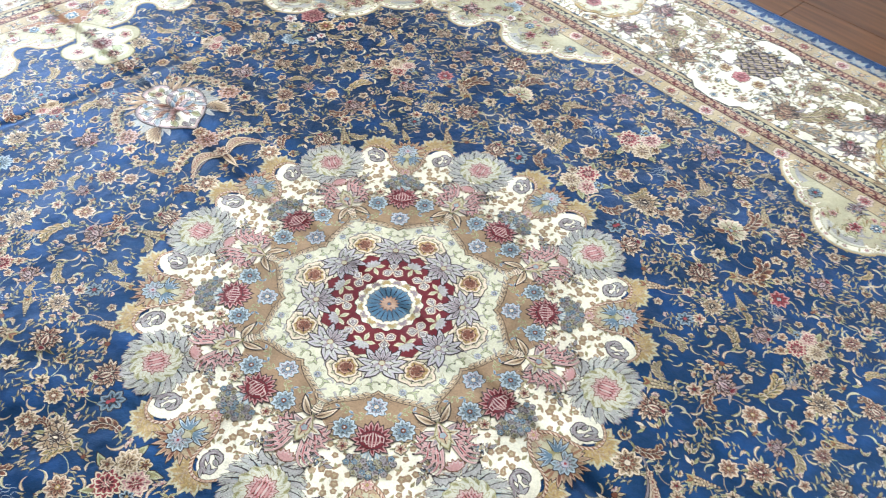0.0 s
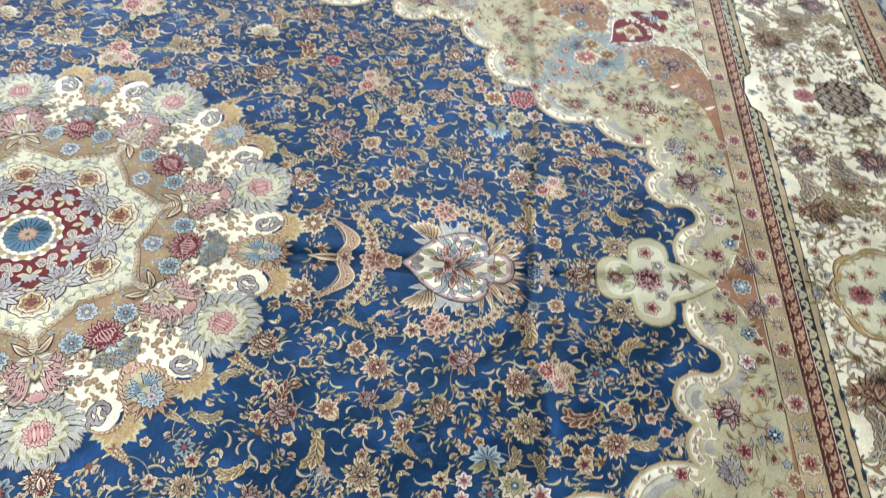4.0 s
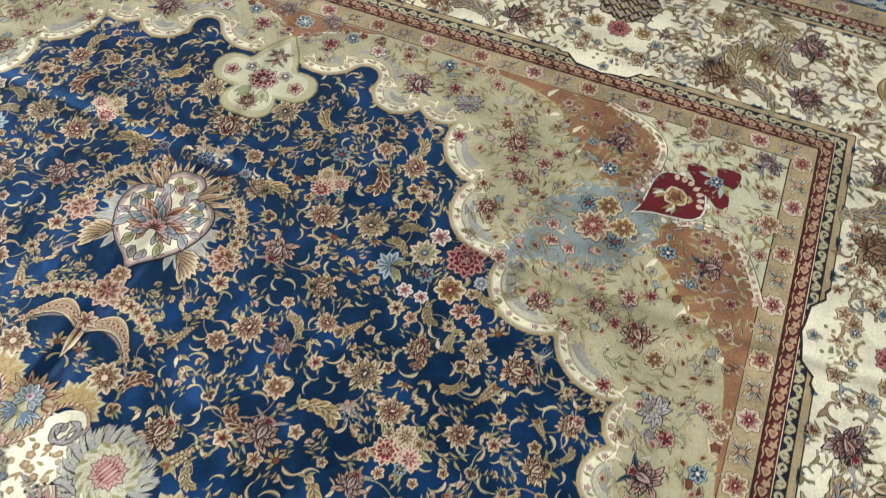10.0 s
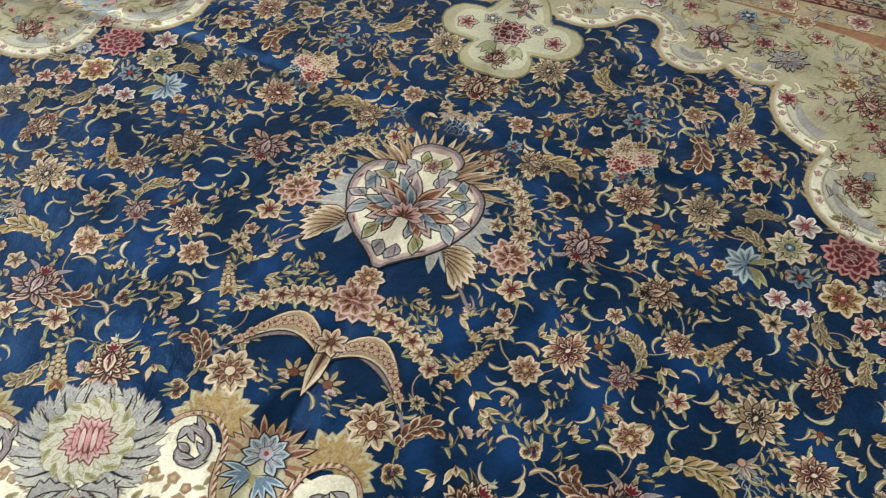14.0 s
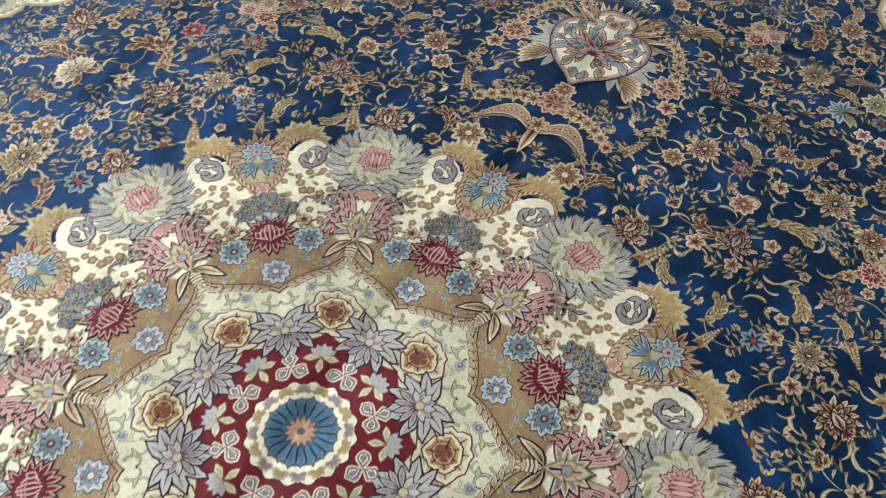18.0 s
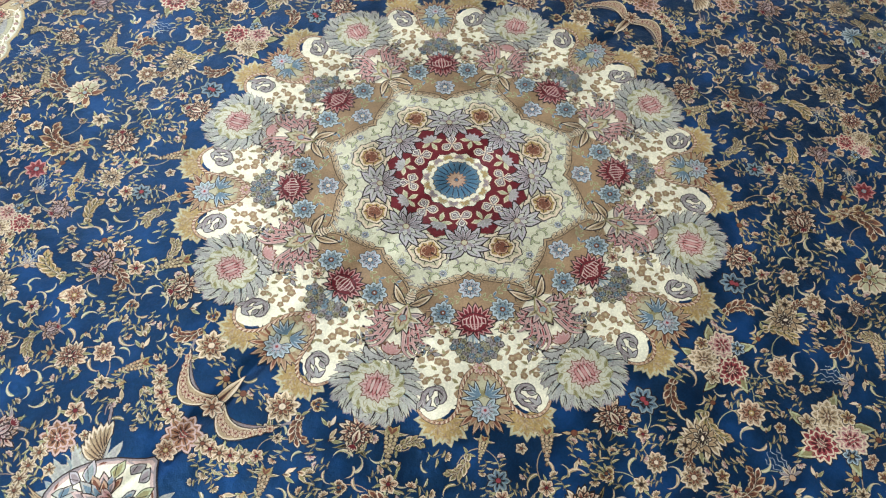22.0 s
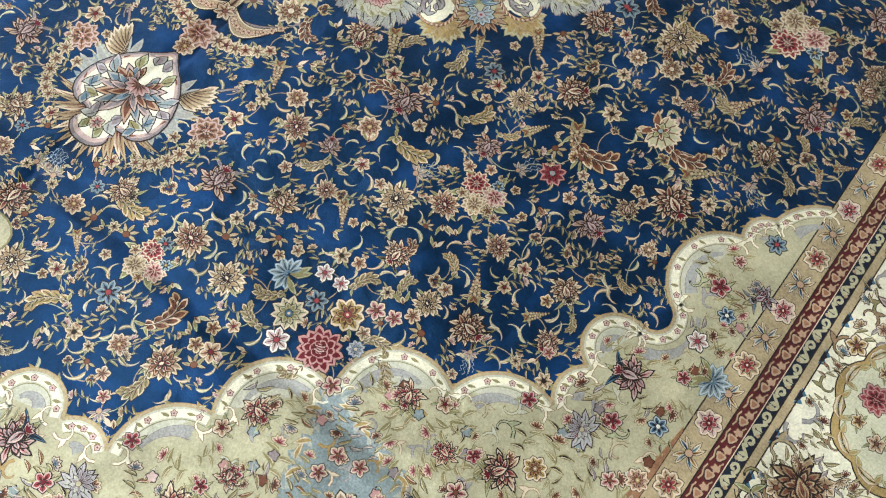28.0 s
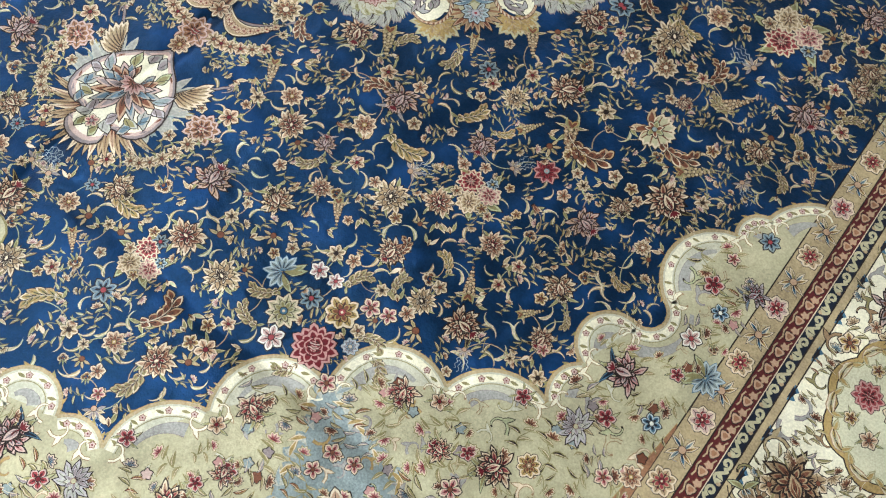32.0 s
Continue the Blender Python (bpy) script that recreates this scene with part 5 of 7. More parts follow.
def pendant():
    """A heart of ivory in a mauve cord: a dark palmette inside, pale leaves round it, tan flames outside, two winged hooks towards the medallion."""
    art, rnd = Art(), random.Random(8)
    for s in (-1, 1):
        for k in range(20):
            a = s * (0.80 + 0.078 * k)
            reach = 0.106 + 0.013 * math.sin(1.9 * k) + rnd.uniform(-0.006, 0.006)
            blade(art, a, 0.055, reach, 0.0080, ("laurel", "grey") if k % 3 else ("cloud", "laurel"), 0.5 * (k % 2), s * (0.020 if k % 2 else -0.012), 1.3, 0.0, skirt=False)
        # the wings near the point: a tan fan on a mauve stalk that runs out into a hooked tendril
        bx, by = -0.050, s * 0.072
        hook = [(bx + 0.030 - 0.013 * t, by + s * (-0.022 + 0.0105 * t)) for t in range(7)]
        for t in range(1, 9):
            hook.append((hook[6][0] - 0.012 * math.sin(0.42 * t) + 0.004 * (1 - math.cos(0.5 * t)), hook[6][1] + s * 0.013 * math.sin(0.36 * t)))
        art.strip(hook, 0.0085, "line", 2.6, 0.7)
        art.strip(hook, 0.0055, "mauve", 3.2, 0.7)
        for k in range(7):
            blade(art, s * (1.15 + 0.17 * k), 0.0, 0.050 - 0.003 * abs(k - 3), 0.0070, ("cream", "tan", "brown"), 3.4 + 0.3 * k, s * 0.014, 1.35, 0.0012, "line", bx + 0.012 - 0.003 * k, by - s * 0.012 + s * 0.002 * k, 6)
        # flames at the outer end
        for k in range(12):
            blade(art, s * (0.05 + 0.060 * k), 0.05, 0.142 - 0.0030 * k + 0.008 * (k % 2), 0.0056, ("tan", "brown", "rust") if k % 3 else ("cream", "peach", "rust"), 1.6 + 0.3 * (k % 3), s * (0.002 + 0.0042 * k), 1.25, 0.0010, "line", n=7)
    art.piece(heart_points(1.12), "mauve", 7.4, 0.0022, "line", True)
    art.piece(heart_points(1.065), "blush", 8.2, 0.0010, "line")
    art.piece(heart_points(0.985), "ivory", 9.2, 0.0020, "line")
    for s in (-1, 1):
        for k in range(9):
            t = heart_points(1.028)
            q = t[(2 + 2 * k) if s > 0 else -(2 + 2 * k)]
            art.fill(turn(petal(0, -0.007, 0.007, 0.0016), math.atan2(q[1], q[0]) + 1.57, *q), "rust" if k % 2 else "mauve", 9.6)
        for x, y, a, l, dyes in ((0.018, 0.052, 0.4, 0.030, ("laurel", "grey")), (-0.006, 0.050, 2.2, 0.030, ("lilac", "cloud")), (0.046, 0.040, 1.2, 0.022, ("laurel", "olive")), (0.050, 0.022, -0.5, 0.022, ("lilac", "mauve")), (-0.036, 0.026, 2.5, 0.024, ("leaf", "olive")), (0.036, 0.060, 2.6, 0.020, ("grey", "slate")), (0.004, 0.062, 1.0, 0.016, ("lilac", "mauve")),
                               (0.070, 0.016, 0.6, 0.020, ("laurel", "grey")), (0.084, 0.012, -0.4, 0.016, ("leaf", "olive")), (-0.058, 0.010, 2.9, 0.018, ("grey", "mauve")), (0.054, 0.052, -0.9, 0.016, ("grey", "slate"))):
            blade(art, s * a, -0.004, l, 0.0085, dyes, 10.8, s * 0.010, 1.0, 0.0012, "line", x, s * y)
            art.strip([(x, s * y), (x + l * 0.7 * math.cos(a) , s * (y + l * 0.7 * math.sin(a)))], 0.0012, "line", 12.6)
    for row, (m, r0, r1, w, lev) in enumerate(((17, 0.012, 0.065, 0.0078, 10.8), (11, 0.008, 0.044, 0.0062, 12.8))):
        for k in range(m):
            a = (2.3 - 0.35 * row) * (2 * k / (m - 1) - 1)
            dyes = (("grey", "slate", "line"), ("peach", "rust", "line"), ("blush", "mauve", "line"))[(k + row) % 3]
            blade(art, a, r0, r1 * (0.74 + 0.34 * math.cos(a)), w, dyes, lev + 0.5 * (k % 2), math.copysign(0.014, a), 1.2, 0.0014, "line", -0.008, 0.0, 6)
    for k in range(7):
        blade(art, 0.5 * (k - 3), 0.0, 0.024, 0.0050, ("blush", "pink", "rust"), 15.2 + 0.4 * (k % 2), 0, 1.4, 0.001, "line", -0.012)
    art.add(floret(5, "pink", "mauve", False), 0.080, 0, 0, 0.013, 1, 10.8)
    return art


def crescent():
    """Two beaded crescents that meet in a small flower, each ending in a hooked tendril."""
    art = Art()
    for s in (-1, 1):
        spine = [(0.045 * math.sin(math.pi * t / 12) - 0.035 * (t / 12) ** 2, s * 0.104 * t / 12) for t in range(13)]
        edge = [(x - 0.026 * math.sin(math.pi * (0.12 + 0.88 * t / 12)) - 0.003, y) for t, (x, y) in enumerate(spine)]
        art.piece([(x - 0.034 * math.sin(math.pi * t / 12), y * 0.97) for t, (x, y) in enumerate(spine)] + spine[-2:0:-1], "mauve", 0, 0.0012, "line", True)
        art.piece(spine + edge[-2:0:-1], "cream", 1.5, 0.0018, "line", True)
        art.fill(grown(spine + edge[-2:0:-1], -0.0022), "tan", 2.7)
        art.strip([(spine[-1][0] - 0.010 * math.sin(0.5 * t) - 0.002 * t, spine[-1][1] + s * 0.009 * math.sin(0.32 * t)) for t in range(8)], 0.0042, "mauve", 1.4, 0.6)
        for t in range(1, 12):
            x, y = (spine[t][0] + edge[t][0]) / 2, spine[t][1]
            for j in range(4):
                blade(art, TAU * j / 4 + t, 0.0005, 0.0062, 0.0028, ("cream", "peach"), 3.6 + 0.4 * (j % 2), 0, 1.4, 0.0008, "rust", x, y, 4)
            art.fill(disc(0.0018, 5, x, y), "crimson", 6.0)
    blade(art, math.pi, -0.01, 0.06, 0.010, ("cream", "tan", "rust"), 3, 0, 0.6, 0.0012)
    art.add(floret(7, "peach", "rust", False), 0.012, 0, 0, 0.020, 1, 4)
    return art


PEND, CRES = pendant(), crescent()
for mx in (1, -1):
    side = new("pendant", PEND.mesh("pendant"))
    side.parent = CARPET
    side.matrix_basis = Matrix.Diagonal((mx, 1, 1, 1)) @ Matrix.Translation((0.818, 0, TOP + 2 * STEP))
    tagged(side, "heart-shaped ivory pendant with mauve and orange flames")
    moon = new("crescent", CRES.mesh("crescent"))
    moon.parent = CARPET
    moon.matrix_basis = Matrix.Diagonal((mx, 1, 1, 1)) @ Matrix.Translation((0.600, 0, TOP + 4 * STEP))
    tagged(moon, "pair of brown beaded crescent leaves")
four("rose", "rose", FIELD, 0.799, 0.140, 20, 0.031, 2, "pink garland rose")
for k in range(7):
    a = radians(6 + 13 * k)
    four("garland_flower", "garland_flower", FIELD, 0.795 + 0.115 * math.sin(a), 0.05 + 0.095 * math.cos(a * 0.72), 37 * k, 0.0155 - 0.0006 * k, 3)
four("rose", "rose", FIELD, 0.672, 0.0, 0, 0.034, 4, "pink garland rose")
for k in range(6):
    four("flower_2" if k % 2 else "garland_flower", "garland_flower", FIELD, 0.662 - 0.0016 * k * k, 0.034 + 0.0155 * k, 50 * k, 0.0175 - 0.0008 * k, 3)
four("rosette_0", "rosette", FIELD, 0.706, 0, 0, 0.022, 6)

# ---- bouquets before the corners ----
for kind, name, bx, by, size, lev in (("carnation", "carnation", 0.955, 0.513, 0.037, 4), ("sunflower", "yellow_flower", 0.942, 0.443, 0.029, 3), ("yellow_rose", "yellow_flower", 0.890, 0.510, 0.028, 3),
                                       ("white_flower", "white_flower", 0.983, 0.456, 0.021, 4), ("blue_flower", "blue_flower", 0.902, 0.461, 0.019, 2), ("grey_bloom", "grey_flower", 0.922, 0.553, 0.014, 4),
                                       ("pink_flower", "pink_flower", 0.858, 0.538, 0.017, 2), ("pink_flower", "pink_flower", 0.851, 0.566, 0.015, 2), ("white_flower", "white_flower", 0.861, 0.441, 0.016, 2), ("white_flower", "white_flower", 0.859, 0.471, 0.014, 2),
                                       ("pink_flower", "pink_flower", 0.984, 0.562, 0.016, 8)):
    four(kind, name, FIELD, bx, by, 25, size, lev)
blue_spray = Art()
for k in range(9):
    blade(blue_spray, 2.0 * (k / 4 - 1), 0.1, 1.0 if k % 2 else 0.85, 0.17, ("sky", "cloud", "slate"), 0.5 * (k % 2), 0.14 * (k - 4) / 4, 1.3, 0.02, "steel", skirt=True)
for a in (2.4, 3.6, -2.4):
    blade(blue_spray, a, 0.1, 1.2, 0.18, ("leaf", "olive"), 0, 0.3, 1.0, 0.03, "line", skirt=True)
LIB["blue_spray"] = blue_spray
four("blue_spray", "blue_spray", FIELD, 0.897, 0.400, -90, 0.030, 1)
for lx, ly, deg in ((0.975, 0.405, -110), (0.935, 0.395, -60), (0.835, 0.50, 150), (0.925, 0.60, 60), (0.90, 0.575, 100), (1.0, 0.50, -30)):
    four("leaf_2", "leaf", FIELD, lx, ly, deg, 0.026, 1)

# ---- corner spandrels ----
C0 = Vector((0.985, 0.565))
DIAG = math.sqrt(0.5)


def uv(u, v):
    """A place by its way along the corner's diagonal and across it."""
    return (C0.x + (u - v) * DIAG, C0.y + (u + v) * DIAG)


def swap(p):
    return (p[1] + 0.42, p[0] - 0.42)


lobes = [((0.985, 0.565), (0.880, 0.697), 0.060), ((0.880, 0.697), (0.806, 0.822), 0.034), ((0.806, 0.822), (0.728, 0.830), 0.018), ((0.728, 0.830), (0.626, 0.862), 0.050),
         ((0.626, 0.862), (0.570, 0.878), -0.022), ((0.570, 0.878), (0.400, 0.902), 0.055), ((0.400, 0.902), (0.340, 0.930), 0.016), ((0.340, 0.930), (0.262, FY), 0.012)]
LONG = [curve(a, b, -c, 12) for a, b, c in lobes]
SHORT = [[swap(p) for p in c] for c in LONG[:5]] + [curve((1.298, 0.150), (1.262, 0.050), 0.022, 8), curve((1.262, 0.050), (1.300, 0.0), 0.006, 4)]
RIM = [p for c in LONG[::-1] for p in c[::-1][:-1]] + [p for c in SHORT for p in c[:-1]] + [(1.300, 0.0)]
OUTLINE = RIM + [(FX, 0.0), (FX, FY)]


def inset(pts, d):
    out = []
    for i in range(len(pts)):
        (ax, ay), (bx, by) = pts[max(i - 1, 0)], pts[min(i + 1, len(pts) - 1)]
        l = math.hypot(bx - ax, by - ay) or 1e-9
        out.append((pts[i][0] - (by - ay) / l * d, pts[i][1] + (bx - ax) / l * d))
    return out


def inside(p, poly):
    hit, j = False, len(poly) - 1
    for i in range(len(poly)):
        (xi, yi), (xj, yj) = poly[i], poly[j]
        if (yi > p[1]) != (yj > p[1]) and p[0] < (xj - xi) * (p[1] - yi) / (yj - yi) + xi:
            hit = not hit
        j = i
    return hit


def toward(pts, d):
    """The arc moved into the spandrel by d."""
    a, b = inset(pts, d), inset(pts, -d)
    m = len(pts) // 2
    return a if inside(a[m], OUTLINE) else b


def spray(dyes, line):
    """A curling twig: hooked leaves with pale backs and a half-open blossom at its end."""
    art = Art()
    art.strip([(-1 + 0.2 * i, 0.30 * math.sin(0.6 * i)) for i in range(10)], 0.055, "olive", 0)
    for i, (x, y, a, l) in enumerate(((-0.85, 0.1, 1.1, 0.75), (-0.5, 0.25, -0.7, 0.85), (-0.05, 0.25, 1.0, 0.9), (0.3, 0.15, -0.9, 0.8))):
        bend = 0.42 * (1 if i % 2 == 0 else -1)
        blade(art, a, 0, l, 0.125, (dyes[i % 2], "olive" if i % 2 else DEEP[dyes[i % 2]]), 0.6 + 0.2 * i, bend, 1.0, 0.03, line, x, y)
        art.strip([(x + l * t * math.cos(a) - (bend * t * t + 0.05) * math.sin(a), y + l * t * math.sin(a) + (bend * t * t + 0.05) * math.cos(a)) for t in (0.15, 0.4, 0.65, 0.9)], 0.045, "cream", 3.0, 0.5)
    for i in range(5):
        blade(art, 0.55 * (i - 2), 0, 0.52, 0.13, ("cream", dyes[2], DEEP[dyes[2]]), 1.6 + 0.4 * (i % 2), 0.05 * (i - 2), 1.3, 0.04, line, 0.72, -0.10)
    return art


SPRAYS = [spray(("olive", "sand", "terracotta"), "olive"), spray(("biscuit", "olive", "pink"), "olive"), spray(("grey", "biscuit", "rust"), "line"), spray(("gold", "olive", "mauve"), "line")]


def spandrel():
    art = Art()
    art.fill(OUTLINE, "sand", 0)
    # the pale corner, the two terracotta panels, the blue-grey cloud
    clip = lambda q: (min(max(q[0], 0.0), FX), min(max(q[1], 0.0), FY))
    for s in (-1, 1):
        panel = [uv(0.245, s * 0.07), uv(0.252, s * 0.14), uv(0.235, s * 0.20), uv(0.262, s * 0.26), uv(0.235, s * 0.330), uv(0.165, s * 0.420), clip(uv(0.095, s * 0.520)), clip(uv(0.200, s * 0.425)), clip(uv(0.385, s * 0.275)), uv(0.383, s * 0.19), uv(0.400, s * 0.12), uv(0.352, s * 0.066), uv(0.30, s * 0.04)]
        art.piece(smooth(panel, 1), "terracotta", 2, 0.0012, "gold")
        for t in range(16):
            x = 0.05 + 0.017 * t
            art.fill(turn(petal(0, 0, 0.030, 0.0045, 0.012 * (1 if t % 2 else -1)), math.pi / 4 + s * (math.pi / 2) + (0.9 if t % 2 else -0.9), *uv(0.247, s * x)), "gold" if t % 3 else "ivory", 4.2)
        ribbon = [uv(0.318, s * 0.052), uv(0.352, s * 0.066), uv(0.400, s * 0.116), uv(0.383, s * 0.185), clip(uv(0.385, s * 0.268))]
        for _ in range(2):
            ribbon = [ribbon[0]] + [(a[0] * (1 - f) + b[0] * f, a[1] * (1 - f) + b[1] * f) for a, b in zip(ribbon, ribbon[1:]) for f in (0.25, 0.75)] + [ribbon[-1]]
        art.strip(ribbon, 0.017, "line", 4.4)
        art.strip(ribbon, 0.014, "ivory", 5)
        for q in ribbon[2:]:
            t = len(art.v)
            art.fill(disc(0.0042, 6, *q), "pink", 5.6)
            art.piece(turn(petal(0, 0, 0.016, 0.0035, 0.006 * s), math.pi / 4 + s * 2.6 + 0.4 * (t % 3), *q), "cream", 4.0, 0.0008)
    pale = [uv(0.352, 0.064), uv(0.400, 0.114), uv(0.383, 0.185), clip(uv(0.385, 0.268)), (FX, FY), clip(uv(0.385, -0.268)), uv(0.383, -0.185), uv(0.400, -0.114), uv(0.352, -0.064)]
    art.fill(pale, "celadon", 2.6)
    half = ((0.0, 0.02), (0.03, 0.05), (0.06, 0.055), (0.085, 0.12), (0.11, 0.11), (0.135, 0.175), (0.17, 0.16), (0.19, 0.185), (0.23, 0.15), (0.255, 0.14), (0.27, 0.09), (0.30, 0.08))
    cloud = smooth([uv(u, 0.5 * w) for u, w in half] + [uv(u, -0.5 * w) for u, w in half[::-1]])
    art.piece(cloud, "cloud", 3.4, 0.0012, "gold")
    mid = uv(0.16, 0.0)
    for k in range(0, len(cloud), 3):
        (x, y), out = cloud[k], math.atan2(cloud[k][1] - mid[1], cloud[k][0] - mid[0])
        blade(art, out + (0.9 if k % 2 else -0.9), -0.006, 0.020, 0.0042, ("cream", "gold") if k % 4 else ("laurel", "cloud"), 4.6, 0.008 if k % 2 else -0.008, 1.0, 0.0006, "olive", x, y)
        blade(art, out, -0.014, 0.012, 0.0075, ("cloud", "laurel"), 4.0, 0.003, 1.3, 0.0, x=x, y=y)
    # the dark red drop and the clover behind it
    drop = [uv(0.262 + 0.145 * t / 10, 0.055 * math.sin(math.pi * (t / 10) ** 1.6)) for t in range(11)] + [uv(0.262 + 0.145 * t / 10, -0.055 * math.sin(math.pi * (t / 10) ** 1.6)) for t in range(9, 0, -1)]
    art.piece(grown(drop, 0.004), "white", 5.8, 0.001)
    art.piece(drop, "crimson", 7, 0.001)
    half = ((0.396, 0.012), (0.404, 0.026), (0.402, 0.050), (0.418, 0.058), (0.432, 0.044), (0.444, 0.020), (0.458, 0.026), (0.474, 0.016))
    clover = [uv(*q) for q in half] + [uv(0.490, 0.0)] + [uv(u, -v) for u, v in half[::-1]]
    art.piece(smooth(clover), "crimson", 6, 0.0016, "line")
    for arc in LONG + SHORT[:6]:
        if inside(((arc[0][0] + arc[-1][0]) / 2, (arc[0][1] + arc[-1][1]) / 2), OUTLINE):
            art.fill(arc if len(arc) > 4 else arc + [arc[0]], "pale", 0.8)
    # light scalloped rim: a gold edge, an ivory ribbon with small blossoms, a grey shadow leaf
    for arc in LONG + SHORT[:6]:
        for d0, d1, dye, lev in ((-0.008, 0.003, "gold", 2.7), (-0.002, 0.0035, "biscuit", 3.1), (0.003, 0.006, "pale", 3.9), (0.006, 0.0175, "ivory", 3.6), (0.0175, 0.0195, "pale", 3.9), (0.0195, 0.0208, "olive", 4.2)):
            mid = toward(arc, (d0 + d1) / 2)
            art.strip(mid, d1 - d0, dye, lev)
        grey = toward(arc, 0.036)
        art.strip(grey[1:-2], 0.020, "mauve", 3.2, 0.7)
        art.strip(grey[1:-2], 0.018, "grey", 3.4, 0.7)
        art.add(curl("ivory", "brown"), *toward(arc, 0.022)[-1], math.atan2(arc[-1][1] - arc[-2][1], arc[-1][0] - arc[-2][0]), 0.017, 1, 4.2)
        art.add(curl("ivory", "brown"), *toward(arc, 0.022)[0], math.atan2(arc[0][1] - arc[1][1], arc[0][0] - arc[1][0]), 0.017, -1, 4.2)
        path = toward(arc, 0.012)
        for t in range(1, len(path), 3):
            art.piece(disc(0.0038, 7, *path[t], 0.22, 5), "blush", 4.6, 0.0009, "rust")
            art.fill(disc(0.0014, 5, *path[t]), "crimson", 6.2)
        for t in range(2, len(path), 3):
            art.fill(turn(petal(0, -0.007, 0.007, 0.0024), t, *path[t]), "olive", 4.6)
        out = toward(arc, -0.006)
        for t in range(1, len(out), 3):
            (qx, qy), (rx, ry) = out[t], path[t]
            art.fill(turn(petal(0, -0.004, 0.018, 0.004, 0.006), math.atan2(qy - ry, qx - rx) + 0.5, qx, qy), "gold" if t % 2 else "olive", 2.4)
    # scattered little sprigs on the grounds
    rnd, near = random.Random(5), []
    for _ in range(3200):
        q = uv(rnd.uniform(-0.32, 0.56), rnd.uniform(-0.66, 0.66))
        if q[0] > FX - 0.014 or q[1] > FY - 0.014 or q[1] < 0.012 or not inside(q, OUTLINE):
            continue
        if min(math.hypot(q[0] - w[0], q[1] - w[1]) for w in RIM) < 0.040 or any(math.hypot(q[0] - w[0], q[1] - w[1]) < 0.0225 for w in near):
            continue
        near.append(q)
        if rnd.random() < 0.62:
            art.add(SPRAYS[rnd.randrange(4)], *q, rnd.uniform(0, TAU), rnd.uniform(0.015, 0.024), rnd.choice((-1, 1)), 4.8)
        else:
            art.add(SCROLLS[rnd.randrange(6)], *q, rnd.uniform(0, TAU), rnd.uniform(0.012, 0.019), rnd.choice((-1, 1)), 4.8)
        if rnd.random() < 0.16:
            art.piece(turn(disc(0.0068, 10, 0, 0, 0.2, 5), rnd.uniform(0, 6), *q), rnd.choice(("pink", "blush", "cloud", "mauve", "rust")), 6.2, 0.0012)
    for s in (-1, 1):
        art.add(SCROLLS[3], *uv(0.405, s * 0.052), math.pi / 4, 0.026, s, 5)
        art.add(SCROLLS[0], *uv(0.375, s * 0.078), math.pi / 4, 0.018, s, 5)
        for t in range(6):
            art.piece(turn(petal(0, 0, 0.016, 0.005, 0), math.pi / 4 + s * 1.57, *uv(0.300 + 0.018 * t, s * (0.030 + 0.014 * math.sin(0.6 * t)))), "white", 5.2, 0.0008)
        for t in range(3):
            art.fill(turn(petal(0, 0, 0.026, 0.005, s * 0.008), math.pi / 4 + s * (0.5 + 0.7 * t), *uv(0.435, s * 0.012)), ("leaf", "gold", "sky")[t], 8)
            art.fill(turn(petal(0, 0, 0.024, 0.0045, s * 0.01), math.pi / 4 + s * (1.9 + 0.4 * t), *uv(0.335, s * 0.012)), ("leaf", "white", "gold")[t], 9.4)
    for t in range(7):
        a = -0.9 + 0.3 * t
        art.piece(turn(petal(0, 0.040, 0.056, 0.005), math.pi / 4 + a, *uv(0.345, 0)), "cream", 9.4, 0.0008, "crimson")
    return art


SPAN, spandrels = spandrel(), {}
for mx in (1, -1):
    for my in (1, -1):
        spandrels[mx, my] = part("spandrel", SPAN, CARPET, 1, "scalloped pale-gold corner panel with terracotta wings and a dark red drop", mx, my)


def corner(kind, name, u, v, deg, size, level=7):
    """One motif of the corner, on both sides of its diagonal, in all four corners."""
    for (mx, my), owner in spandrels.items():
        for s in (1, -1) if abs(v) > 1e-6 else (1,):
            x, y = uv(u, s * v)
            if name in ("red_flower", "pink_flower") and level == 7:
                size, level = size * 0.86, 7.01
            if y > 0.01 and x < FX - 0.005 and y < FY - 0.005:
                lay(kind, name, owner, x, y, 45 + s * deg, size, level)


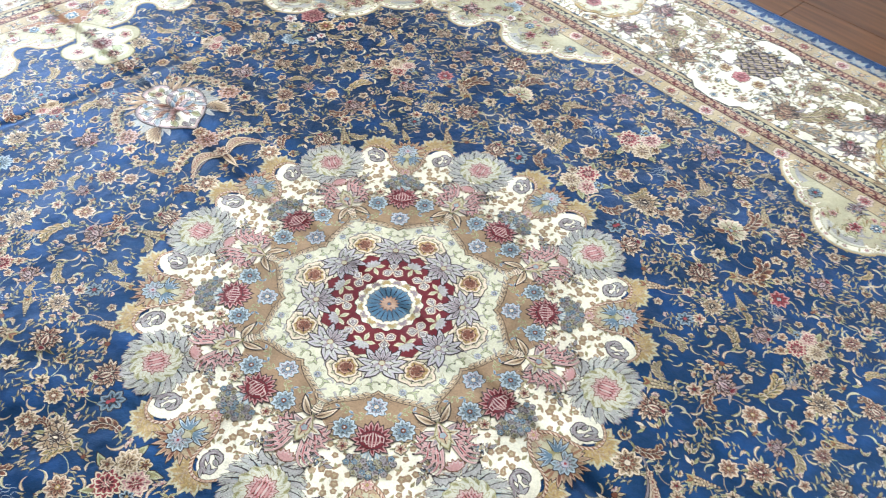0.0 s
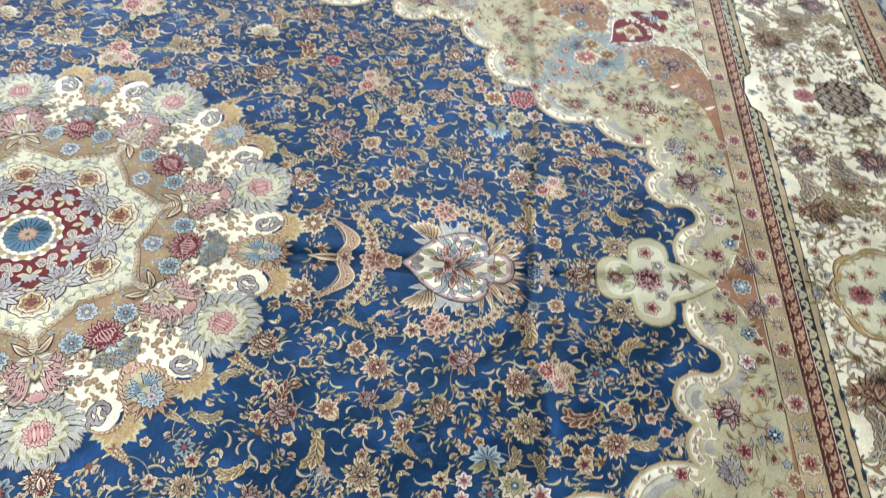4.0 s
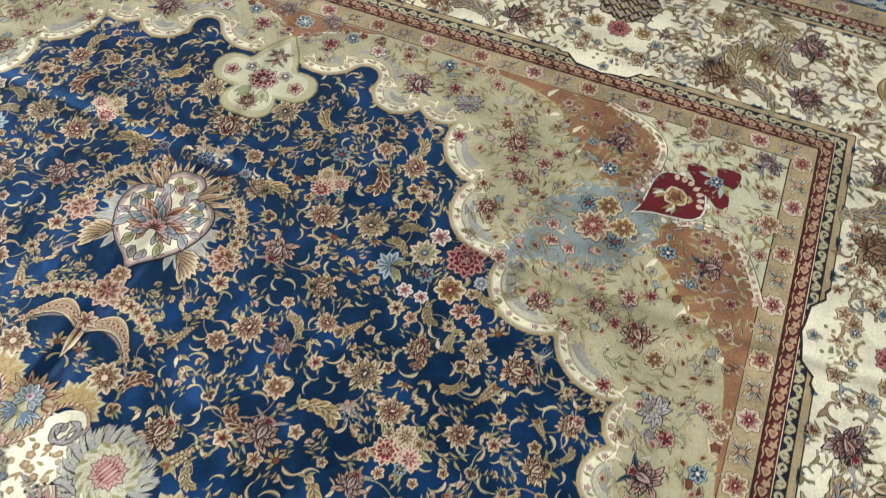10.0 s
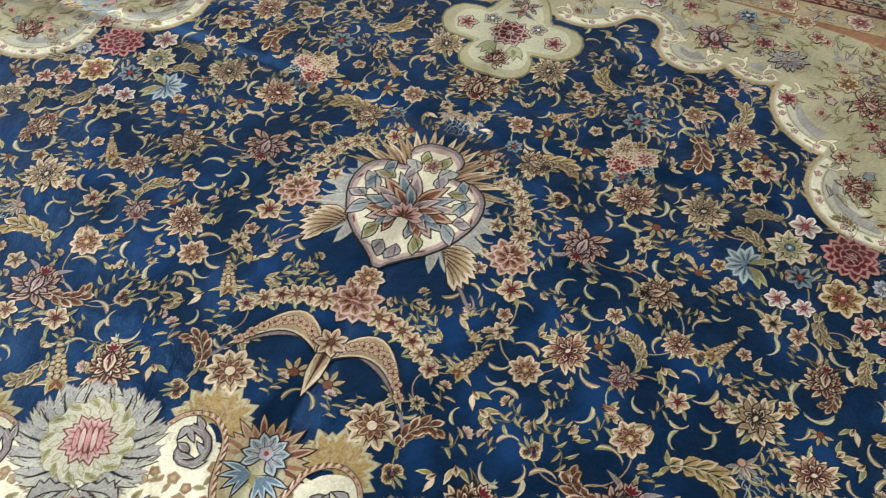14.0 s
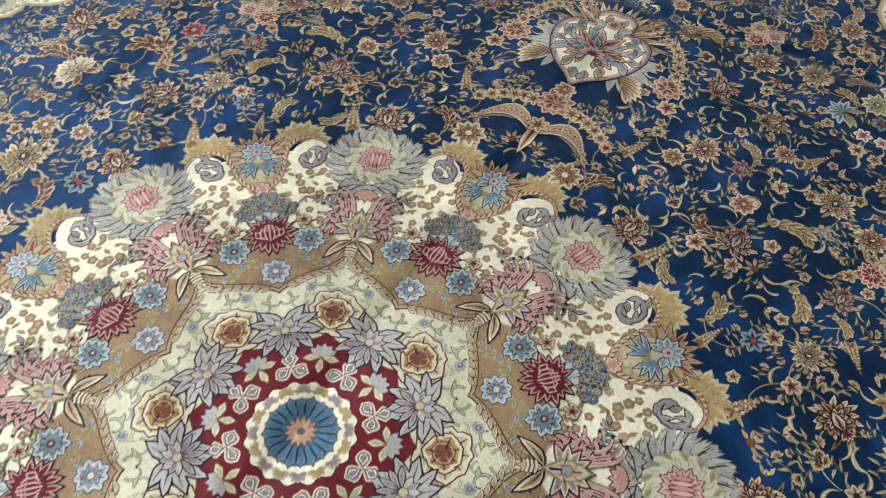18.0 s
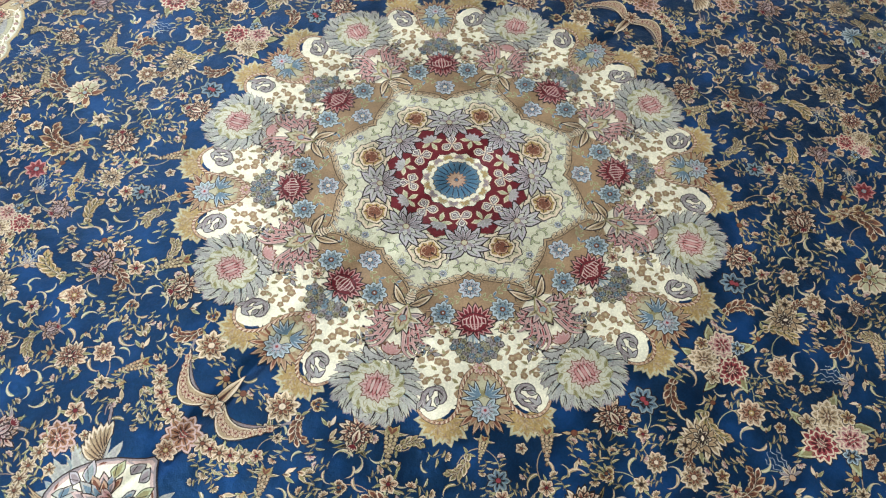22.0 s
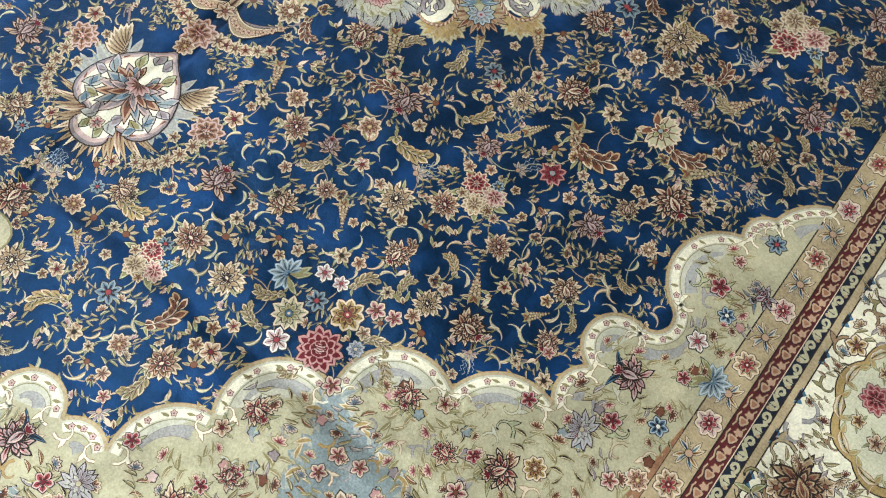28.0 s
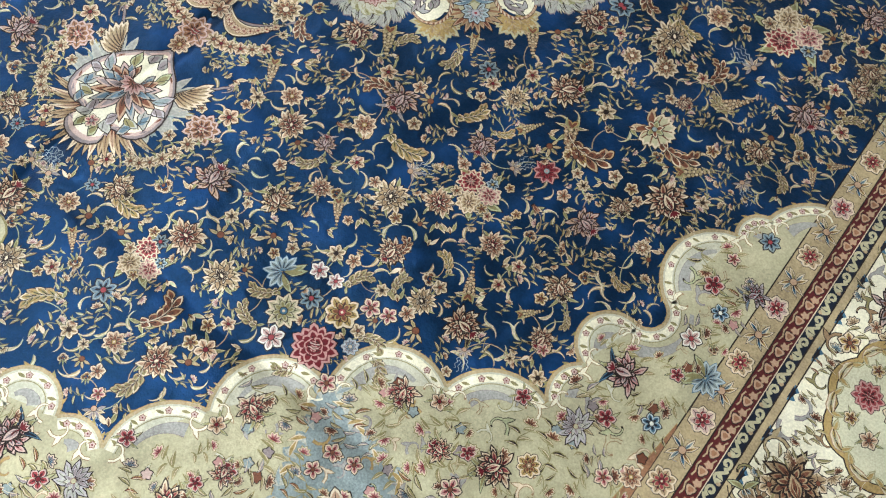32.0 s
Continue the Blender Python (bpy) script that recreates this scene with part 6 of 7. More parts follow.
LIB["corner_rose"] = rosette(10, "peach", "rose", "pink")
LIB["amber_flower"] = rosette(8, "gold", "rust", "brown")
LIB["fan_palmette"] = palmette("peach", "rose", "crimson", 15, cup="leaf")
LIB["star_lily"] = palmette("pink", "mauve", "crimson", 14, cup="steel", span=2.6, light="blush")
LIB["steel_flower"], LIB["crimson_flower"] = floret(6, "steel", "white", False, light="sky"), floret(5, "rose", "crimson", True, light="blush")
LIB["striped_tulip"] = palmette("mauve", "crimson", "line", 13, cup="mauve", span=1.3, light="lilac")
for row in (("corner_rose", "rose", 0.178, 0.0, 0, 0.036), ("amber_flower", "amber_flower", 0.225, 0.026, 0, 0.026), ("blue_flower", "blue_flower", 0.195, 0.046, 0, 0.019), ("pink_flower", "pink_flower", 0.095, 0.0, 0, 0.017),
            ("pink_flower", "pink_flower", 0.115, 0.028, 0, 0.016), ("gold_bloom", "gold_bloom", 0.348, 0.0, 0, 0.036), ("steel_flower", "blue_flower", 0.436, 0.0, 0, 0.015), ("striped_tulip", "tulip", 0.545, 0.0, 0, 0.034),
            ("fan_palmette", "fan_palmette", 0.140, 0.217, 100, 0.034), ("fan_palmette", "fan_palmette", 0.025, 0.104, 150, 0.027), ("crimson_flower", "red_flower", 0.116, 0.185, 0, 0.014), ("crimson_flower", "red_flower", 0.105, 0.140, 0, 0.015),
            ("pink_flower", "pink_flower", 0.162, 0.155, 0, 0.020), ("crimson_flower", "red_flower", 0.198, 0.165, 0, 0.014), ("flower_1", "flower", 0.225, 0.225, 0, 0.014), 
            ("star_lily", "lily", 0.322, 0.153, 20, 0.034), ("crimson_flower", "red_flower", 0.312, 0.228, 0, 0.013), ("steel_flower", "blue_flower", 0.270, 0.100, 0, 0.017), ("crimson_flower", "red_flower", 0.346, 0.105, 0, 0.013),
            ("pink_flower", "pink_flower", 0.276, 0.275, 0, 0.014), ("steel_flower", "blue_flower", 0.272, 0.170, 0, 0.011), ("rosette_0", "rosette", 0.470, 0.115, 0, 0.024), ("pink_flower", "pink_flower", 0.415, 0.165, 0, 0.016),
            ("rosette_1", "rosette", 0.510, 0.060, 0, 0.022), ("flower_2", "flower", 0.440, 0.215, 0, 0.013), 
            ("crimson_flower", "red_flower", -0.096, 0.595, 0, 0.021), ("steel_flower", "blue_flower", -0.050, 0.594, 0, 0.015), ("white_flower", "white_flower", -0.015, 0.540, 0, 0.018), ("flower_3", "flower", 0.005, 0.570, 0, 0.010),
            ("star_lily", "lily", 0.025, 0.427, 60, 0.036), ("blue_spray", "blue_spray", 0.046, 0.547, 40, 0.030), ("crimson_flower", "red_flower", 0.037, 0.506, 0, 0.014), ("steel_flower", "blue_flower", 0.103, 0.453, 0, 0.016),
            ("crimson_flower", "red_flower", 0.088, 0.389, 0, 0.018), ("mauve_palmette", "palmette", 0.095, 0.342, 60, 0.026), ("amber_flower", "amber_flower", 0.142, 0.268, 0, 0.019), ("striped_tulip", "tulip", -0.072, 0.652, 100, 0.025),
            ("pink_flower", "pink_flower", -0.134, 0.637, 0, 0.014), ("blue_flower", "blue_flower", -0.157, 0.703, 0, 0.018), ("pink_flower", "pink_flower", 0.169, 0.369, 0, 0.017), ("rosette_0", "rosette", 0.173, 0.408, 0, 0.018),
            ("fan_palmette", "fan_palmette", 0.106, 0.146, 30, 0.022), ("flower_2", "flower", 0.04, 0.155, 0, 0.014), ("pink_flower", "pink_flower", -0.02, 0.315, 0, 0.013), ("crimson_flower", "red_flower", 0.045, 0.275, 0, 0.016)):
    corner(*row)

# ---- three-lobed cartouche at each end of the field ----
cart = Art()
shape = [(-0.098, 0.0), (-0.098, 0.030), (-0.080, 0.052), (-0.050, 0.050), (-0.036, 0.040), (-0.034, 0.062), (-0.030, 0.092), (0.005, 0.110), (0.038, 0.096), (0.044, 0.064), (0.040, 0.048), (0.080, 0.036), (0.115, 0.012), (0.135, 0.0)]
cart.piece(smooth(shape + [(x, -y) for x, y in shape[-2:0:-1]], 1), "sand", 0, 0.003, "olive", True)
cart.fill(smooth([(x * 0.84, y * 0.84) for x, y in shape] + [(x * 0.84, -y * 0.84) for x, y in shape[-2:0:-1]], 1), "celadon", 2.2)
cart.add(carnation("crimson", "blush", "white", 12, 2), 0, 0, 0, 0.031, 1, 3)
cart.add(LIB["fan_palmette"], -0.062, 0, math.pi, 0.024, 1, 3)
for s in (-1, 1):
    cart.add(floret(5, "pink", "crimson", False), 0.0, s * 0.068, 0, 0.017, 1, 3)
    cart.add(floret(5, "mauve", "white", False), 0.022, s * 0.036, 0, 0.014, 1, 3)
    for k in range(3):
        cart.piece(turn(petal(0, 0, 0.03, 0.006, s * 0.01), s * (2.0 + 0.4 * k), -0.03, s * 0.012), "leaf", 3, 0.001)
cart.add(palmette("mauve", "pink", "rose", 9, cup="mauve", span=1.5), 0.065, 0, 0, 0.028, 1, 3)
wing = Art()
wing.piece([(1.325, 0.0), (1.345, 0.03), (1.365, 0.05), (1.385, 0.10), (FX - 0.003, 0.16), (FX - 0.003, -0.16), (1.385, -0.10), (1.365, -0.05), (1.345, -0.03)], "terracotta", 3.2, 0.003, "white")
wing.add(rosette(8, "steel", "sky", "white"), 1.375, 0, 0, 0.022, 1, 5)
for s in (-1, 1):
    wing.add(LIB["fan_palmette"], 1.385, s * 0.06, s * 1.0, 0.020, 1, 5)
for mx in (1, -1):
    tip = new("end_cartouche", cart.mesh("end_cartouche"))
    tip.parent = CARPET
    tip.matrix_basis = Matrix.Diagonal((mx, 1, 1, 1)) @ Matrix.Translation((1.196, 0, TOP + 7 * STEP))
    tagged(tip, "three-lobed pale green cartouche with a red rosette")
    part("end_panel", wing, CARPET, 3, "terracotta end panel with a blue rosette", mx)

# ---- border stripes ----
GUARD = ring_band("inner_guard", 0.0, 0.046, "biscuit", "tan guard stripe with cream rosettes", 2)
ring_band("red_stripe", 0.046, 0.074, "maroon", "dark red stripe with pink buds", 2)
ring_band("dark_stripe", 0.074, 0.094, "midnight", "black stripe with cream scrolls", 2)
ring_band("grey_stripe", 0.094, 0.108, "biscuit", "narrow grey-brown stripe", 2)
MAIN = ring_band("main_border", 0.108, 0.395, "ivory", "broad ivory border with palmettes and leaves", 1)
ring_band("grey_stripe", 0.395, 0.407, "biscuit", "narrow grey-brown stripe", 2)
ring_band("dark_stripe", 0.407, 0.425, "midnight", "black stripe with cream scrolls", 2)
ring_band("red_stripe", 0.425, 0.450, "maroon", "dark red stripe with pink buds", 2)
OUTER = ring_band("outer_guard", 0.450, 0.502, "biscuit", "tan guard stripe with cream rosettes", 2)
ring_band("edge_stripe", 0.502, 0.560, "navy", "navy outer stripe with pale leaves", 1)
lines = Art()
for d in (0.0, 0.046, 0.074, 0.0935, 0.108, 0.395, 0.407, 0.425, 0.450, 0.502):
    for sx in (1, -1):
        lines.strip([(sx * (FX + d), -(FY + d)), (sx * (FX + d), FY + d)], 0.0022 if d not in (0.074, 0.425) else 0.0015, "line" if d not in (0.074, 0.425) else "cream", 3.6)
        lines.strip([(-(FX + d), sx * (FY + d)), (FX + d, sx * (FY + d))], 0.0022 if d not in (0.074, 0.425) else 0.0015, "line" if d not in (0.074, 0.425) else "cream", 3.6)
part("outline", lines, CARPET, 0, "thin dark outline between the stripes", kind="stuff")


def run(art, unit, d, pitch, s=1.0, phase=0.0, alternate=False):
    """Repeats a unit along all four sides at d outside the field; its y points outwards."""
    for along, out, a in ((FX, FY, 0.0), (FX, FY, math.pi), (FY, FX, math.pi / 2), (FY, FX, -math.pi / 2)):
        half, off = along + d, out + d
        n = max(1, round(2 * half / pitch))
        for i in range(n):
            t = -half + (i + 0.5 + phase) * 2 * half / n
            art.add(unit, t * math.cos(a) - off * math.sin(a), t * math.sin(a) + off * math.cos(a), a, s, -1 if alternate and i % 2 else 1)


hearts, scrolls = Art(), Art()
h = Art()
h.piece(disc(0.0072, 9, 0, 0.001, 0.2, 3), "peach", 0, 0.0014, "line")
h.piece(turn(disc(0.0055, 8, 0, 0, 0.25, 5), 0, 0.019, 0.004), "peach", 0, 0.001, "rust")
h.strip([(-0.012, -0.008), (-0.004, -0.010), (0.006, -0.007), (0.014, -0.009)], 0.0024, "tan", 0.5)
h.strip([(0.006, 0.010), (0.012, 0.007), (0.020, 0.010)], 0.0022, "tan", 0.5)
run(hearts, h, 0.060, 0.032)
run(hearts, h, 0.437, 0.032, 0.92)
part("bud_trim", hearts, CARPET, 3.4, "row of pink buds", kind="stuff")
c = Art()
c.strip([(-0.016 + 0.0095 * math.cos(0.7 * t) * (1 - t / 13), 0.0075 * math.sin(0.7 * t) * (1 - t / 15)) for t in range(11)], 0.0048, "sand", 0)
c.strip([(-0.008 + 0.0028 * t, 0.0068 * math.cos(0.55 * t)) for t in range(10)], 0.0044, "sand", 0.3)
c.fill(turn(petal(0, 0, 0.013, 0.0035, 0.004), 0.8, 0.002, -0.005), "sand", 0.5)
c.fill(turn(petal(0, 0, 0.012, 0.0035, -0.004), 2.4, 0.016, -0.004), "sand", 0.5)
c.fill(disc(0.0036, 7, 0.016, 0.004), "tan", 0.6)
run(scrolls, c, 0.084, 0.046, 1.0, 0, True)
run(scrolls, c, 0.416, 0.046, 0.92, 0, True)
part("scroll_trim", scrolls, CARPET, 3.4, "row of cream scrolls", kind="stuff")
ivy = Art()
for s in (-1, 1):
    ivy.fill(turn(petal(0, 0, 0.030, 0.0065, s * 0.012), s * 0.6 if s > 0 else math.pi - 0.6, s * 0.004, -0.004), "cloud", 0)
    ivy.strip([(s * 0.006 * t, 0.010 * math.sin(t * 0.9)) for t in range(8)], 0.0026, "grey", 0.3)
ivy.fill(disc(0.008, 8, 0, 0.008, 0.2, 4), "grey", 0.5)
ivies = Art()
run(ivies, ivy, 0.519, 0.056)
run(ivies, ivy, 0.512, 0.056, 0.8, 0.5)
part("leaf_trim", ivies, CARPET, 2.2, "row of pale leaves on navy", kind="stuff")
toothed = Art()
tooth = Art()
tooth.fill([(-0.014, -0.001), (-0.006, 0.010), (0.002, 0.003), (0.009, 0.011), (0.015, -0.001)], "steel", 0)
tooth.fill([(-0.010, -0.002), (-0.003, 0.006), (0.006, 0.004), (0.011, -0.002)], "midnight", 0.4)
run(toothed, tooth, 0.106, 0.075)
flip = Art()
flip.add(tooth, 0, 0, math.pi)
run(toothed, flip, 0.396, 0.075)
part("tooth_trim", toothed, CARPET, 2.6, "row of small blue notches", kind="stuff")

# rosettes and crossed leaves of the two tan guards
LIB["guard_rosette"], LIB["guard_rose"] = rosette(8, "tan", "rose", "crimson"), rosette(7, "blush", "rose", "crimson")
cross = Art()
for a, d in ((0.5, "steel"), (0.95, "gold"), (2.2, "gold"), (2.65, "cloud"), (3.65, "biscuit"), (4.1, "steel"), (5.3, "gold"), (5.75, "cloud")):
    blade(cross, a, 0.1, 1.1, 0.14, ("cream", d, DEEP[d]), 0, 0.22, 1.0, 0.03, "line", skirt=True)
cross.piece(disc(0.25, 9), "peach", 2, 0.05)
LIB["leaf_cross"] = cross


def guard(d, pitch, size):
    for along, out, a in ((FX, FY, 0.0), (FX, FY, math.pi), (FY, FX, math.pi / 2), (FY, FX, -math.pi / 2)):
        half, off = along + d, out + d
        n = 2 * round(half / pitch)
        for i in range(n):
            t = -half + (i + 0.5) * 2 * half / n
            kind, name = (("guard_rosette", "rosette"), ("leaf_cross", "leaf_cross"), ("guard_rose", "rosette"), ("leaf_cross", "leaf_cross"))[i % 4]
            lay(kind, name, GUARD if d < 0.2 else OUTER, t * math.cos(a) - off * math.sin(a), t * math.sin(a) + off * math.cos(a), math.degrees(a), size, 3)



guard_scrolls = Art()
small_curl = Art()
small_curl.add(curl("sand", "brown"), -0.012, 0.004, 0.4, 0.0105)
small_curl.add(curl("grey", "brown"), 0.012, -0.004, 3.4, 0.0105)
run(guard_scrolls, small_curl, 0.023, 0.055)
run(guard_scrolls, small_curl, 0.476, 0.058)
part("guard_scroll", guard_scrolls, CARPET, 2.6, "small tan scrolls of the guard stripes", kind="stuff")
guard(0.023, 0.055, 0.0225)
guard(0.476, 0.058, 0.024)

# ---- main border ----
LIB["border_palmette_0"] = palmette("brown", "rust", "line", 17, cup="grey", light="tan")
LIB["border_palmette_1"] = palmette("mauve", "rust", "crimson", 16, cup="olive", light="blush")
LIB["border_palmette_2"] = peony("biscuit", "olive", "crimson", "tan", 13, seed=9)
LIB["border_leaf_0"], LIB["border_leaf_1"] = long_leaf("olive", "biscuit", "brown", 0.45), long_leaf("brown", "cloud", "biscuit", -0.5)


def green_cartouche():
    art = Art()
    n = 64
    rim = [((0.112 + 0.012 * abs(math.cos(4 * TAU * i / n))) * math.cos(TAU * i / n), (0.100 + 0.012 * abs(math.cos(4 * TAU * i / n))) * math.sin(TAU * i / n)) for i in range(n)]
    art.piece(rim, "gold", 0, 0.0018, "line", True)
    art.fill([(x * 0.90, y * 0.90) for x, y in rim], "line", 1.6)
    art.fill([(x * 0.885, y * 0.885) for x, y in rim], "celadon", 2.2)
    for i in range(24):
        a = TAU * i / 24
        q = (0.110 * math.cos(a), 0.099 * math.sin(a))
        blade(art, a + (1.2 if i % 2 else -1.2), -0.006, 0.024, 0.0062, ("cream", "sand", "gold"), 2.6, 0.012 if i % 2 else -0.012, 1.2, 0.0012, "brown", *q)
        blade(art, a + math.pi + (0.6 if i % 2 else -0.6), 0.0, 0.018, 0.0040, ("sand", "gold"), 3.0, 0.006, 1.0, 0.0008, "olive", *q)
    art.add(rosette(9, "cloud", "steel", "white"), 0.0, 0.0, 0, 0.026, 1, 3)
    for k in range(5):
        a = radians(90 + 28 * (k - 2))
        art.add(floret(5, "pink", "rust", False), 0.060 * math.cos(a), 0.058 * math.sin(a), k, 0.013, 1, 3)
    art.add(carnation("rose", "pink", "crimson", 11, 2), 0, -0.052, 0, 0.026, 1, 3)
    for s in (-1, 1):
        art.add(floret(5, "peach", "rust"), s * 0.058, -0.022, 1, 0.015, 1, 3)
        art.add(floret(5, "gold", "rust"), s * 0.045, -0.058, 2, 0.012, 1, 3)
        art.piece(turn(petal(0, 0, 0.04, 0.007, s * 0.014), 1.57 + s * 1.2, s * 0.02, 0.01), "leaf", 3, 0.001)
    return art


def ornate_cartouche():
    """The lobed ivory field with a knotted dark palmette; its inner end breaks over the inner stripes."""
    art = Art()
    half = [(0.0, -0.180), (0.020, -0.176), (0.055, -0.172), (0.078, -0.150), (0.092, -0.152), (0.104, -0.1440)]
    art.fill([(-0.104, -0.1436), *[(-x, y) for x, y in half[::-1]], *half[1:], (0.104, -0.1436)], "line", 0)
    art.fill([(x * 0.965, y * 0.975) for x, y in [(-0.106, -0.12), *[(-x, y) for x, y in half[::-1]], *half[1:], (0.106, -0.12)]], "ivory", 1)
    out = [(x * 1.0, -y) for x, y in half]
    art.fill([(-0.104, 0.1436), *[(-x, y) for x, y in out[::-1]], *out[1:], (0.104, 0.1436)], "line", 0)
    art.fill([(x * 0.965, y * 0.975) for x, y in [(-0.106, 0.12), *[(-x, y) for x, y in out[::-1]], *out[1:], (0.106, 0.12)]], "ivory", 1)
    art.piece(disc(0.064, 32, 0, 0.055, 0.10, 8), "biscuit", 2, 0.003, "line")
    for k in range(-4, 5):
        h2 = math.sqrt(max(0.062 ** 2 - (0.014 * k) ** 2, 1e-6))
        w2 = 0.006 if k % 2 else -0.006
        art.strip([(0.014 * k + (w2 if t % 2 else -w2), 0.055 - h2 + 2 * h2 * t / 8) for t in range(9)], 0.0062, "line", 4)
        art.strip([(-h2 + 2 * h2 * t / 8, 0.055 + 0.014 * k + (w2 if t % 2 else -w2)) for t in range(9)], 0.0062, "mauve" if k % 2 else "line", 4.4)
    for k in range(8):
        a2 = TAU * k / 8
        art.add(curl("mauve" if k % 2 else "olive", "line"), 0.085 * math.cos(a2), 0.055 + 0.080 * math.sin(a2), a2, 0.021, 1 if k % 2 else -1, 3)
    for s in (-1, 1):
        art.add(palmette("mauve", "rust", "gold", 11, cup="grey"), s * 0.080, 0.125, 1.2, 0.024, 1, 3)
        art.add(rosette(8, "gold", "rust", "brown"), s * 0.052, -0.030, 0, 0.021, 1, 3)
        art.add(floret(6, "cloud", "steel", False), s * 0.084, -0.055, 0, 0.015, 1, 3)
        art.add(palmette("peach", "mauve", "rust", 11, cup="olive"), s * 0.095, -0.015, 1.57 - s * 1.2, 0.020, 1, 3)
        art.add(floret(5, "peach", "olive", False), s * 0.060, -0.115, 0, 0.016, 1, 3)
        art.add(floret(5, "steel", "white", False), s * 0.030, -0.095, 0, 0.010, 1, 3)
        art.add(curl("cloud", "line"), s * 0.085, -0.095, 0.5, 0.016, s, 3)
    art.add(carnation("rose", "pink", "crimson", 11, 2), 0.0, -0.035, 0, 0.027, 1, 3.5)
    for k in range(7):
        a = radians(-90 + 20 * (k - 3))
        for t in range(5):
            art.fill(disc(0.0042, 6, (0.020 + 0.013 * t) * math.cos(a), -0.070 + (0.020 + 0.013 * t) * math.sin(a) * 1.05), "biscuit" if k % 2 else "olive", 3)
    art.add(floret(5, "cloud", "steel", False), 0, -0.158, 0, 0.012, 1, 3)
    return art


LIB["green_cartouche"], LIB["ornate_cartouche"] = green_cartouche(), ornate_cartouche()
DM = 0.2515
border_taken = []


def border(kind, name, side, t, out, deg, size=1.0, level=3.0, label=""):
    """A border motif: t along the side from its middle, out from the band's middle line; mirrored all round."""
    for my in (1, -1):
        for mx in (1, -1) if abs(t) > 1e-6 else (1,):
            if side == "long":
                lay(kind, name, MAIN, t, FY + DM + out, deg, size, level, label, mx, my)
            else:
                x, y = FX + DM + out, t
                if my > 0 or abs(t) > 1e-6:
                    lay(kind, name, MAIN, x, y, deg - 90, size, level, label, mx, my)
                    if abs(t) < 1e-6:
                        lay(kind, name, MAIN, x, y, deg - 90, size, level, label, -1, my)
    border_taken.append((t, FY + DM + out) if side == "long" else (FX + DM + out, t))


for t in (0.0, 1.04):
    border("ornate_cartouche", "ornate_cartouche", "long", t, 0.0, 0, 1, 4, "lobed ivory cartouche with a dark knotted palmette")
border("green_cartouche", "green_cartouche", "long", 0.50, 0.0, 0, 1, 4, "pale green cartouche edged with gold scrolls")
border("ornate_cartouche", "ornate_cartouche", "short", 0.60, 0.0, 0, 1, 4, "lobed ivory cartouche with a dark knotted palmette")
border("green_cartouche", "green_cartouche", "short", 0.0, 0.0, 0, 1, 4, "pale green cartouche edged with gold scrolls")
for mx in (1, -1):
    for my in (1, -1):
        lay("green_cartouche", "green_cartouche", MAIN, FX + DM, FY + DM, -45, 1, 4, "pale green cartouche edged with gold scrolls", mx, my)
border_taken.append((FX + DM, FY + DM))
for side, mids in (("long", (0.25, 0.77, 1.34)), ("short", (0.30, 0.90))):
    for k, m in enumerate(mids):
        for j, (dt, out, deg, kind, size) in enumerate(((-0.085, -0.075, 200, "border_palmette_0", 0.043), (0.085, 0.070, 20, "border_palmette_1", 0.040), (0.0, 0.0, 80, "border_palmette_2", 0.036), (-0.09, 0.075, 120, "border_palmette_2", 0.032),
                                                        (0.095, -0.080, -60, "border_palmette_1", 0.034), (-0.04, -0.03, 60, "border_leaf_0", 0.050), (0.045, 0.02, 230, "border_leaf_1", 0.050), (0.0, -0.105, 10, "border_leaf_1", 0.040), (0.01, 0.105, 190, "border_leaf_0", 0.040))):
            border(kind, "palmette" if "palmette" in kind else "leaf", side, m + dt, out, deg + 25 * k, size * 1.22, 3.2)

# ---- small leaves, sprigs and stems between the flowers ----
tiny = {}
for d in ("leaf", "olive", "tan", "cream", "biscuit"):
    a = Art()
    hook = [((1 - 0.1 * i / 8) * math.cos(0.30 * i), 0.9 * math.sin(0.30 * i) - 0.45) for i in range(9)]
    wide = [0.03, 0.16, 0.26, 0.30, 0.28, 0.22, 0.15, 0.08, 0.02]
    rim = [(x * (1 + w), y + 0.6 * w * math.sin(0.3 * i)) for i, ((x, y), w) in enumerate(zip(hook, wide))] + [(x * (1 - w * 0.6), y - 0.2 * w) for (x, y), w in zip(hook[-2:0:-1], wide[-2:0:-1])]
    a.fill(rim, d, 0)
    a.strip([(x * 1.12, y * 1.06) for x, y in hook[1:-1]], 0.10, "cream" if d != "cream" else "leaf", 0.9, 0.5)
    a.strip([(x * 0.90, y * 0.95) for x, y in hook[1:-2]], 0.06, "olive", 0.9, 0.5)
    tiny["comma_" + d] = a
    a = Art()
    blade(a, 0.5, 0, 1.2, 0.22, ("cream", d), 0, 0.45, 0.9, 0.04)
    blade(a, 2.5, 0, 1.15, 0.20, ("leaf", "olive"), 0.2, -0.45, 0.9, 0.04)
    blade(a, 1.5, -0.2, 0.55, 0.22, ("cream", "tan" if d != "tan" else "peach", "rust"), 1.4, 0, 1.2, 0.05)
    tiny["twin_" + d] = a
for d in ("peach", "tan", "mauve", "gold", "grey"):
    a = Art()
    a.add(floret(5, d, "rust", False), 0, 0, 0, 0.8)
    tiny["dot_" + d] = a
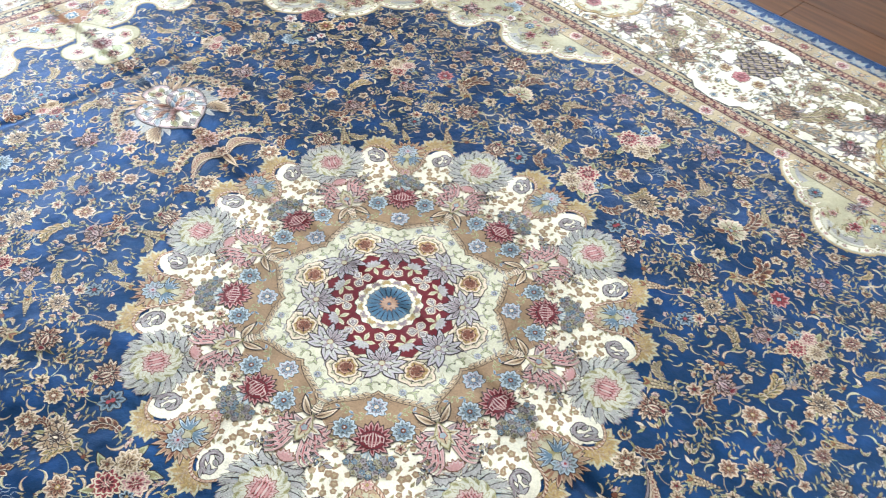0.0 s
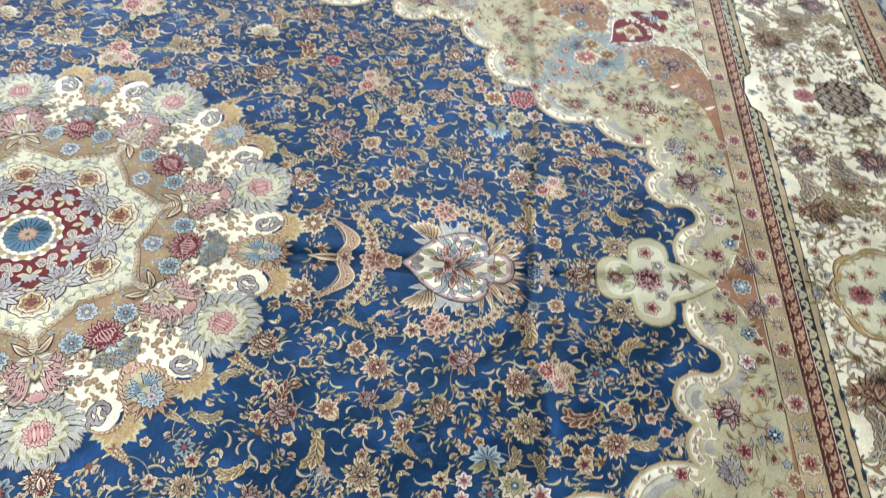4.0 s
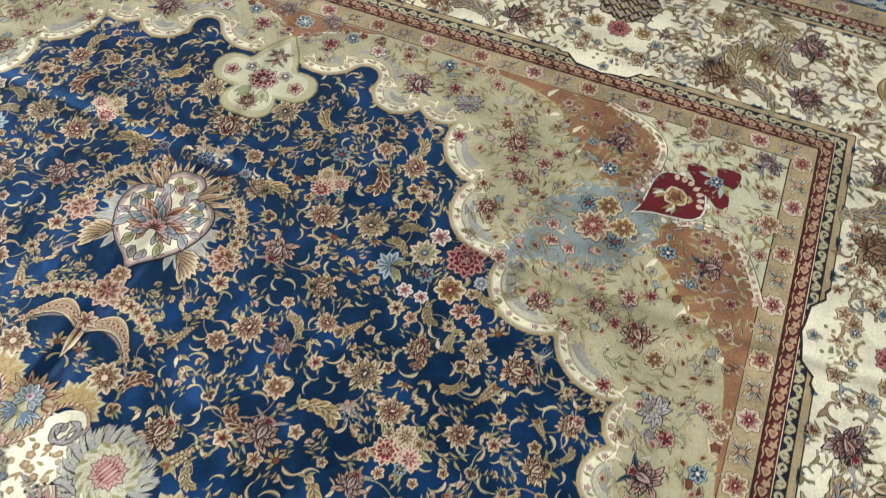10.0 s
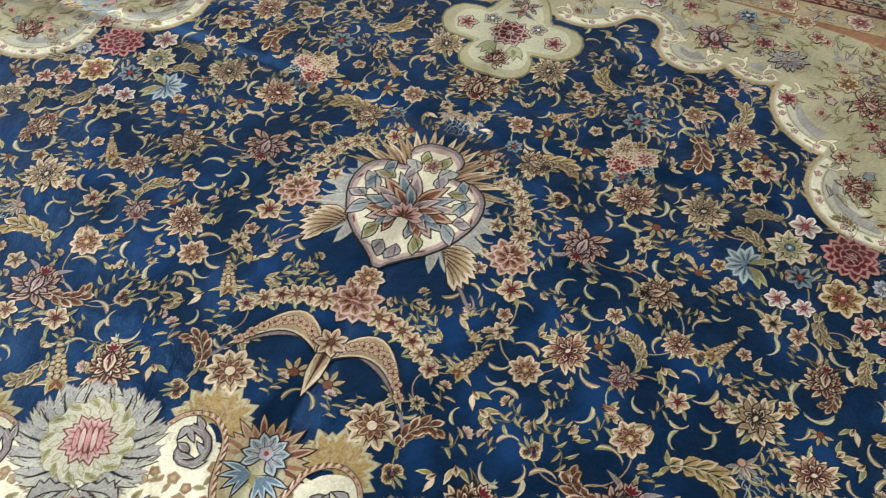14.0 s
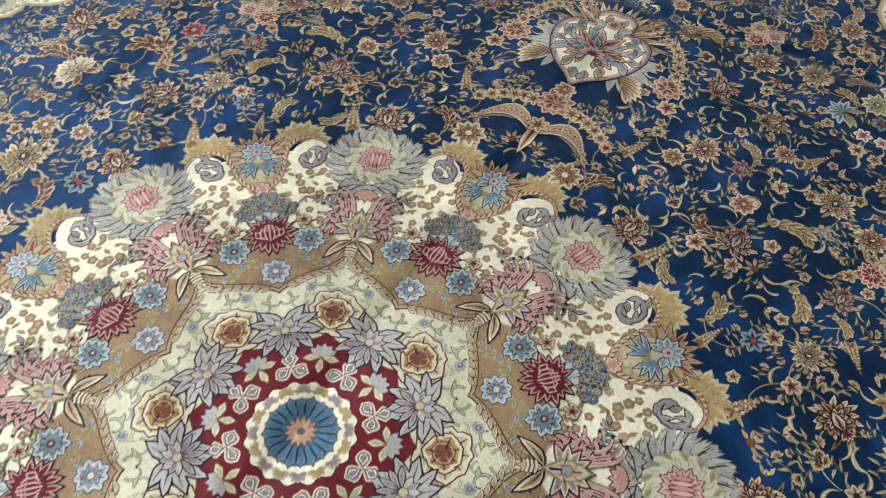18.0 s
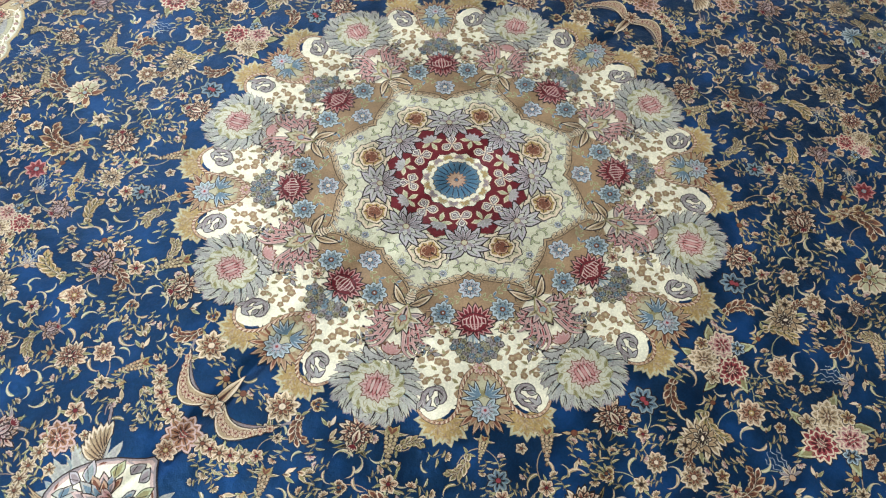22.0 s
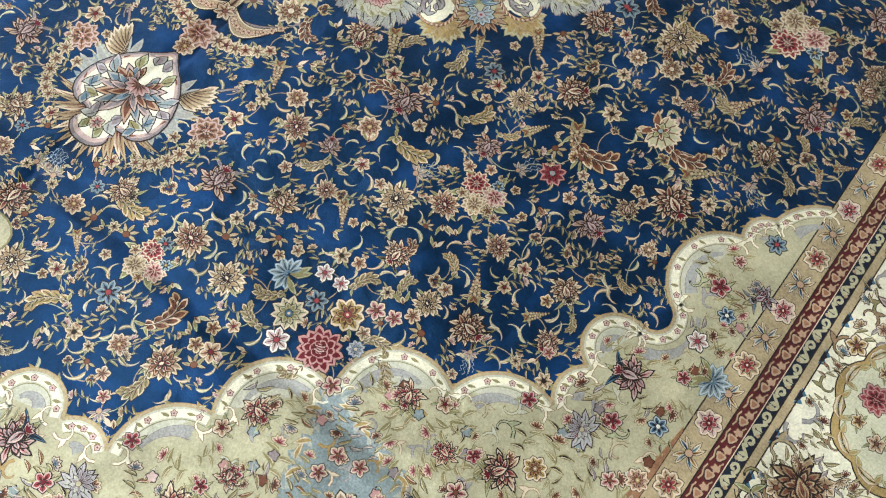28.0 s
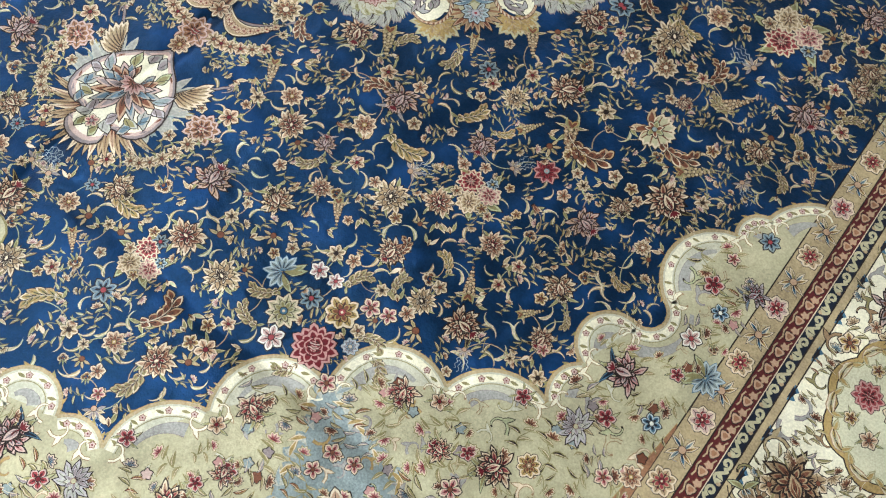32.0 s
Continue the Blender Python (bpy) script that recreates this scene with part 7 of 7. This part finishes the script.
for d, l in (("mauve", "line"), ("olive", "line"), ("grey", "mauve"), ("biscuit", "line"), ("brown", "line")):
    tiny["curl_" + d] = curl(d, l)
    a = Art()
    for k in range(5):
        a.piece(petal(0.8 * (k - 2), 0.1, 1.1, 0.15, 0.1, 1.1), d, 0.4 * (k % 2), 0.05, "line")
    a.piece(disc(0.3, 8), "rust", 2, 0.05)
    tiny["fan_" + d] = a
KINDS = sorted(k for k in tiny if "comma" not in k or "olive" in k)


def scatter(art, count, gap, pick, free, sizes, seed, kinds):
    rnd, got = random.Random(seed), {}
    for _ in range(count):
        p = pick(rnd)
        if not free(p):
            continue
        cell = (int(p[0] // gap), int(p[1] // gap))
        if any(math.hypot(p[0] - q[0], p[1] - q[1]) < gap for i in (-1, 0, 1) for j in (-1, 0, 1) for q in got.get((cell[0] + i, cell[1] + j), ())):
            continue
        got.setdefault(cell, []).append(p)
        art.add(tiny[rnd.choice(kinds)], p[0], p[1], rnd.uniform(0, TAU), rnd.uniform(*sizes), rnd.choice((-1, 1)), rnd.uniform(0, 0.5))
    return got


def field_free(p):
    x, y = p
    if math.hypot(x, y) < 0.535 or x > 1.30 or y > FY - 0.008:
        return False
    if inside(p, OUTLINE) or min(math.hypot(x - w[0], y - w[1]) for w in RIM[::3]) < 0.016:
        return False
    if ((x - 0.82) / 0.145) ** 2 + (y / 0.10) ** 2 < 1 or ((x - 0.615) / 0.05) ** 2 + (y / 0.115) ** 2 < 1:
        return False
    if ((x - 1.196) / 0.11) ** 2 + (y / 0.105) ** 2 < 1:
        return False
    return all(math.hypot(x - a, y - b) > 0.86 * s + 0.006 for a, b, s in taken)


for i, dyes in enumerate((("leaf", "olive", "tan"), ("biscuit", "leaf", "peach"), ("leaf", "tan", "blush"))):
    tiny["spray_%d" % i] = spray(dyes, "line")
TWIGS = ["spray_0", "spray_1", "spray_2"] * 5 + [k for k in tiny if "comma" in k] * 3 + [k for k in tiny if "twin" in k] + ["dot_peach", "dot_tan", "dot_gold", "fan_biscuit"]
small = Art()
scatter(small, 12000, 0.0200, lambda r: (r.uniform(0.003, 1.3), r.uniform(0.003, FY)), field_free, (0.0115, 0.0180), 21, TWIGS)
# vines: each flower tied to its nearest ones
stems, linked = Art(), {0}
nodes = [q for q in taken if q[1] >= 0 and q[0] >= 0]
vine = random.Random(9)
while len(linked) < len(nodes):
    best = min(((nodes[i][0] - nodes[j][0]) ** 2 + (nodes[i][1] - nodes[j][1]) ** 2, i, j) for i in linked for j in range(len(nodes)) if j not in linked)
    _, i, j = best
    linked.add(j)
    if 0.0009 < best[0] < 0.03:
        stems.strip(curve(nodes[i][:2], nodes[j][:2], vine.choice((-1, 1)) * vine.uniform(0.15, 0.28) * math.sqrt(best[0]), 10), 0.0013, vine.choice(("tan", "biscuit", "leaf")), 0)
for mx in (1, -1):
    for my in (1, -1):
        part("small_leaf", small, CARPET, 1.0, "scattered small leaves and buds on navy", mx, my, "stuff")
        part("stem", stems, CARPET, 0.5, "thin winding tan stems", mx, my, "stuff")

border_fill = Art()
for i, dyes in enumerate((("brown", "olive", "terracotta"), ("biscuit", "olive", "rust"), ("grey", "olive", "tan"), ("olive", "brown", "cloud"))):
    tiny["border_spray_%d" % i] = spray(dyes, "line")
SPRIGS = ["border_spray_%d" % i for i in range(4)] * 4 + ["curl_olive", "curl_biscuit", "curl_brown", "curl_grey"] * 4 + ["dot_tan", "dot_gold", "dot_peach", "fan_brown", "fan_olive"]


def border_free(p):
    x, y = p
    dx, dy = x - FX, y - FY
    d = max(dx, dy)
    if not 0.118 < d < 0.386:
        return False
    if abs(dx - dy) < 0.001:
        return False
    for k, (a, b) in enumerate(border_taken):
        r = (0.105, 0.105, 0.12, 0.105, 0.12, 0.13)[k] if k < 6 else 0.034
        if math.hypot(x - a, y - b) < r:
            return False
    return True


scatter(border_fill, 26000, 0.0215, lambda r: (r.uniform(0.0, FX + 0.39), r.uniform(0.0, FY + 0.39)), border_free, (0.015, 0.024), 33, SPRIGS)
for mx in (1, -1):
    for my in (1, -1):
        part("border_leaf", border_fill, CARPET, 2.5, "scattered small leaves and buds on ivory", mx, my, "stuff")

# ---- ends: woven gold strip and knotted fringe ----
for mx in (1, -1):
    kilim = sheet(1.965, 1.992, -1.550, 1.550, "gold", 1, 40)
    part("end_strip", kilim, CARPET, 0.4, "narrow woven gold end strip", mx)
    rnd = random.Random(17 + mx)
    vs, fs = [], []
    for i in range(760):
        y = -1.545 + 3.09 * i / 759
        dy, dz = rnd.uniform(-0.022, 0.022), 0.0
        ring0 = len(vs)
        for k in range(7):
            s = k / 6
            w = 0.0036 if k in (0, 2, 3) else 0.0030
            w = 0.0050 if k == 1 else w
            cx, cy, cz = 1.990 + (0.100 + 0.6 * dy) * s + rnd.uniform(-0.002, 0.002), y + dy * s * s + rnd.uniform(-0.0012, 0.0012), 0.0085 * (1 - s) ** 2 + 0.0042
            for a in range(5):
                vs.append((mx * cx, cy + w * math.cos(TAU * a / 5), cz + w * 0.8 * math.sin(TAU * a / 5)))
        for k in range(6):
            for a in range(5):
                b = ring0 + 5 * k
                fs.append((b + a, b + (a + 1) % 5, b + 5 + (a + 1) % 5, b + 5 + a))
    me = bpy.data.meshes.new("fringe")
    me.from_pydata(vs, [], fs)
    me.materials.append(COTTON)
    ob = new("fringe", me)
    ob.parent = CARPET
    tagged(ob, "white knotted cotton fringe", kind="stuff")
for my in (1, -1):
    edge = Art()
    tube = bpy.data.meshes.new("selvedge")
    vs, fs = [], []
    for i in range(61):
        x = -1.985 + 3.97 * i / 60
        for a in range(7):
            vs.append((x, my * (1.550 + 0.006 * math.cos(TAU * a / 7)), 0.0062 + 0.0055 * math.sin(TAU * a / 7)))
    for i in range(60):
        for a in range(7):
            fs.append((7 * i + a, 7 * i + 7 + a, 7 * i + 7 + (a + 1) % 7, 7 * i + (a + 1) % 7))
    tube.from_pydata(vs, [], fs)
    tube.materials.append(DYE["navy"])
    rope = new("selvedge", tube)
    rope.parent = CARPET
    tagged(rope, "navy whipped side edge")

# ---- wooden floor: planks with small gaps on a dark bed ----
FLOOR = tagged(from_boxes("floor", [(-ROOM_X - 0.2, ROOM_X + 0.2, -ROOM_Y - 0.2, ROOM_Y + 0.2, -0.10, -0.006)], JUTE), "warm brown laminate plank floor", "floor", kind="structure")
PW, PL = 0.19, 1.28
planks = {}


def plank_mesh(length):
    key = round(length, 3)
    if key not in planks:
        bm = bmesh.new()
        box(bm, 0, length - 0.0015, 0, PW - 0.0015, -0.0055, 0.0)
        bmesh.ops.bevel(bm, geom=[e for e in bm.edges if all(v.co.z > -0.001 for v in e.verts)], offset=0.0012, segments=1, affect="EDGES")
        me = bpy.data.meshes.new("plank")
        bm.to_mesh(me)
        bm.free()
        me.materials.append(WOOD)
        planks[key] = me
    return planks[key]


row = 0
y = -ROOM_Y
while y < ROOM_Y - 0.01:
    x = -ROOM_X - (row * 0.47) % PL
    while x < ROOM_X:
        x0, x1 = max(x, -ROOM_X), min(x + PL, ROOM_X)
        if x1 - x0 > 0.05:
            ob = new("plank", plank_mesh(x1 - x0))
            ob.parent = FLOOR
            ob.location = (x0, y, 0)
        x += PL
    y += PW
    row += 1
